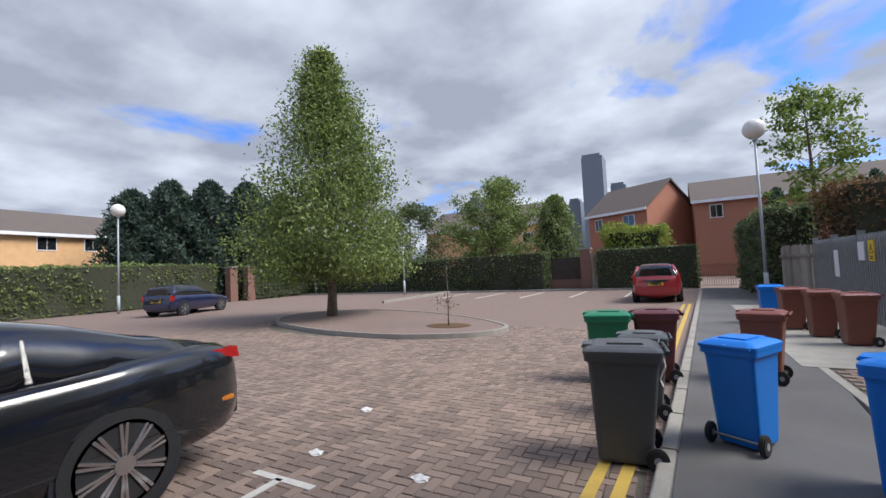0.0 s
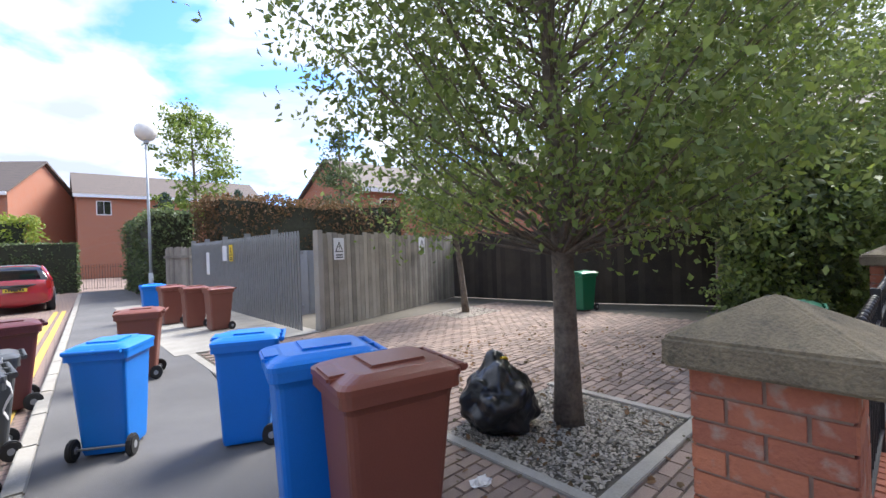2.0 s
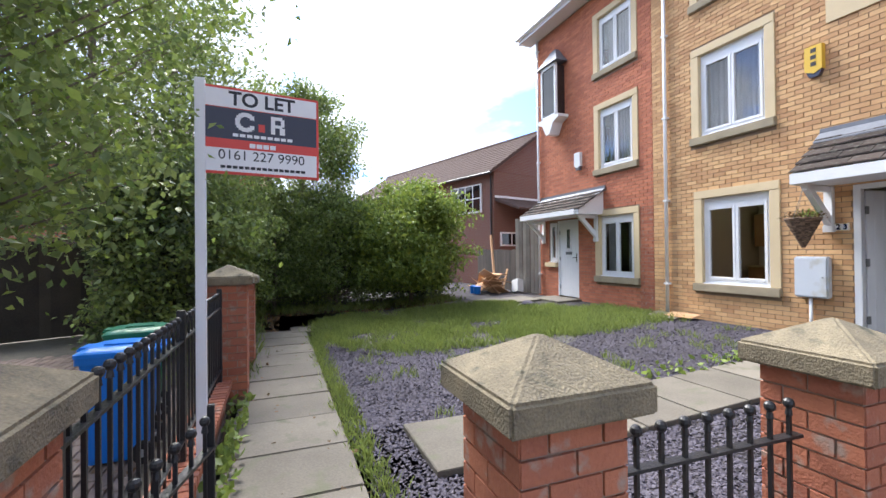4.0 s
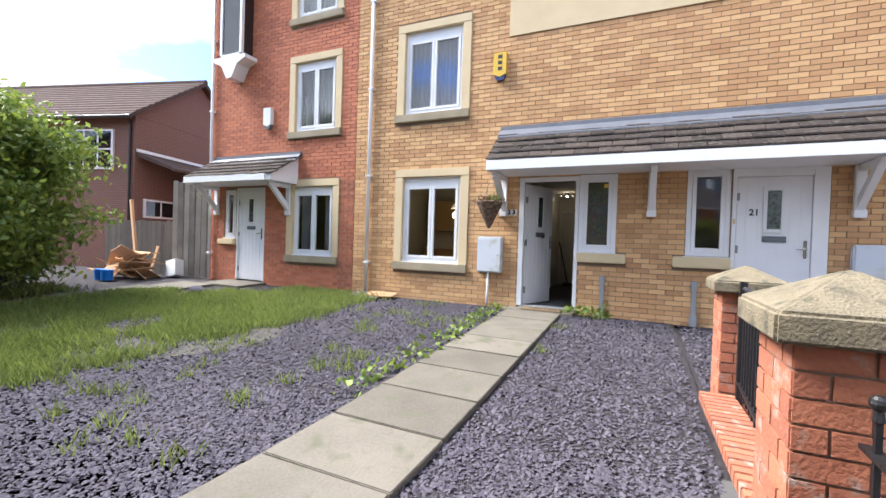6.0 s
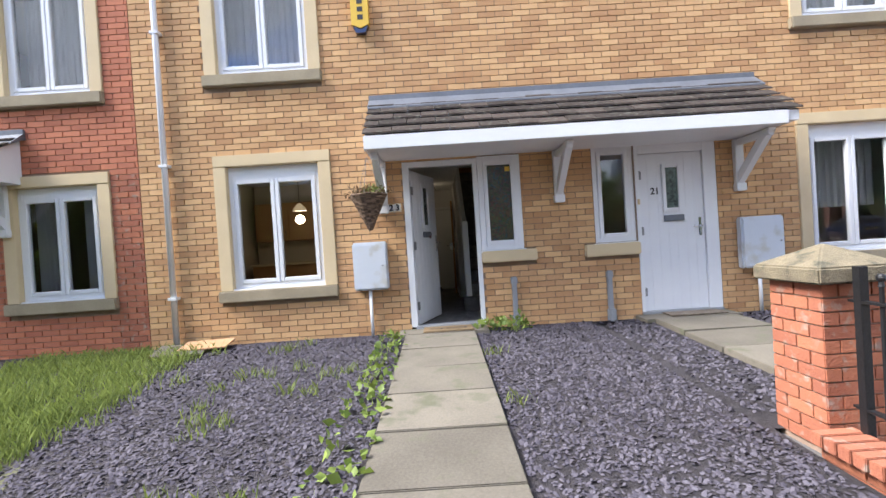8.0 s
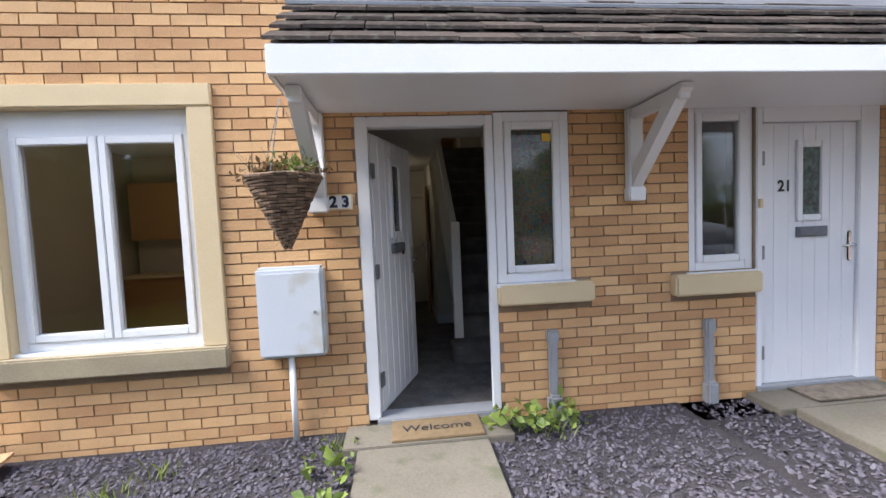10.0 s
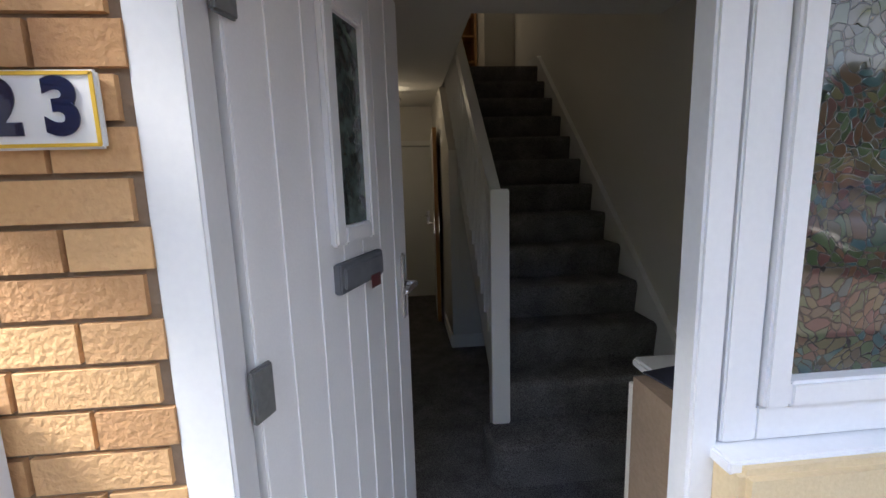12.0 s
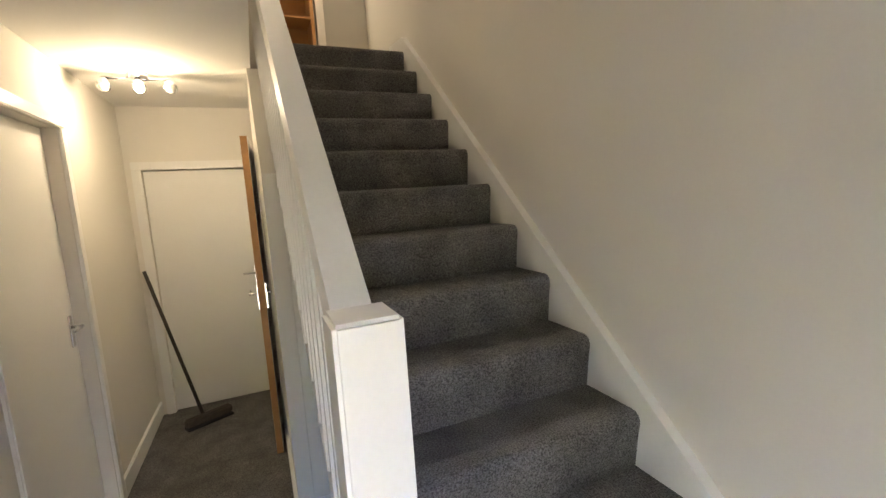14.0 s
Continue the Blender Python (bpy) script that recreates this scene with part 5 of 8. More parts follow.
# ---- front boundary: pillars, low walls, railings, gates ----
def course_bricks(x0, x1, y0, y1, z0, courses, parent, material):
    """Bricks of a pillar or low wall, laid round its four faces, as pieces."""
    for c in range(courses):
        z = z0 + c * 0.075
        for axis in (0, 1):
            a0, a1 = (x0, x1) if axis == 0 else (y0, y1)
            n = max(1, round((a1 - a0) / 0.225))
            step = (a1 - a0) / n
            off = (c + axis) % 2 * step / 2
            cuts = sorted({a0, a1, *[a0 + off + k * step for k in range(n + 1) if a0 < a0 + off + k * step < a1]})
            for p, q in zip(cuts, cuts[1:]):
                for side in (0, 1):
                    if q - p < 0.03:
                        continue
                    key = (axis, side, round(q - p, 3))
                    if key not in BR:
                        h = (q - p) / 2 - 0.005
                        bb = box(-h, h, -0.0, 0.05, 0, 0.065) if axis == 0 else box(-0.0, 0.05, -h, h, 0, 0.065)
                        if side:
                            bmesh.ops.transform(bb, matrix=Matrix.Translation((0, -0.05, 0)) if axis == 0 else Matrix.Translation((-0.05, 0, 0)), verts=bb.verts)
                        BR[key] = mesh_of("brick", bb, material)
                    ob = new("brick", BR[key]); ob.parent = parent
                    j = random.uniform(-0.0015, 0.0015)
                    if axis == 0:
                        ob.location = ((p + q) / 2, (y0 if not side else y1) + j, z)
                    else:
                        ob.location = ((x0 if not side else x1) + j, (p + q) / 2, z)


BR = {}


def pillar(cx, cy, ztop, label="red brick gate pillar with a weathered pyramid stone cap"):
    """A square brick pillar; ztop is the cap's apex."""
    p = thing("brick_pillar", label, "pillar", "gate pillars")
    z_cap = ztop - 0.20
    part("core", box(cx - 0.168, cx + 0.168, cy - 0.168, cy + 0.168, PAVE - 0.1, z_cap), M["mortar_red"], p)
    n = int((z_cap - PAVE) / 0.075)
    course_bricks(cx - 0.178, cx + 0.178, cy - 0.178, cy + 0.178, z_cap - n * 0.075, n, p, M["brick_red_p"])
    h = 0.235
    b = loft([[(cx + sx * h, cy + sy * h, z_cap) for sx, sy in ((-1, -1), (1, -1), (1, 1), (-1, 1))],
              [(cx + sx * h, cy + sy * h, z_cap + 0.085) for sx, sy in ((-1, -1), (1, -1), (1, 1), (-1, 1))],
              [(cx + sx * 0.012, cy + sy * 0.012, ztop) for sx, sy in ((-1, -1), (1, -1), (1, 1), (-1, 1))]])
    bmesh.ops.bevel(b, geom=b.edges[:], offset=0.009, segments=2, affect='EDGES')
    part("cap", b, M["cap"], p, "weathered stone pyramid cap")
    return p


def low_wall(x0, x1, y0, y1, top):
    w = thing("low_brick_wall", "low red brick wall under black railings", "garden wall")
    part("core", box(x0 + 0.01, x1 - 0.01, y0 + 0.005, y1 - 0.005, PAVE - 0.2, top - 0.07), M["mortar_red"], w)
    n = int((top - 0.07 - PAVE) / 0.075) + 1
    course_bricks(x0, x1, y0, y1, top - 0.07 - n * 0.075, n, w, M["brick_red_p"])
    along_x = (x1 - x0) > (y1 - y0)
    L = (x1 - x0) if along_x else (y1 - y0)
    k = int(L / 0.075)
    me = mesh_of("coping_brick", box(-0.0325, 0.0325, -0.115, 0.115, 0, 0.068, 0.004) if along_x else box(-0.115, 0.115, -0.0325, 0.0325, 0, 0.068, 0.004), M["brick_red_p"])
    for i in range(k):
        ob = new("coping_brick", me); ob.parent = w
        ob.location = ((x0 + (i + 0.5) * L / k, (y0 + y1) / 2, top - 0.068 + random.uniform(-0.002, 0.002)) if along_x else ((x0 + x1) / 2, y0 + (i + 0.5) * L / k, top - 0.068 + random.uniform(-0.002, 0.002)))
    return w


def railing(p, q, z0, z1, label, name="railing", spacing=0.105, posts=()):
    """Black iron railings with ball finials between p and q."""
    r = thing(name, label, "railing")
    p, q = Vector((*p, 0)), Vector((*q, 0))
    d = q - p
    ang = math.degrees(math.atan2(d.y, d.x))
    for z in (z0 + 0.10, z1 - 0.13):
        part("rail", box(0, d.length, -0.019, 0.019, z - 0.006, z + 0.006), M["black_iron"], r, m=pose(p.x, p.y, 0, 0, 0, ang))
    n = max(2, int(d.length / spacing))
    bar = box(-0.007, 0.007, -0.007, 0.007, z0 + 0.02, z1 - 0.02)
    ball((0, 0, z1), 0.021, bar, 10); tube((0, 0, z1 - 0.045), (0, 0, z1 - 0.015), 0.014, 0.009, 8, bar)
    me = mesh_of("bar", bar, M["black_iron"])
    for i in range(n):
        ob = new("bar", me); ob.parent = r
        ob.location = p + d * ((i + 0.5) / n)
    for t in posts:
        c = p + d * t
        w_ = 0.014 if name == "iron_gate" else 0.022
        pb = box(-w_, w_, -w_, w_, z0 - 0.05, z1 + 0.05, 0.003)
        part("post", pb, M["black_iron"], r, m=Matrix.Translation(c))
    return r


PA, PB, PD, PE = (2.31, -8.21), (2.35, -6.79), (2.42, -5.42), (2.61, -3.12)
pillar(*PA, 1.09); pillar(*PB, 1.03); pillar(*PD, 1.0); pillar(*PE, 0.94)
pillar(-1.45, -8.0, 1.18); pillar(-2.9, -8.0, 1.10)
low_wall(-1.25, 2.12, -8.125, -8.015, 0.05)
low_wall(-2.72, -1.65, -8.055, -7.945, 0.05)
low_wall(2.365, 2.475, -5.23, -3.32, -0.02)
low_wall(2.32, 2.43, -6.60, -5.62, -0.02)
railing((-1.25, -8.06), (2.11, -8.09), 0.07, 0.90, "black iron railings with ball finials on a low wall", posts=(0.02, 0.52, 0.98))
railing((-2.70, -8.0), (-1.66, -8.0), 0.07, 0.86, "short black iron railings between brick pillars")
railing((2.42, -5.22), (2.55, -3.34), 0.0, 0.78, "black iron railings with ball finials beside the garden path", posts=(0.03, 0.97))
railing((2.36, -6.58), (2.40, -5.62), 0.0, 0.68, "black iron railings between two gate pillars")


def gate(p, q, z0, z1, label):
    g = railing(p, q, z0, z1, label, "iron_gate", 0.115, posts=(0.0, 1.0))
    g["category"] = "gate"
    return g


gate((2.12, -7.98), (1.42, -7.80), PAVE + 0.08, 0.60, "black iron garden gate standing open")
gate((2.64, -2.86), (3.3, -2.6), PAVE + 0.08, 0.62, "black iron garden gate standing open by the neighbour's path")

# letting board on its post
board = thing("letting_board", "white red and navy letting board on a white post", "sign board", at=pose(0.52, -7.965, 0))
part("post", box(-0.028, 0.028, -0.028, 0.028, -0.18, 2.36, 0.004), M["sign_white"], board)
bd = part("panel", box(0, 0.66, -0.008, 0.008, -0.255, 0.255, 0.003), M["sign_red"], board, "red-bordered letting panel", m=Matrix.Translation((0.0, 0, 2.06)) @ pose(0, 0, 0, 0, 0, 97) @ Matrix.Diagonal((1.07, 1, 1.07, 1)))
for nm, q, mm in (("white_field", (0.015, 0.645, 0.135, 0.24), "sign_white"), ("navy_field", (0.015, 0.645, -0.05, 0.13), "sign_navy"), ("red_field", (0.015, 0.645, -0.105, -0.05), "sign_red"), ("white_field", (0.015, 0.645, -0.24, -0.105), "sign_white")):
    part(nm, box(q[0], q[1], -0.0105, 0.0105, q[2], q[3]), M[mm], bd)
words("TO LET", 0.112, M["ink"], bd, pose(0.33, -0.0107, 0.187, 90, 0, 0), bold=0.003)
words("0161 227 9990", 0.080, M["ink"], bd, pose(0.33, -0.0107, -0.145, 90, 0, 0))
lg = bmesh.new()
for a in np.linspace(0.7, 5.58, 14):
    box(-0.013, 0.013, -0.0112, -0.0106, -0.013, 0.013, 0, lg) if False else box(0.235 + 0.045 * math.cos(a) - 0.012, 0.235 + 0.045 * math.cos(a) + 0.012, -0.0115, -0.0106, 0.058 + 0.045 * math.sin(a) - 0.012, 0.058 + 0.045 * math.sin(a) + 0.012, 0, lg)
for q in ((0.375, 0.398, 0.005, 0.112), (0.398, 0.44, 0.092, 0.112), (0.398, 0.44, 0.045, 0.063), (0.432, 0.452, 0.055, 0.10), (0.425, 0.455, 0.005, 0.045)):
    box(q[0], q[1], -0.0115, -0.0106, q[2], q[3], 0, lg)
part("emblem", lg, M["sign_white"], bd)
part("emblem_dot", box(0.305, 0.34, -0.0115, -0.0106, 0.01, 0.055), M["sign_red"], bd)
bars = bmesh.new()
for k in range(9):
    box(0.165 + k * 0.038, 0.195 + k * 0.038, -0.0115, -0.0106, -0.032, -0.014, 0, bars)
for k in range(4):
    box(0.255 + k * 0.038, 0.287 + k * 0.038, -0.0115, -0.0106, -0.092, -0.066, 0, bars)
part("lettering_bars", bars, M["sign_white"], bd)
bars = bmesh.new()
for k in range(15):
    box(0.10 + k * 0.032, 0.126 + k * 0.032, -0.0115, -0.0106, -0.222, -0.205, 0, bars)
part("lettering_bars", bars, M["ink"], bd)


# ---- paths ----
def slab_path(name, cells, label):
    p = thing(name, label, "path", kind="structure")
    for x0, x1, y0, y1 in cells:
        z = garden_z((y0 + y1) / 2)
        tilt = math.degrees(math.atan2(garden_z(y1) - garden_z(y0), y1 - y0))
        part("paving_slab", box(-(x1 - x0) / 2 + 0.006, (x1 - x0) / 2 - 0.006, -(y1 - y0) / 2 + 0.006, (y1 - y0) / 2 - 0.006, -0.06, 0.02, 0.006), M["slab"], p, m=pose((x0 + x1) / 2, (y0 + y1) / 2, z + random.uniform(-0.003, 0.004), tilt + random.uniform(-0.4, 0.4), random.uniform(-0.4, 0.4), 0))


slab_path("front_path", [(-0.06, 0.80, -0.35 - 0.62 * (i + 1), -0.35 - 0.62 * i) for i in range(10)] + [(-0.16, 0.98, -0.349, -0.02)], "stained concrete slab path leading to the front door")
slab_path("shared_path", [(0.75 - 0.66 * (i + 1), 0.75 - 0.66 * i, -7.90, -7.02) for i in range(-2, 9)], "stained concrete slab path along the railings")
slab_path("side_path", [(3.0, 4.0, -0.35 - 0.62 * (i + 1), -0.35 - 0.62 * i) for i in range(4)] + [(2.9, 4.1, -0.349, -0.02)], "concrete slab path to the neighbouring door")
slab_path("shared_path_bend", [(-5.6, -4.95, -7.3, -6.5), (-6.2, -5.55, -6.49, -5.7), (-6.7, -6.05, -5.69, -4.9), (-7.1, -6.4, -4.89, -4.1), (-7.4, -6.7, -4.09, -3.3), (-7.6, -6.9, -3.29, -2.5), (-7.6, -6.8, -2.49, -1.6), (-7.4, -6.4, -1.59, -0.8), (-6.9, -5.7, -0.79, -0.02)], "curving concrete slab path round the lawn")
solo("doormat", box(0.16, 0.78, -0.32, -0.02, 0.003, 0.022, 0.004), M["mat_coir"], "brown coir doormat lettered Welcome", "doormat")
mat_text = thing("doormat_print", "dark lettering printed on the coir doormat", "lettering", at=pose(0.47, -0.18, 0.0245))
words("Welcome", 0.12, M["ink"], mat_text, Matrix.Identity(4))
solo("drain_cover", box(-0.28, 0.28, -0.2, 0.2, 0, 0.03, 0.006), M["slab"], "loose concrete slab lying at the downpipe's foot", "slab", m=pose(-2.75, -0.42, garden_z(-0.4) + 0.01, 6, 3, 12))
basket_mat = solo("doormat", box(3.25, 3.95, -0.30, -0.04, 0.003, 0.018, 0.004), M["bark"], "dark doormat before the neighbouring door", "doormat")


# ---- bins ----
def wheelie_bin(colour, label, m):
    """A two-wheeled bin; its front faces -y, its wheels stand at +y."""
    b = thing("wheelie_bin", label, "wheelie bin", "wheelie bins", at=m)
    def ring(w, d, z, r=0.05, y0=0.0):
        pts = []
        for sx, sy in ((1, -1), (1, 1), (-1, 1), (-1, -1)):
            a0 = {(1, -1): -90, (1, 1): 0, (-1, 1): 90, (-1, -1): 180}[(sx, sy)]
            for k in range(4):
                a = radians(a0 + k * 30)
                pts.append((sx * (w - r) + r * math.cos(a), y0 + sy * (d - r) + r * math.sin(a), z))
        return pts
    body = loft([ring(0.205, 0.235, 0.03, 0.04, -0.03), ring(0.215, 0.245, 0.06, 0.045, -0.028), ring(0.255, 0.315, 0.86, 0.05), ring(0.265, 0.325, 0.90, 0.05), ring(0.292, 0.352, 0.905, 0.05), ring(0.292, 0.352, 0.965, 0.05)])
    part("body", body, M["bin_" + colour], b)
    lid = loft([ring(0.298, 0.36, 0.966, 0.05), ring(0.298, 0.36, 0.995, 0.05), ring(0.272, 0.335, 1.012, 0.05), ring(0.215, 0.27, 1.035, 0.06, 0.02), ring(0.12, 0.17, 1.04, 0.06, 0.02)])
    lp = part("lid", lid, M["lid_" + colour], b)
    part("lid_grip", box(-0.13, 0.13, -0.375, -0.25, 0.985, 1.03, 0.014), M["lid_" + colour], lp)
    part("lid_panel", box(-0.15, 0.15, -0.14, 0.20, 1.03, 1.052, 0.010), M["lid_" + colour], lp)
    hb = tube((-0.26, 0.40, 0.99), (0.26, 0.40, 0.99), 0.016)
    for x in (-0.24, 0.0, 0.24):
        box(x - 0.018, x + 0.018, 0.33, 0.41, 0.965, 1.005, 0.006, hb)
    part("handle_bar", hb, M["bin_" + colour], b)
    part("axle", tube((-0.27, 0.245, 0.10), (0.27, 0.245, 0.10), 0.012), M["galv"], b)
    for x in (-0.27, 0.27):
        wb = tube((x - 0.03, 0.245, 0.10), (x + 0.03, 0.245, 0.10), 0.10, seg=20)
        bmesh.ops.bevel(wb, geom=[e for e in wb.edges if len(e.link_faces) == 2 and e.calc_face_angle(0) > 1], offset=0.012, segments=2, affect='EDGES')
        wh = part("wheel", wb, M["rubber"], b)
        part("hub", tube((x - 0.033, 0.245, 0.10), (x + 0.033, 0.245, 0.10), 0.035, seg=12), M["grey_pl"], wh)
    lb = bmesh.new()
    for k in range(3):
        box(-0.06 + 0.01 * k, 0.05, -0.283 + 0.0 * k, -0.277, 0.60 - k * 0.035, 0.615 - k * 0.035, 0, lb)
    box(-0.025, 0.02, -0.287, -0.281, 0.64, 0.69, 0, lb)
    part("print_bars", lb, M["sign_white"], b, "faded white print", m=Matrix.Translation((0, -0.015, 0.0)) @ pose(0, 0, 0, -4.0, 0, 0))
    return b


proto = {}
def put_bin(colour, x, y, turn, label, z=PAVE, tilt=0):
    m = pose(x, y, z, tilt, 0, turn) @ Matrix.Diagonal((0.84, 0.82, 0.90, 1))
    if colour in proto:
        ob = copy_thing(proto[colour], m)
        tagged(ob, label)
    else:
        proto[colour] = wheelie_bin(colour, label, m)


put_bin("brown", 2.70, -9.66, 79, "brown wheelie bin with a closed lid standing on the pavement")
put_bin("blue", 2.76, -10.22, 75, "blue wheelie bin with a stickered lid beside a brown one")
put_bin("blue", 2.74, -11.5, 66, "blue wheelie bin standing on the tarmac pavement")
put_bin("blue", 3.55, -12.1, -30, "blue wheelie bin, wheels outward, standing on the tarmac")
put_bin("grey", 4.40, -11.72, 98, "dark grey wheelie bin standing in the gutter by the kerb", ROAD)
put_bin("grey", 4.33, -12.9, 95, "dark grey wheelie bin behind another by the kerb", ROAD)
put_bin("green", 4.85, -14.1, 100, "green wheelie bin standing in the road by the kerb", ROAD)
put_bin("maroon", 4.28, -14.4, 95, "maroon wheelie bin standing in the road by the kerb", ROAD)
put_bin("brown", 3.1, -14.3, 75, "brown wheelie bin standing alone on the pavement")
put_bin("brown", 1.5, -17.1, 95, "brown wheelie bin in a row beside the steel fence")
put_bin("brown", 1.75, -17.9, 92, "brown wheelie bin in a row beside the steel fence")
put_bin("brown", 2.0, -18.8, 96, "brown wheelie bin in a row beside the steel fence")
put_bin("blue", 2.2, -19.8, 90, "blue wheelie bin at the end of the row by the fence")
put_bin("blue", -0.35, -8.6, 0, "blue wheelie bin standing behind the black railings", PAVE)
put_bin("green", -1.2, -8.72, 8, "green wheelie bin standing behind the black railings")
put_bin("green", -4.55, -12.7, 75, "green wheelie bin standing alone before the dark fence")

# white tape trailing from the kerb-side bins
tape = thing("white_tape", "strip of white tape hanging from a wheelie bin", "tape")
part("strip", loft([[(4.12 + 0.03 * math.sin(k * 1.3), -11.9 - 0.06 * k, 0.62 - 0.07 * k), (4.12 + 0.03 * math.sin(k * 1.3), -11.9 - 0.06 * k, 0.65 - 0.07 * k), (4.124 + 0.03 * math.sin(k * 1.3), -11.898 - 0.06 * k, 0.65 - 0.07 * k), (4.124 + 0.03 * math.sin(k * 1.3), -11.898 - 0.06 * k, 0.62 - 0.07 * k)] for k in range(8)]), M["litter"], tape)

# refuse sack
sack = bmesh.new()
bmesh.ops.create_icosphere(sack, subdivisions=5, radius=1)
for v in sack.verts:
    p = v.co.copy()
    r = 1 + 0.22 * noise.noise(p * 2.1) + 0.07 * noise.noise(p * 6) + 0.05 * abs(noise.noise(p * 11))
    q = p * r
    v.co = Vector((q.x * 0.34, q.y * 0.29, max(q.z, -0.7) * 0.28 + 0.195 + (0.10 * max(0, 1 - 3 * (p.x ** 2 + p.y ** 2)) if p.z > 0 else 0)))
sk = thing("refuse_sack", "full black refuse sack with yellow ties on the block paving", "refuse sack", at=pose(1.22, -10.22, PAVE, 0, 0, 30))
part("sack", sack, M["bag"], sk, smooth=True)
ties = bmesh.new()
for k in range(7):
    a, b = k * 0.5, (k + 1) * 0.5
    tube((-0.05 + 0.06 * math.cos(a), 0.07 * math.sin(a), 0.53 + 0.02 * math.sin(2 * a)), (-0.05 + 0.06 * math.cos(b), 0.07 * math.sin(b), 0.53 + 0.02 * math.sin(2 * b)), 0.012, seg=7, bm=ties)
part("ties", ties, M["sign_yellow"], sk, "yellow plastic ties")

# ---- substation compound and fences ----
SY = -15.62


def board_fence(x0, x1, y0, y1, z0, z1, material, label, w=0.10, name="board_fence", rough=0.02):
    gap = 0.003 if material is M["timber_grey"] else -0.006
    f_ = thing(name, label, "fence")
    d = Vector((x1 - x0, y1 - y0, 0))
    n = int(d.length / w)
    ang = math.degrees(math.atan2(d.y, d.x))
    for z in (z0 + 0.3, z1 - 0.35):
        part("rail", box(0, d.length, 0.02, 0.07, z - 0.04, z + 0.04), material, f_, m=pose(x0, y0, 0, 0, 0, ang))
    meshes = [mesh_of("fence_board", box(-w / 2 + gap, w / 2 - gap, -0.012, 0.012, z0, z1 - rough * k, 0.002), material) for k in range(4)]
    rough_ = rough
    for i in range(n):
        ob = new("fence_board", random.choice(meshes)); ob.parent = f_
        ob.matrix_local = pose(*(Vector((x0, y0, 0)) + d * ((i + 0.5) / n)), 0, random.uniform(-0.5, 0.5), ang + random.uniform(-2, 2))
    return f_


board_fence(0.25, -4.75, -15.35, -16.95, PAVE, 1.64, M["timber_grey"], "weathered grey timber board fence round the substation", 0.125)
solo("fence_end_board", box(0.20, 0.30, -15.42, -15.22, PAVE, 1.66, 0.006), M["timber_grey"], "stout grey timber post at the fence's corner", "post")
board_fence(-4.8, -5.6, -17.0, -13.2, PAVE, 1.62, M["timber_dark"], "dark stained close-board fence behind the bin court", 0.14)
board_fence(-5.6, -7.6, -13.2, -8.4, PAVE, 1.62, M["timber_dark"], "dark stained close-board fence under the trees", 0.14)
pal = thing("palisade_fence", "grey steel palisade fence and gates of the substation", "fence")
pale = mesh_of("pale", prism([(-0.032, PAVE), (0.032, PAVE), (0.032, 1.55), (0.012, 1.66), (-0.012, 1.66), (-0.032, 1.55)], -0.012, 0.012), M["galv"])
for i in range(66):
    y = -15.6 - i * 0.125
    ob = new("pale", pale); ob.parent = pal
    ob.matrix_local = pose(0.5, y, 0, 0, 0, 90)
for z in (0.25, 1.25):
    part("rail", box(0.46, 0.49, -23.9, -15.5, z - 0.03, z + 0.03), M["galv"], pal)
for y in (-16.9, -18.6, -20.4, -22.2, -23.9):
    part("post", box(0.38, 0.50, y - 0.05, y + 0.05, PAVE, 1.75, 0.004), M["galv"], pal)
setting("substation_cabinet", box(-2.8, -0.6, -20.5, -17.6, PAVE - 0.3, 1.3, 0.03), M["grey_pl"])
def warning_sign(m, field, label):
    s_ = thing("warning_sign", label, "sign", at=m)
    part("plate", box(-0.14, 0.14, -0.006, 0.0, -0.21, 0.21, 0.002), M[field], s_)
    tri = prism([(-0.11, -0.06), (0.11, -0.06), (0, 0.15)], -0.0085, -0.006)
    part("triangle", tri, M["ink"], s_)
    part("triangle_field", prism([(-0.075, -0.042), (0.075, -0.042), (0, 0.10)], -0.0105, -0.0085), M["sign_yellow"] if field != "sign_white" else M["sign_white"], s_)
    part("flash", prism([(0.0, 0.07), (-0.018, 0.02), (0.0, 0.02), (-0.01, -0.035), (0.022, 0.028), (0.004, 0.028), (0.014, 0.07)], -0.0125, -0.0105), M["ink"], s_)
    bb = bmesh.new()
    for k in range(2):
        box(-0.09, 0.09, -0.0085, -0.006, -0.13 - k * 0.045, -0.105 - k * 0.045, 0, bb)
    part("lettering_bars", bb, M["ink"], s_)
fa = math.degrees(math.atan2(-1.6, -5.0))
warning_sign(pose(-0.18, -15.40, 1.30, 0, 0, fa + 180 + 0), "sign_white", "white danger sign with a black triangle on the timber fence")
warning_sign(pose(-3.0, -16.31, 1.33, 0, 0, fa + 180), "sign_white", "white danger sign with a black triangle on the timber fence")
for ob in [o for o in bpy.data.objects if o.name.startswith("warning_sign")]:
    ob.matrix_world = ob.matrix_world @ Matrix.Translation((0, 0.0, 0)) @ pose(0, 0.05, 0, 0, 0, 180)
warning_sign(pose(0.53, -19.6, 1.30, 0, 0, 90), "sign_yellow", "yellow danger sign on the steel palisade")
solo("notice_board", box(0.515, 0.53, -20.35, -20.0, 1.1, 1.5, 0.002), M["sign_white"], "white notice board on the steel palisade", "notice")
solo("notice_board", box(0.515, 0.53, -22.0, -21.7, 0.7, 1.35, 0.002), M["sign_white"], "white notice sheet on the steel palisade", "notice")
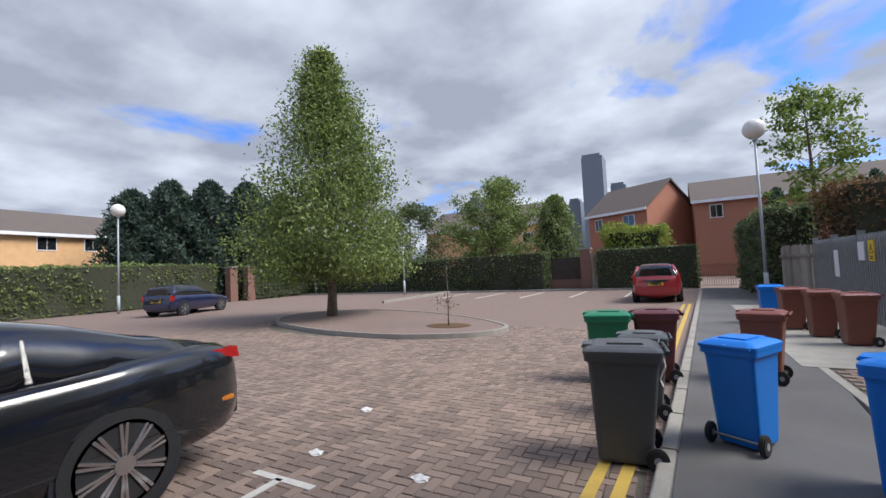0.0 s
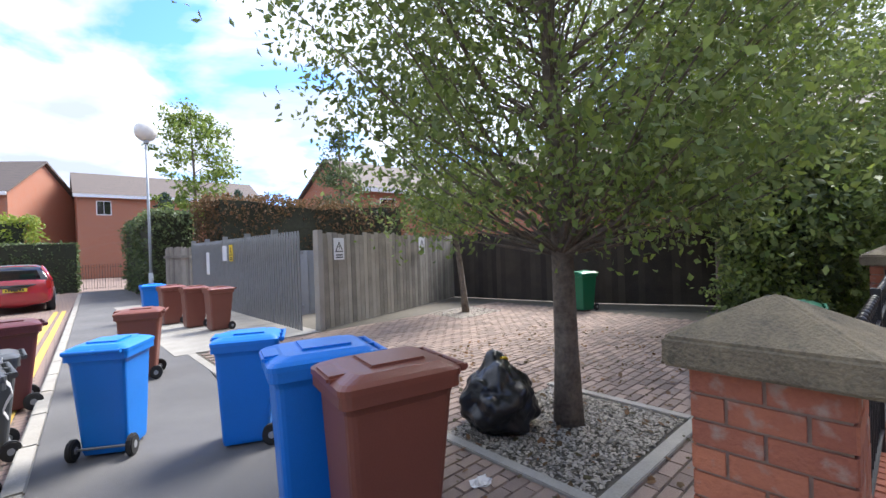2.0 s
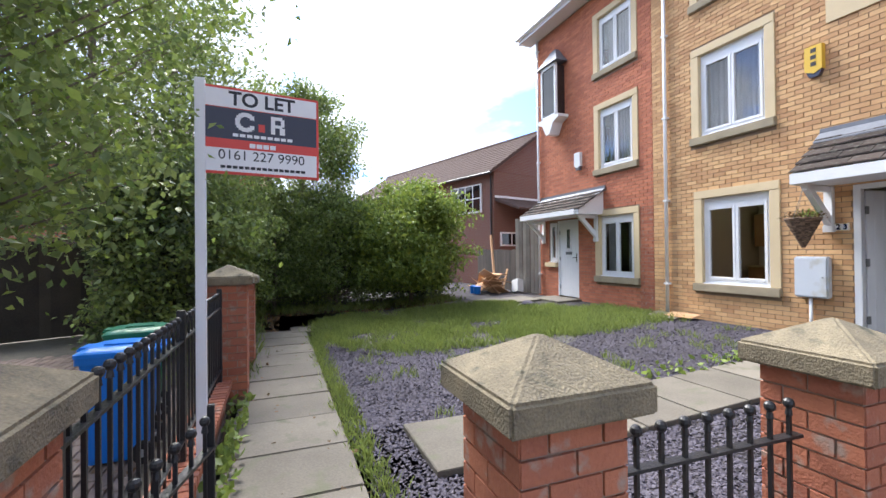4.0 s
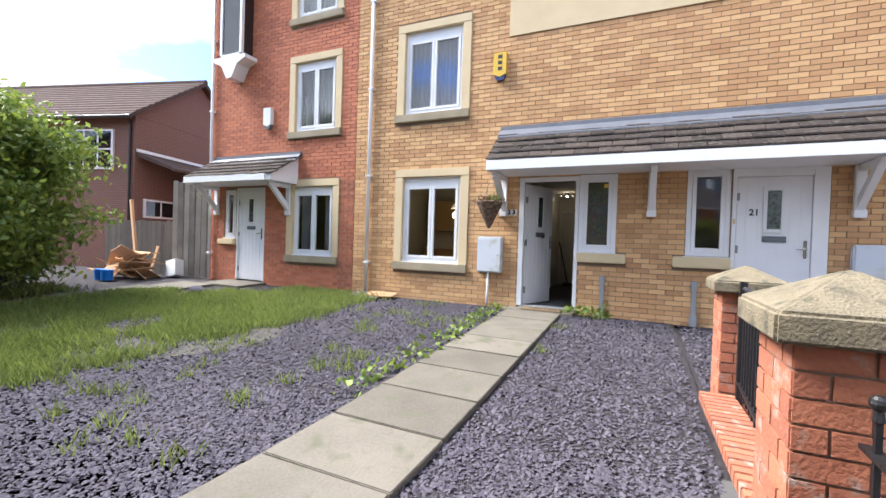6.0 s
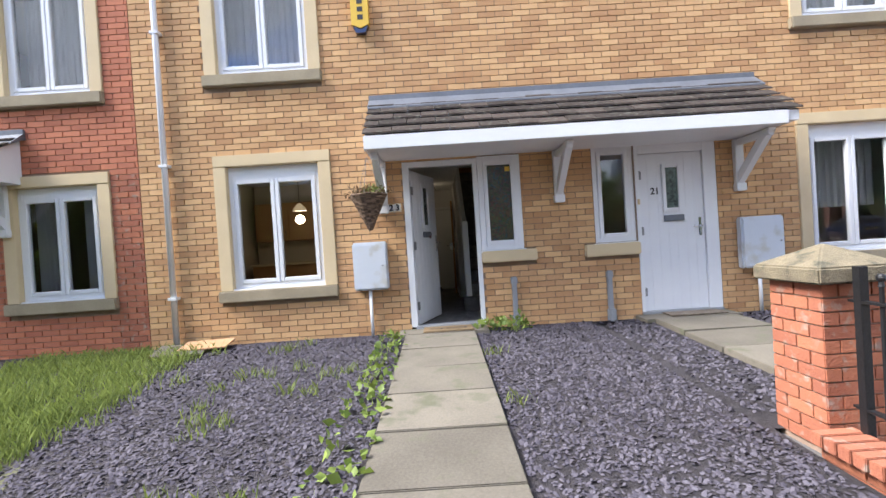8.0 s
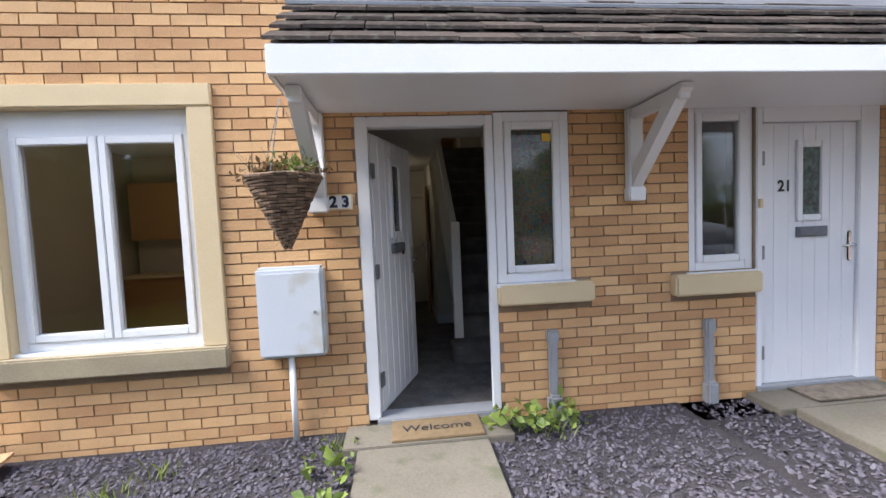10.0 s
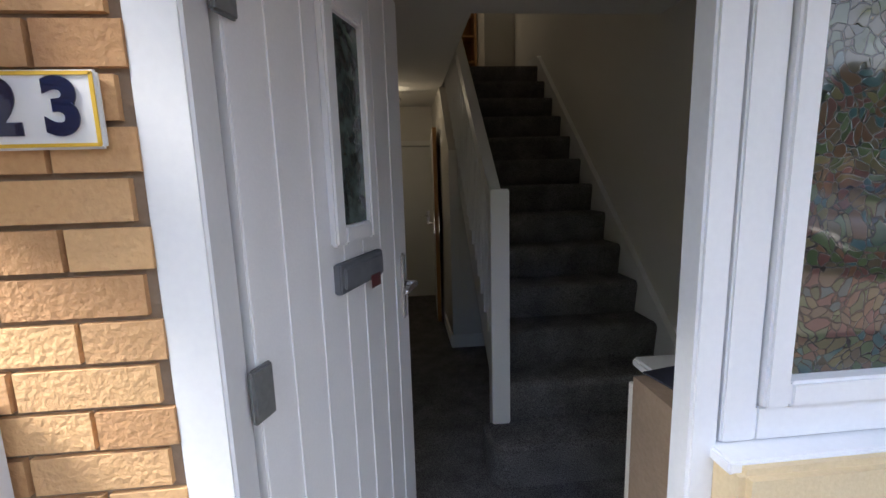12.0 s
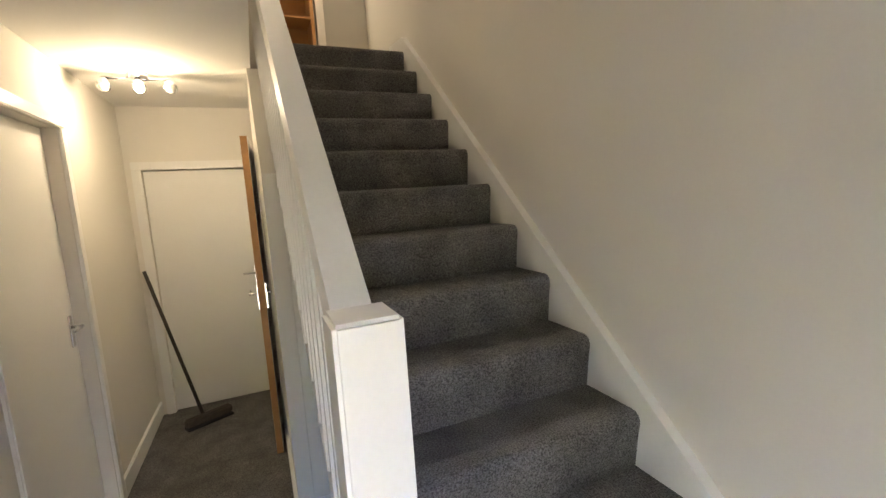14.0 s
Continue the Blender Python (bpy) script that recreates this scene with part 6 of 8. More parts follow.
board_fence(0.5, 0.9, -24.0, -26.0, PAVE, 1.6, M["timber_grey"], "short grey timber fence beside the steel palisade", 0.125)


# ---- street lamps ----
def street_lamp(x, y, h, label, z=PAVE, r=0.23):
    s_ = thing("street_lamp", label, "street lamp", at=pose(x, y, z))
    part("base", tube((0, 0, -0.1), (0, 0, 0.9), 0.075, seg=14), M["lamp_post"], s_, smooth=True)
    part("pole", tube((0, 0, 0.9), (0, 0, h - r - 0.05), 0.05, 0.038, seg=14), M["lamp_post"], s_, smooth=True)
    part("collar", tube((0, 0, h - r - 0.09), (0, 0, h - r + 0.02), 0.06, 0.11, seg=16), M["lamp_post"], s_, smooth=True)
    part("globe", ball((0, 0, h), r, seg=24), M["globe"], s_, "milky globe", smooth=True)


street_lamp(1.30, -26.4, 6.0, "tall grey street lamp with a milky globe", r=0.36)
street_lamp(31.4, -20.0, 5.7, "tall grey street lamp with a milky globe by the hedge", r=0.36)
street_lamp(20.8, -32.7, 3.2, "short grey post lamp before the hedge", r=0.12)


# ---- trees and hedges ----
def tree(name, label, x, y, z, height, trunk_r, crown_lo, spread, leaves, leaf_size, leaf_mat, seed, clumps=90, lean=(0, 0), shape="round", second=None):
    t_ = thing(name, label, "tree", at=pose(x, y, z))
    rng = np.random.default_rng(seed)
    tb = bmesh.new()
    rings = []
    hs = np.linspace(0, height * 0.93, 12)
    def axis(h):
        k = h / height
        return Vector((lean[0] * k + 0.10 * trunk_r * 5 * math.sin(k * 5 + seed), lean[1] * k + 0.08 * trunk_r * 5 * math.cos(k * 4 + seed), h))
    for h in hs:
        c = axis(h)
        r = trunk_r * (1.25 if h == 0 else 1) * max(0.08, (1 - h / height) ** 0.8)
        rings.append([(c.x + r * math.cos(a) * (1 + 0.08 * math.sin(3 * a + h)), c.y + r * math.sin(a), h - (0.1 if h == 0 else 0)) for a in np.linspace(0, 6.283, 10, endpoint=False)])
    loft(rings, tb)
    part("trunk", tb, M["bark"], t_, smooth=True)
    lb = bmesh.new()
    pts, cen = [], []
    for i in range(clumps):
        k = rng.uniform(0, 1) ** (0.9 if shape == "round" else 1.25)
        h = crown_lo + (height - crown_lo) * k
        if shape == "cone":
            rad = spread * (0.04 + 0.96 * (1 - k) ** 1.05) * min(1, 0.72 + k * 2.5)
        else:
            rad = spread * math.sqrt(max(0.05, 1 - (2 * k - 0.85) ** 2 / 1.4))
        a = rng.uniform(0, 6.283)
        d = rad * rng.uniform(0.25, 1.0) ** 0.6
        base = axis(max(crown_lo * 0.8, h - 0.7 * d))
        tip = Vector((base.x + d * math.cos(a), base.y + d * math.sin(a), h))
        mid = base.lerp(tip, 0.55) + Vector((0, 0, -0.06 * d))
        rr = max(0.006, trunk_r * 0.15 * (1 - 0.6 * k))
        tube(base, mid, rr, rr * 0.6, 5, lb); tube(mid, tip, rr * 0.6, rr * 0.2, 5, lb)
        cen.append((tip, d)); cen.append((mid.lerp(tip, 0.4), d * 0.8))
    tagged(part("branchwork", lb, M["bark"], t_), kind="stuff")
    per = max(4, leaves // len(cen))
    for tip, d in cen:
        s = max(0.12, min(0.42, 0.115 * spread * rng.uniform(0.6, 1.2))) * (1 if shape == 'round' else 0.45 + 0.6 * min(1, d))
        q = np.clip(rng.normal(size=(per, 3)), -1.9, 1.9) * np.array([s, s, s * 0.6])
        pts.append(q + np.array(tip))
    pts = np.concatenate(pts)
    v, f = leaf_cloud(pts, leaf_size, seed)
    cr = new("crown", leaf_mesh("crown", v, f, leaf_mat)); cr.parent = t_
    if second:
        v, f = leaf_cloud(pts[::2] + rng.normal(size=pts[::2].shape) * 0.1, leaf_size, seed + 5)
        c2 = new("crown_light", leaf_mesh("crown_light", v, f, second)); c2.parent = t_
    return t_


def hedge(name, label, x0, x1, y0, y1, z0, z1, n, size, leaf_mat, seed, bump=0.15, category="hedge", core=True):
    """A clipped or shaggy mass of leaves round a solid core, darkened for inner shade."""
    h_ = thing(name, label, category)
    rng = np.random.default_rng(seed)
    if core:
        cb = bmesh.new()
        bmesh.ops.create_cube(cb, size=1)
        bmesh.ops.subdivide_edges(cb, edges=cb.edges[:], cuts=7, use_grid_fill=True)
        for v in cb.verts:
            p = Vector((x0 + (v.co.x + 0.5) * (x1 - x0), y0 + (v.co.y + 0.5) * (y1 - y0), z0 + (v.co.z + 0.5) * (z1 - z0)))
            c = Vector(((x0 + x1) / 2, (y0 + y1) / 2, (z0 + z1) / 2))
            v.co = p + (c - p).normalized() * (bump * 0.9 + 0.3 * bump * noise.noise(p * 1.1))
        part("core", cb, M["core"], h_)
    u = rng.uniform(size=(n, 3))
    P = np.array([x0, y0, z0]) + u * np.array([x1 - x0, y1 - y0, z1 - z0])
    areas = np.array([(y1 - y0) * (z1 - z0)] * 2 + [(x1 - x0) * (z1 - z0)] * 2 + [(x1 - x0) * (y1 - y0)])
    face = rng.choice(5, n, p=areas / areas.sum())
    P[face == 0, 0] = x0; P[face == 1, 0] = x1; P[face == 2, 1] = y0; P[face == 3, 1] = y1; P[face == 4, 2] = z1
    wob = np.array([noise.noise(Vector(p * 0.9)) for p in P[:: max(1, n // 3000)]])
    wob = np.repeat(wob, max(1, n // 3000))[:n]
    if len(wob) < n:
        wob = np.pad(wob, (0, n - len(wob)))
    C = np.array([(x0 + x1) / 2, (y0 + y1) / 2, (z0 + z1) / 2])
    # in the wobble, each leaf keeps close to its own face
    nrm = np.zeros((n, 3)); nrm[face == 0, 0] = -1; nrm[face == 1, 0] = 1; nrm[face == 2, 1] = -1; nrm[face == 3, 1] = 1; nrm[face == 4, 2] = 1
    g = np.array([noise.noise(Vector((p[0] * 0.7, p[1] * 0.7, p[2] * 0.7))) + 0.5 * noise.noise(Vector((p[0] * 2.3, p[1] * 2.3, p[2] * 2.3))) for p in P])
    P = P + nrm * (bump * g)[:, None] - nrm * (rng.uniform(size=n) ** 2 * bump * 0.9)[:, None]
    v, f = leaf_cloud(P, size, seed)
    o = new("leaves", leaf_mesh("leaves", v, f, leaf_mat)); o.parent = h_
    return h_


tree("street_tree", "broad leafy street tree with grey bark in a gravel pit", 0.84, -9.85, PAVE, 6.9, 0.105, 1.7, 2.15, 50000, 0.058, M["leaf_b"], 11, 330, lean=(0.05, -0.1), second=M["leaf_a"])
tree("young_tree", "slender young tree tied to a stake before the dark fence", -2.85, -14.62, PAVE, 5.2, 0.075, 1.9, 1.35, 9000, 0.075, M["leaf_b"], 23, 80, lean=(0.5, -0.3), second=M["leaf_a"])
tree("court_tree", "leafy tree rising over the dark fence behind the court", -4.8, -10.2, PAVE, 7.2, 0.12, 2.0, 2.4, 20000, 0.08, M["leaf_b"], 31, 140, second=M["leaf_a"])
tree("island_tree", "tall pointed silver-green tree on the paved island", 15.3, -19.75, -0.2, 10.0, 0.17, 1.7, 3.8, 42000, 0.12, M["leaf_b"], 47, 420, shape="cone", second=M["leaf_a"])
tree("sapling", "sparse reddish sapling in a leaf-strewn bed", 9.45, -18.05, -0.2, 2.4, 0.02, 0.5, 0.5, 260, 0.07, M["leaf_brown"], 53, 16)
hedge("laurel_hedge", "dense dark hedge across the far side of the car park", 11.5, 32, -36.6, -35.2, -0.3, 2.15, 24000, 0.16, M["leaf_dark"], 62, 0.3)
hedge("laurel_hedge", "dense clipped hedge beyond the parked blue car", 34, 35.4, -27.5, -6, -0.3, 2.5, 16000, 0.17, M["leaf_b"], 63, 0.25)
hedge("laurel_hedge", "dense clipped hedge before the dark cypress screen", 32.6, 34.2, -36, -29, -0.3, 2.4, 8000, 0.17, M["leaf_dark"], 68, 0.25)
hedge("laurel_hedge", "clipped dark hedge beside the red car", 3.0, 8.3, -35.8, -34.9, -0.3, 2.1, 6000, 0.14, M["leaf_dark"], 64, 0.1)
hedge("golden_shrub", "golden green shrub behind the clipped hedge", 4.5, 8.2, -39, -37.5, 0, 3.6, 5000, 0.2, M["leaf_lime"], 65, 0.6, "shrub")
hedge("beech_hedge", "tall unclipped brown and green hedge behind the substation", -9, -0.2, -26.5, -24.5, -0.3, 3.4, 20000, 0.13, M["leaf_brown"], 66, 0.45)
hedge("beech_hedge", "tall dark hedge beside the street lamp", -0.2, 1.2, -35, -26.5, -0.3, 3.0, 8000, 0.16, M["leaf_dark"], 67, 0.35)


def conifer(name, label, x, y, h, r, n, leaf_mat, seed, size=0.3):
    c = thing(name, label, "conifer", at=pose(x, y, -0.3))
    part("trunk", tube((0, 0, -0.2), (0, 0, h * 0.9), r * 0.10, 0.02), M["bark"], c)
    rng = np.random.default_rng(seed)
    k = rng.uniform(size=n) ** 0.8
    a = rng.uniform(0, 6.283, n)
    lobes = 1 + 0.22 * np.sin(a * 5 + k * 17) + 0.15 * np.sin(a * 9 - k * 31)
    prof = np.sqrt(np.clip(1 - k ** 1.8, 0.0, 1)) * np.clip(0.7 + 2 * k, 0, 1)
    rad = r * prof * lobes * rng.uniform(0.6, 1.0, n)
    P = np.stack([rad * np.cos(a), rad * np.sin(a), k * h], 1)
    v, f = leaf_cloud(P, size, seed, 0.4, -0.6)
    o = new("crown", leaf_mesh("crown", v, f, leaf_mat)); o.parent = c
    # solid inner cone, near black to stand for shade between the sprays
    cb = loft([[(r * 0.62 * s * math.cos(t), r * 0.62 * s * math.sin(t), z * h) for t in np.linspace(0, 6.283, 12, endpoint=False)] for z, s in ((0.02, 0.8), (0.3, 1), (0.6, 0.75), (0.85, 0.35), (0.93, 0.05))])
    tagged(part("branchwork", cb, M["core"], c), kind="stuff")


for i, (x, y, h, r) in enumerate(((42.3, -25.8, 9.0, 2.5), (41.2, -28.2, 10.0, 2.7), (39.8, -30.8, 10.2, 2.7), (38.0, -33.2, 10.2, 2.7), (36.2, -35.4, 9.2, 2.6))):
    conifer("cypress", "dense dark blue-green cypress in a tall screen", x, y, h, r, 9000, M["leaf_blue"], 80 + i, 0.42)
conifer("silver_conifer", "bushy pale green conifer beside the brick pillar", 11.6, -39.0, 6.6, 1.9, 7000, M["leaf_b"], 91, 0.24)
conifer("small_conifer", "dark pointed conifer before the houses", -8.0, -47, 7.0, 1.0, 2500, M["leaf_blue"], 93, 0.24)
conifer("small_conifer", "dark pointed conifer before the houses", -2.8, -48, 6.6, 1.1, 2500, M["leaf_blue"], 94, 0.24)
tree("garden_tree", "spreading green tree behind the far hedge", 17.2, -40.5, -0.3, 8.6, 0.2, 2.0, 4.0, 14000, 0.2, M["leaf_b"], 101, 110, second=M["leaf_a"])
tree("garden_tree", "tall thin-leaved tree behind the street lamp", -1.6, -33, -0.3, 9.3, 0.14, 3.0, 2.2, 4500, 0.22, M["leaf_a"], 103, 60)
tree("garden_tree", "airy tree rising behind the substation", -8.5, -30, -0.3, 9.0, 0.15, 2.4, 2.6, 3800, 0.2, M["leaf_dark"], 105, 60, shape="cone")
tree("garden_tree", "spreading green tree behind the car park hedge", 27, -43, -0.3, 8.0, 0.2, 2.0, 4.4, 8000, 0.28, M["leaf_dark"], 107, 80)
tree("garden_tree", "loose green tree at the car park's far corner", 44, -12, -0.3, 8.0, 0.2, 2.0, 4.0, 5000, 0.3, M["leaf_b"], 109, 60)

# shrubs along the shared path
hedge("garden_shrub", "dark overgrown shrub bank behind the shared path", -10.6, -9.0, -9.0, -2.6, -0.3, 2.6, 30000, 0.10, M["leaf_dark"], 111, 0.7, "shrub")
hedge("garden_shrub", "tall dark shrub leaning over the railings", -8.6, -3.6, -10.0, -8.7, -0.3, 2.7, 26000, 0.10, M["leaf_dark"], 112, 0.6, "shrub")
for k, (x, y, h, r) in enumerate(((-8.6, -7.6, 3.1, 1.5), (-8.9, -6.0, 3.3, 1.6), (-6.3, -8.9, 3.2, 1.4), (-4.4, -9.0, 3.0, 1.3))):
    tree("garden_bush", "dense many-stemmed green bush behind the shared path", x, y, garden_z(y), h, 0.05, 0.25, r, 13000, 0.09, M["leaf_b"], 130 + k, 130, second=M["leaf_a"])
tree("elder_bush", "bright green multi-stemmed bush beside the lawn", -8.2, -4.0, garden_z(-4.0), 3.35, 0.06, 0.55, 1.9, 20000, 0.11, M["leaf_a"], 113, 150, second=M["leaf_lime"])
tree("garden_tree", "tall leafy tree rising behind the shrub bank", -9.8, -6.8, -0.3, 6.4, 0.12, 2.4, 2.0, 15000, 0.10, M["leaf_b"], 115, 120, second=M["leaf_a"])
tree("garden_tree", "leafy tree overhanging the dark fence", -7.4, -9.6, -0.3, 6.2, 0.12, 2.0, 2.4, 16000, 0.10, M["leaf_b"], 117, 120)
tree("overhanging_tree", "leafy branch hanging over the neighbour's front garden", 7.4, -3.4, -0.2, 6.0, 0.10, 2.6, 1.9, 7000, 0.07, M["leaf_a"], 119, 90)


# ---- far buildings ----
def far_house(name, label, x0, x1, y0, y1, eave, ridge, wall, gable="x", wins=(), z=-0.3):
    """A house: walls, gable roof, windows on the side that faces the car park (+y) and a gable end."""
    h = thing(name, label, "house")
    part("wall", box(x0, x1, y0, y1, z, eave), wall, h)
    ym, xm = (y0 + y1) / 2, (x0 + x1) / 2
    if gable == "x":
        part("gable", prism([(y0, eave), (y1, eave), (ym, ridge - 0.12)], x0 + 0.01, x1 - 0.01, "x"), wall, h)
        part("roof", prism([(y0 - 0.4, eave - 0.15), (ym, ridge), (y1 + 0.4, eave - 0.15), (y1 + 0.4, eave + 0.0), (ym, ridge + 0.18), (y0 - 0.4, eave + 0.0)], x0 - 0.25, x1 + 0.25, "x"), M["tile_far"], h)
        part("fascia", box(x0 - 0.25, x1 + 0.25, y1 + 0.38, y1 + 0.45, eave - 0.28, eave - 0.02), M["upvc"], h)
    else:
        part("gable", prism([(x0, eave), (x1, eave), (xm, ridge - 0.12)], y0 + 0.01, y1 - 0.01), wall, h)
        part("roof", prism([(x0 - 0.4, eave - 0.15), (xm, ridge), (x1 + 0.4, eave - 0.15), (x1 + 0.4, eave), (xm, ridge + 0.18), (x0 - 0.4, eave)], y0 - 0.25, y1 + 0.25), M["tile_far"], h)
    for (a, b, c, d) in wins:
        w = part("window", box(a, b, y1 - 0.05, y1 + 0.05, c, d, 0.0), M["upvc"], h)
        n = 2 if b - a > 0.9 else 1
        for k in range(n):
            s = (b - a - 0.08) / n
            part("pane", box(a + 0.06 + k * s, a + 0.02 + (k + 1) * s, y1 + 0.05, y1 + 0.06, c + 0.07, d - 0.07), M["car_glass"], w)
    return h


h1 = far_house("brick_house", "red brick house with a grey tiled roof and white windows", 0, 7.4, -7.0, 0, 6.5, 9.3, M["brick_red_far"], "x", [(1.4, 2.8, 4.7, 6.0), (5.5, 6.5, 4.7, 6.0), (5.6, 6.4, 1.2, 2.4)])
h1.matrix_world = pose(6.3, -52.9, 0, 0, 0, -35)
far_house("brick_house", "red brick house with a grey roof partly behind a hedge", -12, 2.4, -60.5, -53.0, 6.6, 8.7, M["brick_red_far"], "x", [(0.2, 1.2, 4.9, 6.1), (-8.0, -6.6, 4.9, 6.1)])
far_house("brick_house", "buff brick terrace with a grey tiled roof behind trees", 17, 34, -68, -58, 6.6, 9.4, M["brick_buff"], "x", [(19, 20.4, 4.2, 5.4), (22.3, 23.7, 4.2, 5.4)])
h2 = far_house("brick_house", "buff brick house with a brown tiled roof beyond the hedge", -11, 9, -8, 0, 5.7, 7.7, M["brick_buff"], "x", [(5.6, 6.9, 4.3, 5.4), (2.4, 3.7, 4.3, 5.4), (-3, -1.7, 4.3, 5.4)])
h2.matrix_world = pose(48.5, -28.5, 0, 0, 0, 96)
far_house("brick_house", "red brick house glimpsed over the dark fence", -24, -13, -26, -8, 4.6, 7.0, M["brick_red_far"], "y", [])
far_house("brick_house", "red brick house glimpsed over the brown hedge", -22, -10.5, -40, -31, 5.2, 7.6, M["brick_red_far"], "x", [(-17, -15.6, 3.4, 4.6), (-13, -11.8, 3.4, 4.6)])
# side-gabled house past the lawn
side = thing("brick_house", "dark red brick house with a brown tiled roof beyond the lawn", "house", at=pose(-13.57, 1.4, 0, 0, 0, 15))
part("wall", box(-15, 0, 0.25, 6.2, -0.3, 4.95), M["brick_dark"], side)
part("gable", prism([(0.25, 4.96), (6.2, 4.96), (3.22, 6.95)], -14.9, -0.01, "x"), M["brick_dark"], side)
part("roof", prism([(-0.1, 4.82), (3.22, 7.0), (6.55, 4.82), (6.55, 4.95), (3.22, 7.16), (-0.1, 4.95)], -15.2, 0.22, "x"), M["tile_brown"], side)
for r_ in range(13):
    k = (r_ + 0.5) / 13
    part("tile_course", prism([(-0.1 + 3.32 * k, 4.952 + 2.21 * k), (-0.1 + 3.32 * k + 0.02, 5.005 + 2.21 * k), (-0.1 + 3.32 * (k + 0.05), 4.96 + 2.21 * (k + 0.05))], -15.19, 0.21, "x"), M["tile_brown"], side)
part("ridge_tiles", tube((-15.2, 3.22, 7.16), (0.22, 3.22, 7.16), 0.1), M["tile_brown"], side)
part("gutter", tube((-15.2, -0.12, 4.84), (0.2, -0.12, 4.84), 0.06), M["black_iron"], side)
part("downpipe", tube((-0.15, 0.2, 4.8), (-0.15, 0.2, 0.0), 0.04), M["black_iron"], side)
wv = part("window", box(-3.1, -0.8, 0.18, 0.26, 3.15, 4.5), M["upvc"], side)
for k in range(4):
    for j in range(2):
        part("pane", box(-3.04 + k * 0.56, -2.56 + k * 0.56, 0.17, 0.185, 3.22 + j * 0.64, 3.80 + j * 0.64), M["car_glass"], wv)
wv = part("window", box(-0.01, 0.07, 0.6, 2.0, 1.55, 2.2), M["upvc"], side)
part("pane", box(0.065, 0.08, 0.67, 1.25, 1.62, 2.13), M["car_glass"], wv)
part("pane", box(0.065, 0.08, 1.33, 1.93, 1.62, 2.13), M["car_glass"], wv)
part("lean_to_roof", prism([(0.005, 3.75), (1.5, 3.2), (1.5, 3.1), (0.005, 3.62)], 0.3, 5.6), M["tile_brown"], side)
part("lean_to_flashing", box(0.004, 0.05, 0.3, 5.6, 3.76, 3.86), M["upvc"], side)
part("lean_to_wall", box(0.005, 1.3, 2.3, 5.5, -0.3, 3.1), M["brick_dark"], side)
# towers on the skyline
for name, x0, x1, h, d in (("tower_block", 44.5, 58.0, 74, 0), ("tower_block", 33, 43, 56, 22), ("tower_block", 64, 72, 48, 20)):
    t_ = thing(name, "tall grey-blue glass tower on the skyline", "tower")
    part("shaft", box(x0, x1, -325 - d, -308 - d, -1, h), M["tower"], t_)
    part("crown", box(x0 + 1.5, x1 - 0.3, -323 - d, -309 - d, h, h + 2.0), M["tower"], t_)
tw = thing("tower_block", "round dark drum-topped block on the skyline", "tower")
part("shaft", tube((120, -268, -1), (120, -268, 46), 6.5, seg=20), M["tower"], tw)
part("crown", tube((120, -268, 46), (120, -268, 49), 4.2, seg=20), M["tower"], tw)

# brick piers and gates in the far hedge
for x, y in ((9.0, -35.6), (33.3, -28.2), (32.8, -29.3)):
    p_ = thing("brick_pier", "red brick gate pier in the far hedge", "pillar")
    part("shaft", box(x - 0.3, x + 0.3, y - 0.3, y + 0.3, -0.3, 2.2), M["brick_dark"], p_)
    part("cap", box(x - 0.36, x + 0.36, y - 0.36, y + 0.36, 2.2, 2.3, 0.02), M["kerb"], p_)
fg = thing("timber_gate", "weathered timber gate over a low brick wall", "gate")
part("leaf", box(9.35, 11.3, -36.0, -35.95, 0.35, 1.75), M["timber_dark"], fg)
part("plinth", box(9.3, 11.4, -36.1, -35.9, -0.3, 0.35), M["brick_dark"], fg)
board_fence(8.7, 8.0, -35.4, -35.4, -0.3, 2.0, M["timber_grey"], "narrow grey timber panel beside the brick pier", 0.125)
railing((2.9, -35.2), (1.3, -35.2), -0.25, 1.0, "black iron gate at the end of the pavement")


# ---- cars ----
def wheel(parent, x, y, r, rim_mat, side, spokes=10):
    """A wheel whose axle lies along x; side is the outward direction."""
    w = part("wheel", (lambda b: b)(tube((x - 0.11, y, r), (x + 0.11, y, r), r, seg=36)), M["rubber"], parent)
    bm_ = bmesh.new()
    xo = x + side * 0.113
    ri = r * 0.80
    ring = bmesh.new()
    prev = None
    n = 36
    for i in range(n):
        a, b = i / n * 6.2832, (i + 1) / n * 6.2832
        p = [(xo, y + ri * math.cos(a), r + ri * math.sin(a)), (xo, y + ri * math.cos(b), r + ri * math.sin(b)), (xo, y + ri * 0.92 * math.cos(b), r + ri * 0.92 * math.sin(b)), (xo, y + ri * 0.92 * math.cos(a), r + ri * 0.92 * math.sin(a))]
        ring.faces.new([ring.verts.new(v) for v in p])
    bmesh.ops.solidify(ring, geom=ring.faces[:], thickness=0.02)
    part("rim", ring, rim_mat, w)
    part("brake_disc", tube((xo - side * 0.02, y, r), (xo - side * 0.004, y, r), ri * 0.93, seg=28), M["ink"], w)
    for i in range(spokes):
        for o in (-0.07, 0.07):
            a = i / spokes * 6.2832 + o
            sb = box(-0.012, 0.012, -0.011, 0.011, 0.05, ri * 0.95, 0.003)
            part("spoke", sb, rim_mat, w, m=Matrix.Translation((xo, y, r)) @ Matrix.Rotation(a, 4, 'X'))
    part("hub", tube((xo - 0.01, y, r), (xo + side * 0.022, y, r), 0.065, seg=16), M["chrome"], w)
    return w


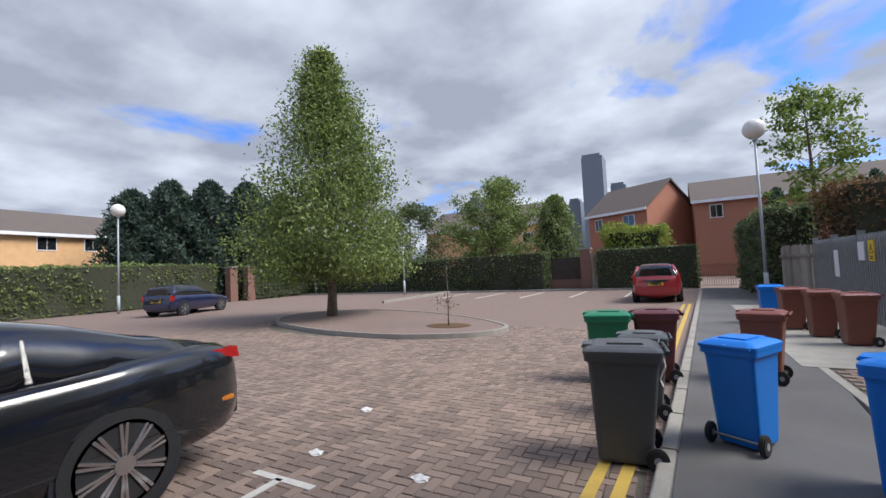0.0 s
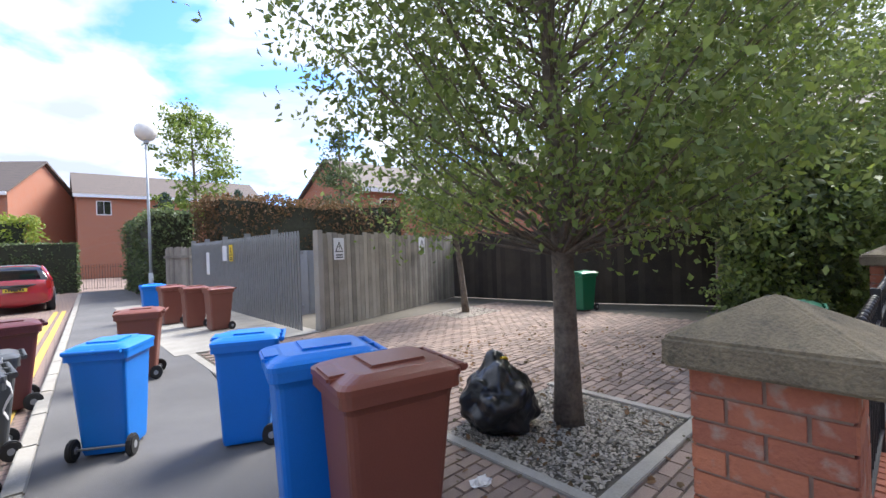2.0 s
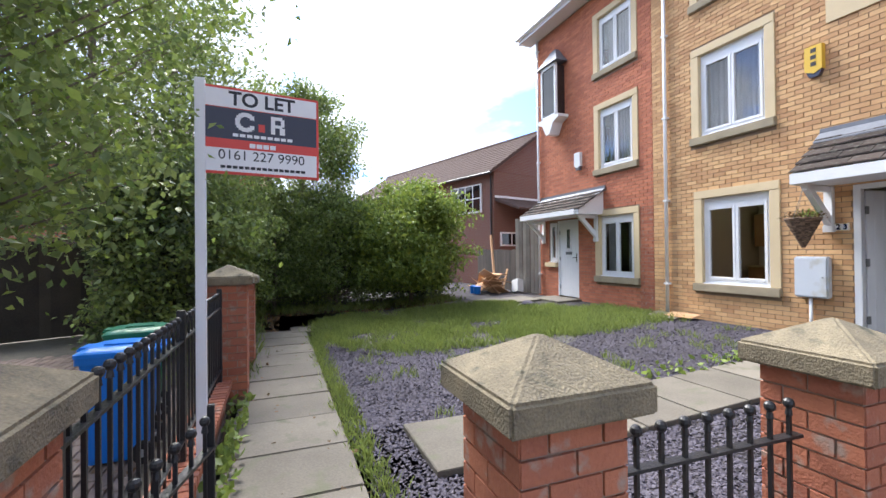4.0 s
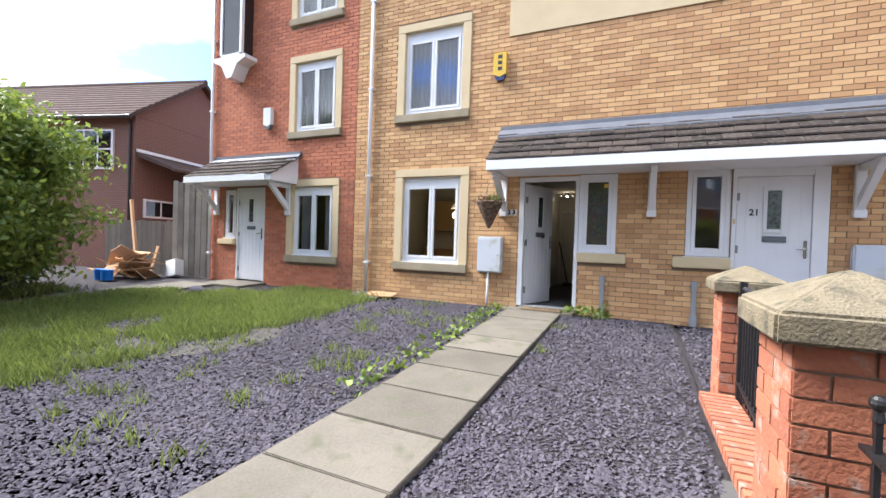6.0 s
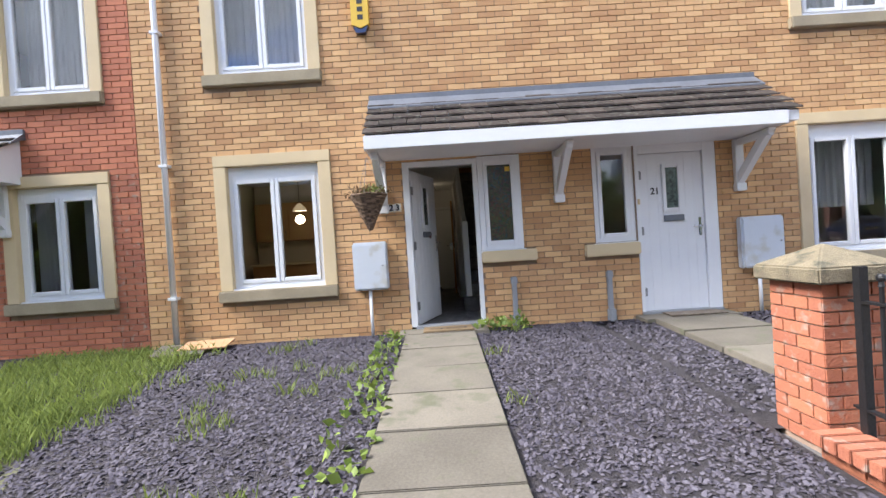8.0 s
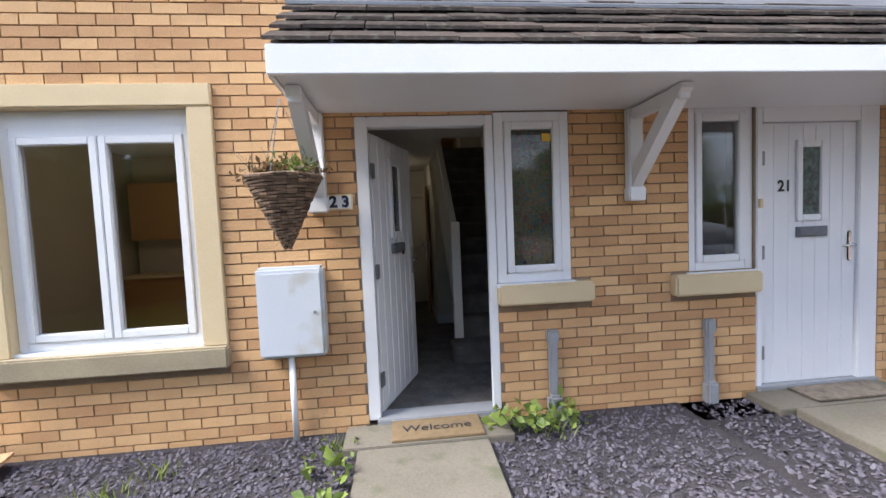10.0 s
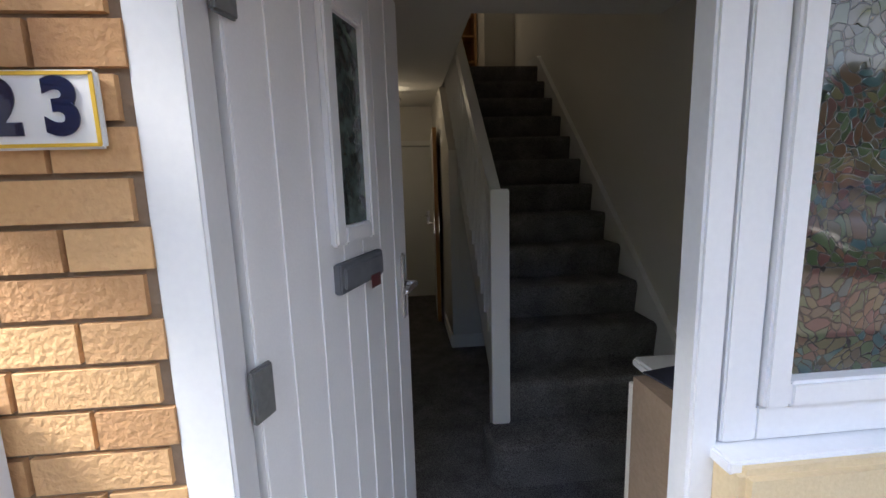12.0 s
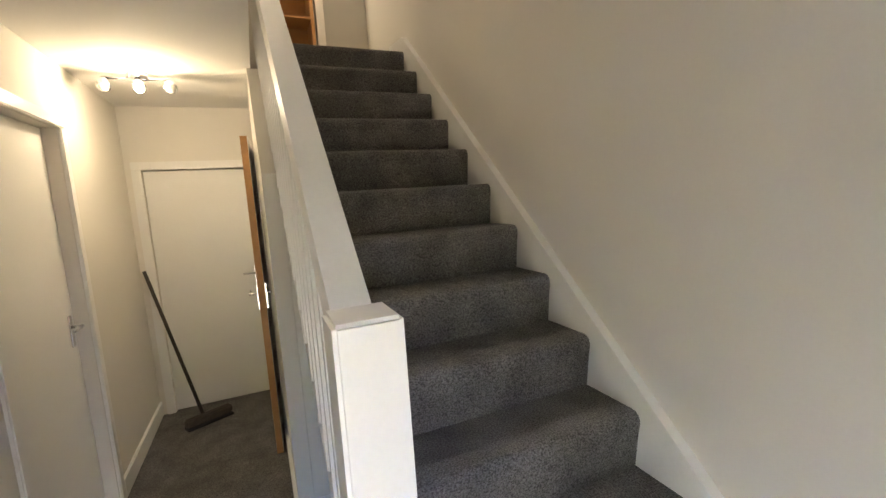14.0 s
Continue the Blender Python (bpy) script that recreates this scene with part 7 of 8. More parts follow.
def car(name, label, m, paint, L, W, H, style, plate=True):
    """A car standing along y, its tail at y = 0 and its nose at y = L."""
    c = thing(name, label, "car", at=m)
    hw = W / 2
    if style == "saloon":
        side = [(0.0, 0.42, 0.80), (0.03, 0.34, 0.96), (0.16, 0.28, 1.04), (0.60, 0.24, 1.06), (1.1, 0.22, 1.02), (2.0, 0.22, 0.97), (3.2, 0.22, 0.96), (3.9, 0.22, 0.92), (4.7, 0.25, 0.78), (L - 0.08, 0.32, 0.62), (L, 0.40, 0.56)]
        roof = [(0.42, 1.075), (0.75, 1.18), (1.15, 1.31), (1.7, 1.41), (2.3, H), (2.9, 1.42), (3.35, 1.25), (3.85, 0.95)]
    else:
        side = [(0.0, 0.38, 0.80), (0.04, 0.30, 0.98), (0.2, 0.26, 1.0), (0.8, 0.22, 0.98), (1.6, 0.22, 0.96), (2.6, 0.22, 0.94), (3.2, 0.24, 0.86), (L - 0.25, 0.28, 0.72), (L, 0.38, 0.6)]
        roof = [(0.10, 0.995), (0.22, 1.2), (0.5, H - 0.04), (1.0, H), (1.8, H - 0.02), (2.4, 1.2), (2.95, 0.92)]
    rings = []
    for y, lo, hi in side:
        taper = 1 - 0.16 * (max(0, 0.5 - y) / 0.5) ** 2 - 0.18 * (max(0, y - (L - 0.8)) / 0.8) ** 2
        w = hw * taper
        mid = lo + (hi - lo) * 0.55
        rings.append([(-w * 0.80, y, lo), (-w * 0.97, y, lo + 0.07), (-w, y, mid), (-w * 0.985, y, hi - 0.10), (-w * 0.93, y, hi - 0.02), (-w * 0.70, y, hi), (0, y, hi + 0.012), (w * 0.70, y, hi), (w * 0.93, y, hi - 0.02), (w * 0.985, y, hi - 0.10), (w, y, mid), (w * 0.97, y, lo + 0.07), (w * 0.80, y, lo)])
    bb = loft(rings)
    bmesh.ops.subdivide_edges(bb, edges=bb.edges[:], cuts=1, smooth=0.6)
    body = part("body", bb, paint, c, smooth=True)
    rr = []
    for y, z in roof:
        base = 0.93
        k = (z - base) / (H - base)
        w0, w1 = hw * 0.90, hw * (0.90 - 0.24 * k)
        rr.append([(-w0, y, base), (-w1, y, z - 0.05 * k), (-w1 * 0.8, y, z), (0, y, z + 0.015), (w1 * 0.8, y, z), (w1, y, z - 0.05 * k), (w0, y, base)])
    gb = loft(rr)
    bmesh.ops.subdivide_edges(gb, edges=gb.edges[:], cuts=1, smooth=0.5)
    if style == "saloon":
        part("cabin", gb, paint, c, smooth=True)
        ry, rz = [p[0] for p in roof], [p[1] for p in roof]
        for s in (-1, 1):
            for ya, yb in ((0.98, 1.54), (1.555, 2.40), (2.415, 3.42)):
                wb = bmesh.new()
                edge_ = []
                for i in range(9):
                    y = ya + (yb - ya) * i / 8
                    z = np.interp(y, ry, rz)
                    k = (z - 0.93) / (H - 0.93)
                    zt = max(1.012, z - 0.05 * k - 0.055)
                    f = lambda q: hw * (0.90 - 0.24 * k * (q - 0.93) / max(0.05, z - 0.05 * k - 0.93)) + 0.006
                    edge_.append((wb.verts.new((s * f(1.005), y, 1.005)), wb.verts.new((s * f(zt), y, zt))))
                for a_, b_ in zip(edge_, edge_[1:]):
                    wb.faces.new((a_[0], b_[0], b_[1], a_[1]))
                bmesh.ops.solidify(wb, geom=wb.faces[:], thickness=0.006)
                part("side_window", wb, M["car_glass"], c, "dark tinted side window")
    else:
        part("glasshouse", gb, M["car_glass"], c, "dark tinted windows", smooth=True)
    rb = bmesh.new()
    rows_ = []
    top = [(y, z) for y, z in roof if z > H - 0.16]
    for y, z in [(top[0][0] - 0.02, top[0][1])] + top + [(top[-1][0] + 0.02, top[-1][1])]:
        k = (z - 0.93) / (H - 0.93)
        w1 = hw * (0.90 - 0.24 * k)
        rows_.append([(-w1 - 0.006, y, z - 0.055 * k), (-w1 * 0.8, y, z + 0.010), (0, y, z + 0.024), (w1 * 0.8, y, z + 0.010), (w1 + 0.006, y, z - 0.055 * k), (0, y, z - 0.01)])
    if style != "saloon":
        part("roof", loft(rows_), paint, c, smooth=True)
    # pillars over the glass
    for s in (-1, 1):
        for y0, y1, wd in (() if style == "saloon" else ((0.12, 0.45, 0.16), (1.45, 1.42, 0.08))):
            pts = []
            z1 = np.interp(y1, [p[0] for p in roof], [p[1] for p in roof])
            z0_ = 0.95
            pb = tube((s * hw * 0.905, y0, z0_), (s * hw * (0.905 - 0.24 * (z1 - 0.93) / (H - 0.93)), y1, z1 - 0.02), wd / 2, wd / 2.6, 8)
            part("pillar", pb, paint, c, smooth=True)
        part("waist_trim", box(s * hw * 0.955 - 0.004, s * hw * 0.955 + 0.004, 0.75 if style == "saloon" else 0.5, L * 0.66, 0.975, 0.99), M["ink"] if style == "saloon" else M["chrome"], c)
        yl = 0.0
        if style == "saloon":
            part("tail_light", prism([(0.02, 0.90), (0.30, 0.965), (0.32, 1.0), (0.04, 1.0)], s * hw * 0.88 - 0.03, s * hw * 0.88 + 0.075, "x"), M["lens_red"], c, "red tail light")
            part("reflector", box(s * hw * 0.93 - 0.02, s * hw * 0.93 + 0.04, 0.10, 0.32, 0.56, 0.60, 0.006), M["lens_amber"], c, "amber side reflector")
        else:
            part("tail_light", prism([(-0.01, 0.72), (0.22, 0.76), (0.25, 1.0), (0.01, 0.98)], s * hw * 0.86 - 0.05, s * hw * 0.86 + 0.06, "x"), M["lens_red"], c, "red tail light")
        for yw in ((0.98, L - 1.0) if style == "saloon" else (0.72, L - 0.82)):
            # body is uncut: a black disc stands for the shaded wheel well
            arch = tube((s * (hw - 0.10), yw, 0.345), (s * (hw + 0.004), yw, 0.345), 0.395, seg=32)
            part("wheel_arch", arch, M["ink"], c)
            wheel(c, s * (hw - 0.09), yw, 0.365 if style == "saloon" else 0.31, M["chrome"] if style == "saloon" else M["galv"], s, 10 if style == "saloon" else 6)
    part("bumper", box(-hw * 0.80, hw * 0.80, -0.045, 0.06, 0.36, 0.60, 0.035), paint, c)
    if style != "saloon":
        part("rear_window", prism([(-hw * 0.66, 1.03), (hw * 0.66, 1.03), (hw * 0.56, H - 0.16), (-hw * 0.56, H - 0.16)], 0.0, 0.02), M["car_glass"], c, m=pose(0, 0.04, 0, 0, 0, 0) @ Matrix.Shear('XZ', 4, (0, 0)) )
        part("number_plate", box(-0.26, 0.26, -0.055, -0.044, 0.66, 0.77, 0.004), M["plate_y"], c, "yellow number plate")
        pb = bmesh.new()
        for k in range(7):
            box(-0.21 + k * 0.06, -0.17 + k * 0.06, -0.058, -0.055, 0.68, 0.75, 0, pb)
        part("plate_bars", pb, M["ink"], c)
    part("door_handle", box(-hw - 0.02, -hw + 0.01, L * 0.42, L * 0.42 + 0.20, 0.83, 0.86, 0.008), M["chrome"], c)
    part("antenna_fin", prism([(1.55, H - 0.02), (1.78, H + 0.0), (1.60, H + 0.07)], -0.012, 0.012, "x") if style == "saloon" else prism([(0.6, H), (0.75, H), (0.62, H + 0.05)], -0.01, 0.01, "x"), M["ink"], c)
    return c


car("saloon_car", "glossy black saloon car parked with its tail to the car park", pose(8.30, -10.42, ROAD, 0, 0, 0), M["black_paint"], 5.1, 1.88, 1.45, "saloon")
car("hatchback_car", "dark blue hatchback parked by the hedge", pose(25.6, -19.0, ROAD, 0, 0, 200), M["blue_paint"], 4.2, 1.75, 1.46, "hatch")
car("hatchback_car", "red hatchback parked with its tail toward the bins", pose(4.75, -26.0, ROAD, 0, 0, 180), M["red_paint"], 4.0, 1.72, 1.46, "hatch")

# hanging basket
hb = thing("hanging_basket", "cone-shaped wicker hanging basket with dried plants", "hanging basket", at=pose(-0.385, -0.42, 0) @ Matrix.Diagonal((0.87, 0.87, 1, 1)))
cone = bmesh.new()
for k in range(26):
    t = k / 25
    z = 1.31 + 0.41 * t
    r = 0.022 + 0.225 * t
    n = 20
    pts = [(r * math.cos(a) * (1 + 0.012 * math.sin(a * 5 + k)), r * math.sin(a), z + 0.004 * math.sin(a * 4 + k * 2)) for a in np.linspace(0, 6.283, n, endpoint=False)]
    for p, q in zip(pts, pts[1:] + pts[:1]):
        tube(p, q, 0.0105, seg=5, bm=cone)
part("weave", cone, M["wicker"], hb, "woven dark wicker cone")
part("lining", tube((0, 0, 1.33), (0, 0, 1.70), 0.02, 0.215, seg=20), M["core"], hb)
for a in (0.4, 2.5, 4.6):
    ch = bmesh.new()
    p0, p1 = Vector((0.22 * math.cos(a), 0.22 * math.sin(a), 1.72)), Vector((0.0, 0.02, 2.18))
    for i in range(26):
        q0, q1 = p0.lerp(p1, i / 26), p0.lerp(p1, (i + 0.8) / 26)
        tube(q0, q1, 0.0045 if i % 2 else 0.0025, seg=5, bm=ch)
    part("chain", ch, M["galv"], hb)
rng = np.random.default_rng(5)
P = np.stack([rng.normal(0, 0.12, 420), rng.normal(0, 0.11, 420), 1.73 + np.abs(rng.normal(0, 0.035, 420))], 1)
v, f = leaf_cloud(P, 0.045, 6, 0.5, -0.3)
o = new("dried_plants", leaf_mesh("dried_plants", v, f, M["leaf_brown"])); o.parent = hb
P = np.stack([rng.normal(0.07, 0.06, 260), rng.normal(0, 0.07, 260), 1.75 + np.abs(rng.normal(0, 0.03, 260))], 1)
v, f = leaf_cloud(P, 0.04, 8, 0.5, -0.3)
o = new("green_plants", leaf_mesh("green_plants", v, f, M["leaf_a"])); o.parent = hb
tw_ = bmesh.new()
for k in range(14):
    a = rng.uniform(0, 6.28)
    tube((0.15 * math.cos(a), 0.15 * math.sin(a), 1.72), (0.33 * math.cos(a), 0.30 * math.sin(a), 1.74 + rng.uniform(-0.06, 0.16)), 0.0022, 0.001, 4, tw_)
part("dry_twigs", tw_, M["bark"], hb)

# timber heap, pots and boarded fence by the side house
heap = thing("timber_heap", "heap of broken orange chipboard and timber offcuts", "timber heap")
for k in range(26):
    part("offcut", box(-0.3, 0.3, -0.14, 0.14, 0, 0.02), M["chip_wood"], heap, m=pose(-9.3 + random.uniform(-0.6, 0.6), -0.9 + random.uniform(-0.35, 0.35), 0.05 + 0.5 * random.random() ** 2, random.uniform(-40, 40), random.uniform(-40, 40), random.uniform(0, 180)))
part("plank", box(-0.04, 0.04, -0.03, 0.03, 0, 2.1), M["chip_wood"], heap, m=pose(-9.62, -0.5, 0.0, -8, -24, 0))
for x in (-9.25, -9.0):
    pt = solo("paint_tub", tube((x, -1.5, garden_z(-1.5)), (x, -1.5, garden_z(-1.5) + 0.24), 0.11, 0.125, 16), M["bin_blue"], "blue plastic tub beside the timber heap", "tub")
solo("storage_box", box(-0.16, 0.16, -0.12, 0.12, 0.0, 0.42, 0.012), M["litter"], "broken white plastic box leaning against the tall timber fence", "box", m=pose(-8.42, -0.34, -0.02, -14, -16, 10))
solo("short_plank", box(-0.05, 0.05, -0.012, 0.012, 0, 0.72), M["chip_wood"], "short bare plank leaning on the dark fence", "plank", m=pose(-9.40, -0.32, 0.0, -12, 4, 0))
solo("brown_board", box(-0.28, 0.28, -0.17, 0.17, 0, 0.018, 0.003), M["chip_wood"], "small brown board lying at the foot of the downpipe", "board", m=pose(-2.52, -0.27, 0.02, 6, 0, 8))
board_fence(-8.9, -7.75, -0.1, 0.3, -0.1, 2.4, M["timber_grey"], "tall weathered timber fence beside the red brick house", 0.14)
board_fence(-12.6, -8.9, 0.3, 0.0, -0.1, 1.4, M["timber_dark"], "low dark timber fence behind the timber heap", 0.14)
rock = ball((-5.6, -1.75, garden_z(-1.75) + 0.05), 0.2, scale=(1.2, 0.8, 0.6), seg=10)
for v in rock.verts:
    v.co += Vector((noise.noise(v.co * 4), noise.noise(v.co * 4 + Vector((5, 0, 0))), noise.noise(v.co * 4 + Vector((0, 5, 0))))) * 0.07
solo("garden_rock", rock, M["slate"], "grey broken rock on the lawn's edge", "rock")
ps = bmesh.new()
bmesh.ops.create_icosphere(ps, subdivisions=4, radius=1)
for v in ps.verts:
    p = v.co.copy()
    r = 1 + 0.16 * noise.noise(p * 1.9) + 0.06 * noise.noise(p * 5)
    v.co = Vector((5.15 + p.x * r * 0.24, -0.45 + p.y * r * 0.18, 0.0 + max(0, 0.30 + p.z * r * 0.34)))
sk2 = thing("patterned_sack", "patterned brown sack with a dark top beside the meter box", "sack")
part("bag", ps, M["wicker"], sk2, smooth=True)
part("tied_top", loft([[(5.15 + w * math.cos(a), -0.45 + 0.75 * w * math.sin(a), z) for a in np.linspace(0, 6.283, 14, endpoint=False)] for w, z in ((0.20, 0.50), (0.17, 0.60), (0.12, 0.66))]), M["ink"], sk2, "dark printed top")

# litter
for x, y in ((5.77, -10.72), (7.23, -11.87), (6.89, -10.75), (1.95, -9.75)):
    lb = bmesh.new()
    bmesh.ops.create_icosphere(lb, subdivisions=2, radius=0.06)
    for v in lb.verts:
        v.co = Vector((v.co.x * (1.2 + noise.noise(v.co * 40)), v.co.y * (0.8 + noise.noise(v.co * 33)), max(0, v.co.z * 0.45 + 0.02 * noise.noise(v.co * 50))))
    solo("paper_litter", lb, M["litter"], "crumpled white paper lying on the block paving", "litter", m=pose(x, y, (ROAD if x > 4 else PAVE) + 0.004))

# kitchen glimpsed through the window
kc = thing("kitchen_cabinet", "warm brown kitchen wall cabinets seen through the window", "cabinet")
part("body", box(-3.2, -0.5, 2.95, 3.29, 1.35, 2.1), M["oak"], kc)
for k in range(4):
    dk = part("door", box(-3.19 + k * 0.675, -2.535 + k * 0.675, 2.925, 2.949, 1.37, 2.08, 0.006), M["oak"], kc)
    part("handle", box(-2.60 + k * 0.675, -2.585 + k * 0.675, 2.90, 2.924, 1.42, 1.56, 0.003), M["chrome"], dk)
kb_ = thing("base_cabinet", "brown kitchen base cabinets under a pale worktop", "cabinet")
part("body", box(-3.2, -0.5, 2.71, 3.29, 0.0, 0.87), M["oak"], kb_)
part("worktop", box(-3.22, -0.48, 2.67, 3.29, 0.872, 0.91, 0.006), M["stone"], kb_, "pale kitchen worktop")
kp = thing("pendant_lamp", "lit pendant lamp with a warm shade in the kitchen", "pendant lamp", at=pose(-2.0, 2.0, 1.78))
part("cord", tube((0, 0, 0.18), (0, 0, 0.82), 0.004, seg=6), M["ink"], kp)
part("shade", loft([[(r * math.cos(a), r * math.sin(a), z) for a in np.linspace(0, 6.283, 20, endpoint=False)] for r, z in ((0.12, 0.05), (0.10, 0.10), (0.03, 0.18))]), glow_mat("lit_shade", (1, 0.70, 0.38), 0.12), kp, "glowing warm shade")
kl = new("kitchen_light", bpy.data.lights.new("kitchen_light", 'POINT'))
kl.data.energy, kl.data.color, kl.data.shadow_soft_size = 1.3, (1, 0.80, 0.55), 0.08
kl.location = (-2.0, 2.0, 1.68)
setting("kitchen_ceiling", box(-3.33, -0.2, 0.33, 3.3, 2.5, 2.55), M["ceil_in"])
for x0, x1 in ((-4.95, -4.6), (-4.3, -4.0)):
    cb = bmesh.new()
    n = 24
    vs = [[cb.verts.new((x0 + (x1 - x0) * i / n, 0.22 + 0.02 * math.sin(i * 1.6), z)) for i in range(n + 1)] for z in (0.7, 2.1)]
    for i in range(n):
        cb.faces.new((vs[0][i], vs[0][i + 1], vs[1][i + 1], vs[1][i]))
    bmesh.ops.solidify(cb, geom=cb.faces[:], thickness=0.004)
    solo("curtain", cb, M["curtain"], "pale hanging curtain inside the window", "curtain")
for x0, x1, z0, z1 in [w for w in WIN_B if w[2] > 3] + [w for w in WIN_R if w[2] > 3] + [(5.31, 6.50, 1.3, 2.33)]:
    cb = bmesh.new()
    n = 40
    vs = [[cb.verts.new((x0 - 0.05 + (x1 - x0 + 0.1) * i / n, 0.40 + 0.012 * math.sin(i * 1.9), z)) for i in range(n + 1)] for z in (z0 - 0.05, z1 + 0.1)]
    for i in range(n):
        cb.faces.new((vs[0][i], vs[0][i + 1], vs[1][i + 1], vs[1][i]))
    bmesh.ops.solidify(cb, geom=cb.faces[:], thickness=0.004)
    cu = thing("net_curtain", "pale net curtain on a rail behind the window", "curtain")
    part("cloth", cb, M["curtain"], cu)
    part("curtain_rail", box(x0 - 0.12, x1 + 0.12, 0.305, 0.42, z1 + 0.10, z1 + 0.13), M["upvc"], cu)

# ---- gravel, grass, leaf litter ----
def chips(name, label, regions, n, size, material, seed, dz=0.0, flat=0.35, zf=garden_z):
    rng = np.random.default_rng(seed)
    area = np.array([(r[1] - r[0]) * (r[3] - r[2]) for r in regions])
    pick = rng.choice(len(regions), n, p=area / area.sum())
    R = np.array(regions)[pick]
    x = R[:, 0] + rng.uniform(size=n) * (R[:, 1] - R[:, 0])
    y = R[:, 2] + rng.uniform(size=n) * (R[:, 3] - R[:, 2])
    z = np.array([zf(v) for v in y]) + dz
    s = size * rng.uniform(0.5, 1.5, n)
    a = rng.uniform(0, 6.283, n)
    tilt = rng.normal(0, 0.35, (n, 2))
    V = []
    for (ux, uy, uz) in ((-1, -0.55, 0), (0.2, -0.7, 0), (1, 0.1, 0), (0.1, 0.65, 0), (-0.9, 0.4, 0), (0, 0, flat)):
        px = s * (ux * np.cos(a) - uy * np.sin(a)); py = s * (ux * np.sin(a) + uy * np.cos(a))
        V.append(np.stack([x + px, y + py, z + s * uz + px * tilt[:, 0] + py * tilt[:, 1] + rng.uniform(0, 0.5, n) * s * 0.3], 1))
    V = np.stack(V, 1).reshape(-1, 3)
    k = np.arange(n)[:, None] * 6
    F = np.concatenate([k + [i, (i + 1) % 5, 5] for i in range(5)])
    return tagged(new(name, leaf_mesh(name, V, F, material)), label, "gravel", kind="stuff")


chips("slate_chippings", "purple-grey slate chippings covering the front garden", [(-4.9, -0.08, -6.95, -0.05), (0.82, 2.3, -6.9, -0.05), (-2.6, 2.2, -6.98, -4.5)], 110000, 0.0125, M["slate"], 201, -0.0205)
chips("slate_chippings", "purple-grey slate chippings before the neighbouring house", [(2.4, 2.98, -2.8, -0.05), (4.05, 8.0, -2.8, -0.05)], 16000, 0.014, M["slate"], 202, -0.03)
chips("tree_pit_gravel", "pale mixed gravel round the street tree", [(0.15, 1.62, -10.45, -9.2)], 6000, 0.013, M["gravel"], 203, 0.0, zf=lambda y: PAVE)
chips("tree_pit_gravel", "pale mixed gravel round the young tree", [(-3.5, -2.2, -15.2, -14.1)], 3000, 0.016, M["gravel"], 204, 0.0, zf=lambda y: PAVE)
chips("fallen_leaves", "brown fallen leaves under the bushes by the path", [(-8.6, -2.0, -8.5, -7.5), (-8.9, -7.4, -7.5, -3.0)], 2600, 0.03, M["leaf_brown"], 207, 0.0, 0.15)
chips("fallen_leaves", "scattered brown fallen leaves on paving and gravel", [(-3, 2.3, -12.5, -8.4), (-4, 2.0, -7.9, -7.0)], 1400, 0.022, M["leaf_brown"], 205, 0.008, 0.1, zf=lambda y: PAVE)
solo("tree_pit_edging", (lambda b: b)(box(0.05, 1.72, -9.16, -9.06, PAVE - 0.1, PAVE + 0.02, 0.006, box(0.05, 0.14, -10.5, -9.165, PAVE - 0.1, PAVE + 0.02, 0.006, box(1.63, 1.72, -10.5, -9.165, PAVE - 0.1, PAVE + 0.02, 0.006)))), M["kerb"], "pale concrete edging round the tree pit", "edging", "structure")


def blades(name, label, centres, per, h, spread, material, seed, category="grass"):
    rng = np.random.default_rng(seed)
    C = np.repeat(np.array(centres), per, axis=0)
    n = len(C)
    P = C + np.stack([rng.normal(0, spread, n), rng.normal(0, spread, n), np.zeros(n)], 1)
    P[:, 2] = [garden_z(y) - 0.02 for y in P[:, 1]]
    a = rng.uniform(0, 6.283, n)
    hh = h * rng.uniform(0.4, 1.2, n)
    w = 0.006
    dx, dy = np.cos(a), np.sin(a)
    bend = rng.uniform(0.2, 0.7, n) * hh
    V = np.stack([P + np.stack([-dy * w, dx * w, 0 * a], 1), P + np.stack([dy * w, -dx * w, 0 * a], 1), P + np.stack([dx * bend * 0.4, dy * bend * 0.4, hh * 0.6], 1), P + np.stack([dx * bend, dy * bend, hh], 1)], 1).reshape(-1, 3)
    k = np.arange(n)[:, None] * 4
    F = np.concatenate([k + [0, 1, 2], k + [1, 3, 2]])
    return tagged(new(name, leaf_mesh(name, V, F, material)), label, category, kind="stuff")


rng = np.random.default_rng(301)
lawn_c = np.stack([rng.uniform(-7.0, -2.6, 5200), rng.uniform(-6.9, -1.0, 5200), np.zeros(5200)], 1)
keep = ((lawn_c[:, 0] + 4.9) / 2.6) ** 2 + ((lawn_c[:, 1] + 4.1) / 2.9) ** 2 < 1
keep &= np.array([noise.noise(Vector((p[0] * 1.1, p[1] * 1.1, 3.0))) + 0.4 * noise.noise(Vector((p[0] * 3, p[1] * 3, 0))) > rng.uniform(-0.45, 0.2) for p in lawn_c])
lawn_c = np.concatenate([lawn_c[keep], np.stack([rng.uniform(-4.6, -2.4, 700), rng.uniform(-3.0, -0.3, 700), np.zeros(700)], 1)])
blades("lawn_grass", "unkempt bright green lawn grass", lawn_c, 16, 0.12, 0.07, M["grass"], 302)
tufts = np.stack([rng.uniform(-3.2, -0.15, 75), rng.uniform(-6.6, -0.3, 75), np.zeros(75)], 1)
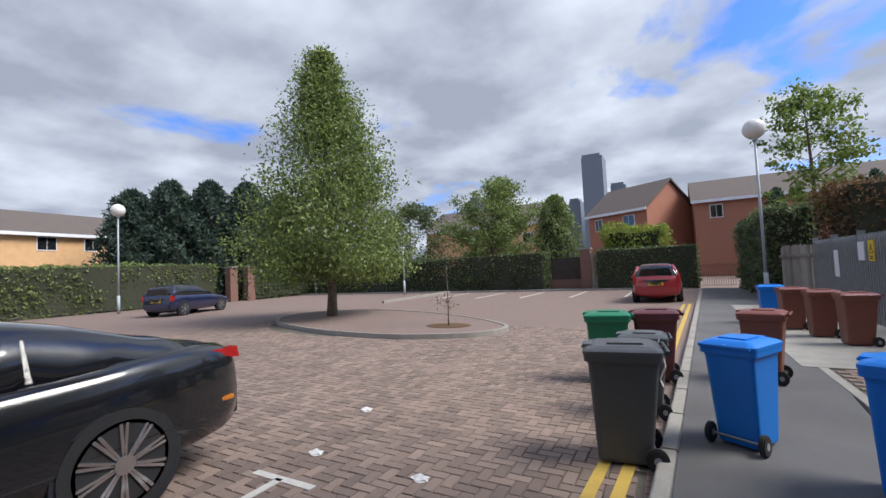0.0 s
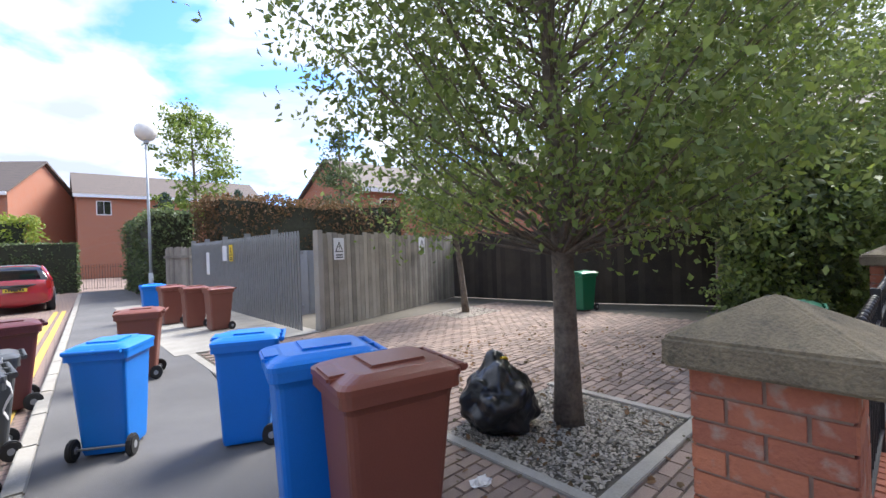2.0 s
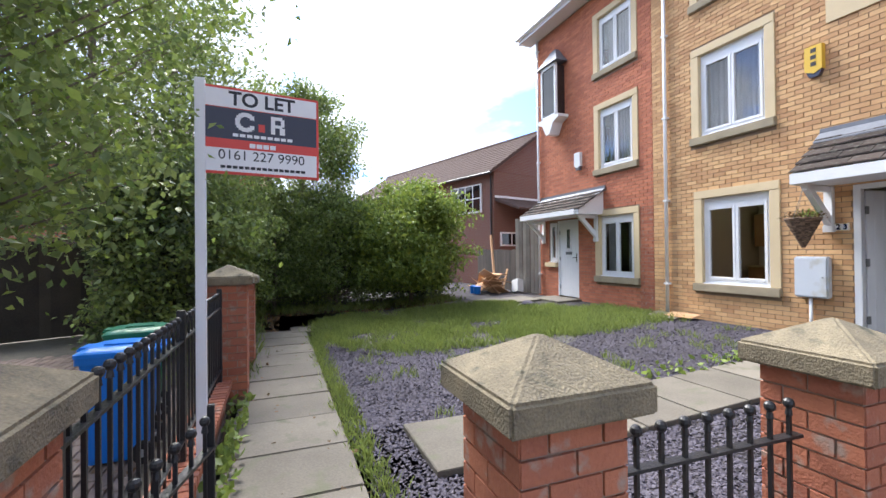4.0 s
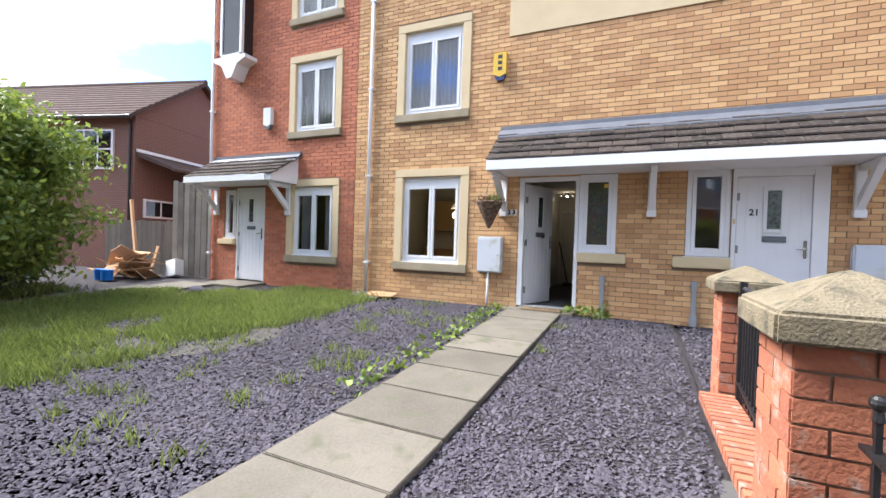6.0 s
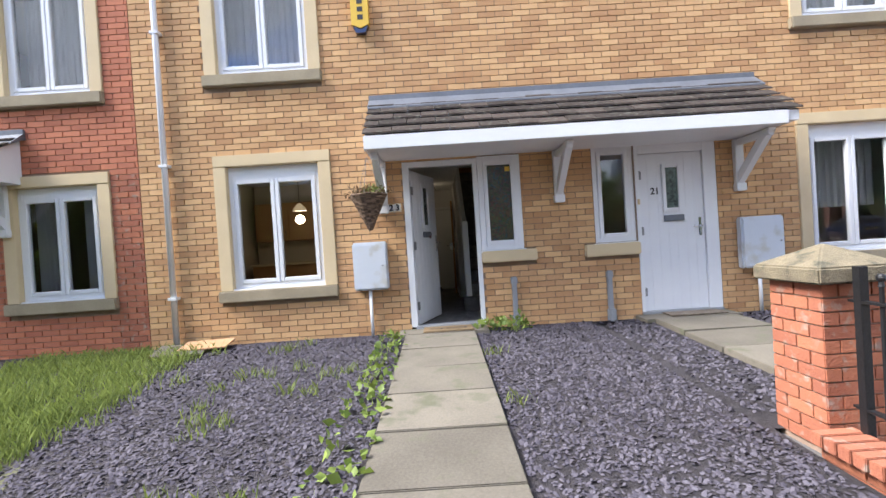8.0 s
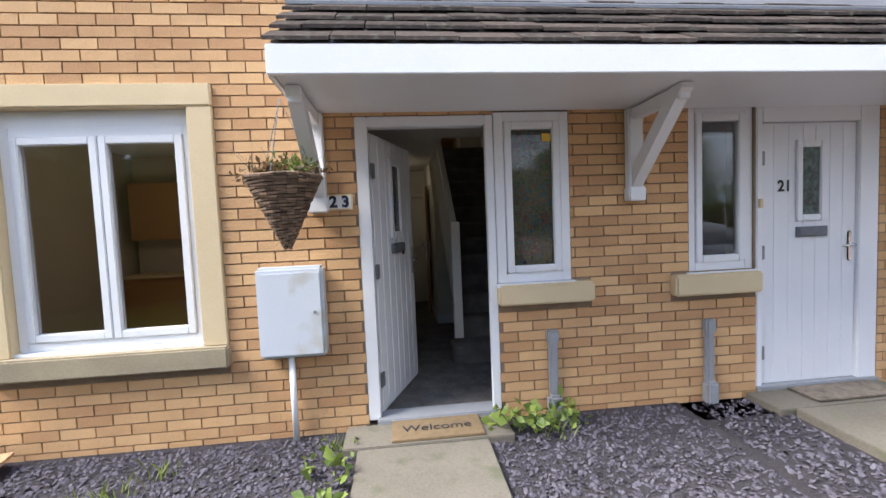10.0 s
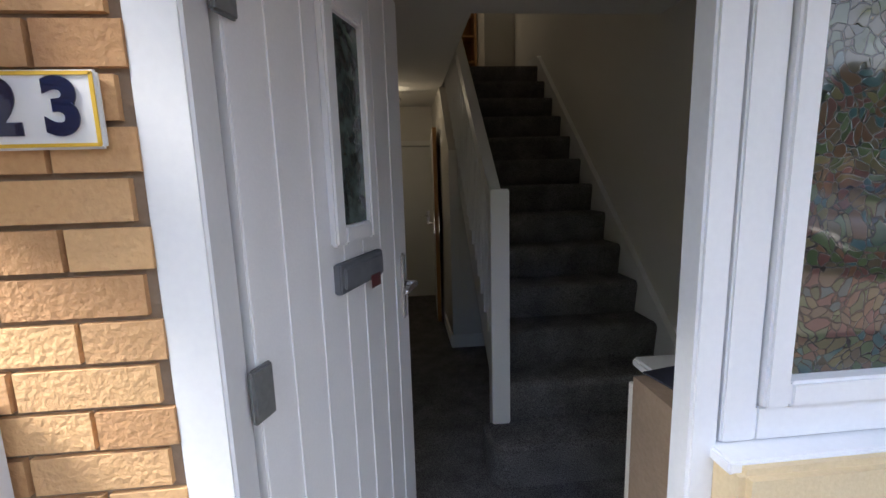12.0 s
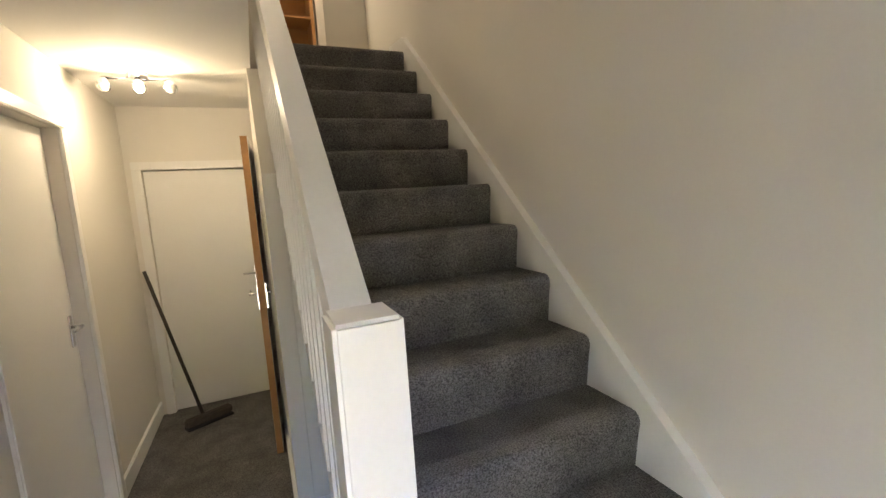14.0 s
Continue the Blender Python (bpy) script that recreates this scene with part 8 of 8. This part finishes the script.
blades("grass_tufts", "green weeds and grass tufts in the slate chippings", np.concatenate([tufts, [(0.92, -1.2, 0), (0.95, -2.4, 0), (1.3, -0.3, 0), (-0.2, -0.25, 0)]]), 22, 0.10, 0.055, M["grass"], 303)
bank = np.stack([rng.uniform(-9.2, -2.0, 420), -7.95 - 0.75 * rng.uniform(size=420) ** 2, np.zeros(420)], 1)
blades("bank_weeds", "tangled weeds and grass under the bushes by the path", np.concatenate([bank, np.stack([rng.uniform(-9.0, -7.6, 260), rng.uniform(-7.6, -2.6, 260), np.zeros(260)], 1)]), 12, 0.16, 0.09, M["grass"], 306, "weeds")
edge = np.stack([rng.uniform(-4.5, 1.6, 330), rng.uniform(-7.02, -6.86, 330), np.zeros(330)], 1)
blades("path_grass", "grass growing along the shared path's edge", edge, 9, 0.09, 0.04, M["grass"], 304)
wd = np.concatenate([np.stack([rng.uniform(-0.35, -0.05, 260), rng.uniform(-4.4, -0.2, 260), rng.uniform(0, 0.08, 260)], 1), np.stack([rng.uniform(0.85, 1.5, 130), rng.uniform(-0.35, -0.05, 130), rng.uniform(0, 0.14, 130)], 1), np.stack([rng.uniform(-1.4, 1.5, 260), rng.uniform(-7.93, -7.8, 260), rng.uniform(0, 0.12, 260)], 1)])
wd[:, 2] += np.array([garden_z(y) for y in wd[:, 1]])
v, f = leaf_cloud(wd, 0.075, 9, 0.7, -0.2)
tagged(new("broadleaf_weeds", leaf_mesh("broadleaf_weeds", v, f, M["leaf_a"])), "low broad-leaved weeds along the path's edge", "weeds", kind="stuff")

# ---- pieces: facade bricks ----
def face_bricks(wall, rects, near, material, piece_material, name="brick", seed=3):
    near_r = [r for r in rects if near(r)][:300]
    ns = set(near_r)
    far_r = [r for r in rects if r not in ns]
    v, f = chunk([(a, b, 0.0, 0.014, c, d) for a, b, c, d in far_r], 0.0015, seed)
    o = tagged(new("brickwork", mesh_of("brickwork", (v, f), material)), kind="stuff"); o.parent = wall
    cache = {}
    for a, b, c, d in near_r:
        key = (round(b - a, 3), round(d - c, 3))
        if key not in cache:
            w, h = key
            cache[key] = mesh_of("brick", chunk([(-w / 2, w / 2, 0.0, 0.014, 0, h)]), piece_material)
        ob = new(name, cache[key]); ob.parent = wall
        ob.location = ((a + b) / 2, random.uniform(-0.0015, 0.0015), c)


face_bricks(house_b, brick_rects(BX0 + 0.005, BX1, -0.075 * 3, 7.7, holes_b), lambda r: -0.75 < r[0] < 2.45 and r[3] < 2.25, M["brick_buff"], M["brick_buff_p"])
face_bricks(house_r, brick_rects(RX0, BX0 - 0.005, -0.075 * 3, 7.7, holes_r), lambda r: -3.9 < r[0] and r[3] < 2.3, M["brick_red"], M["brick_red_p"])


# ---- pieces: block paving, herringbone in the car park, stretcher in the court ----
def paving(parent, x0, x1, y0, y1, top, near, pattern, skip=lambda x, y: False, rot=0.0, seed=5):
    rng = np.random.default_rng(seed)
    cells = []
    if pattern == "herring":
        n = int((x1 - x0) / 0.1) + 12
        k = int((y1 - y0) / 0.1) + 12
        for j in range(-4, k):
            for i in range(-4, n):
                s = (i - j) % 4
                if s == 0:
                    cells.append((x0 + i * 0.1 + 0.1, y0 + j * 0.1 + 0.05, 0))
                elif s == 2:
                    cells.append((x0 + i * 0.1 + 0.05 , y0 + j * 0.1 + 0.0, 90))
    else:
        for j in range(int((y1 - y0) / 0.1)):
            for i in range(int((x1 - x0) / 0.2) + 1):
                cells.append((x0 + i * 0.2 + (j % 2) * 0.1, y0 + j * 0.1, 0))
    cells = [c for c in cells if x0 < c[0] < x1 and y0 < c[1] < y1 and not skip(c[0], c[1])]
    nearc = [c for c in cells if near(c)][:300]
    ns = set(nearc)
    V, F = [], []
    for c in cells:
        if c in ns:
            continue
        h, w = (0.0965, 0.0465) if c[2] == 0 else (0.0465, 0.0965)
        x, y = c[0], c[1]
        z = top + rng.uniform(-0.0025, 0.0025)
        e = 0.005
        k = len(V)
        V += [(x - h + e, y - w + e, z), (x + h - e, y - w + e, z), (x + h - e, y + w - e, z), (x - h + e, y + w - e, z), (x - h, y - w, z - 0.012), (x + h, y - w, z - 0.012), (x + h, y + w, z - 0.012), (x - h, y + w, z - 0.012)]
        F += [(k, k + 1, k + 2, k + 3), (k + 4, k + 5, k + 1, k), (k + 5, k + 6, k + 2, k + 1), (k + 6, k + 7, k + 3, k + 2), (k + 7, k + 4, k, k + 3)]
    o = tagged(new("block_paving", mesh_of("block_paving", (V, F), M["paver"])), kind="stuff"); o.parent = parent
    me = {a: mesh_of("paving_block", loft([[(-h, -w, -0.012), (h, -w, -0.012), (h, w, -0.012), (-h, w, -0.012)], [(-h + 0.005, -w + 0.005, 0), (h - 0.005, -w + 0.005, 0), (h - 0.005, w - 0.005, 0), (-h + 0.005, w - 0.005, 0)]]), M["paver_p"]) for a, (h, w) in {0: (0.0965, 0.0465), 90: (0.0465, 0.0965)}.items()}
    for c in nearc:
        ob = new("paving_block", me[c[2]]); ob.parent = parent
        ob.location = (c[0], c[1], top + random.uniform(-0.0025, 0.0025))


carpark = setting("carpark_bed", box(4.25, 17.5, -19, -6.0, -0.8, ROAD - 0.0105), M["joint"])
paving(carpark, 4.3, 17.5, -19, -6.5, ROAD, lambda c: 4.6 < c[0] < 7.2 and -13.2 < c[1] < -10.6, "herring", lambda x, y: x < KX(y) + 0.02 or ((x - 12.3) / 4.8) ** 2 + ((y + 19.1) / 3.0) ** 2 < 0.85)
court = bpy.data.objects["court_floor"]
paving(court, -4.6, 2.3, -15.2, -8.3, PAVE, lambda c: -0.2 < c[0] < 2.3 and -11.6 < c[1] < -10.6, "stretcher", lambda x, y: 0.08 < x < 1.7 and -10.5 < y < -9.1, seed=6)
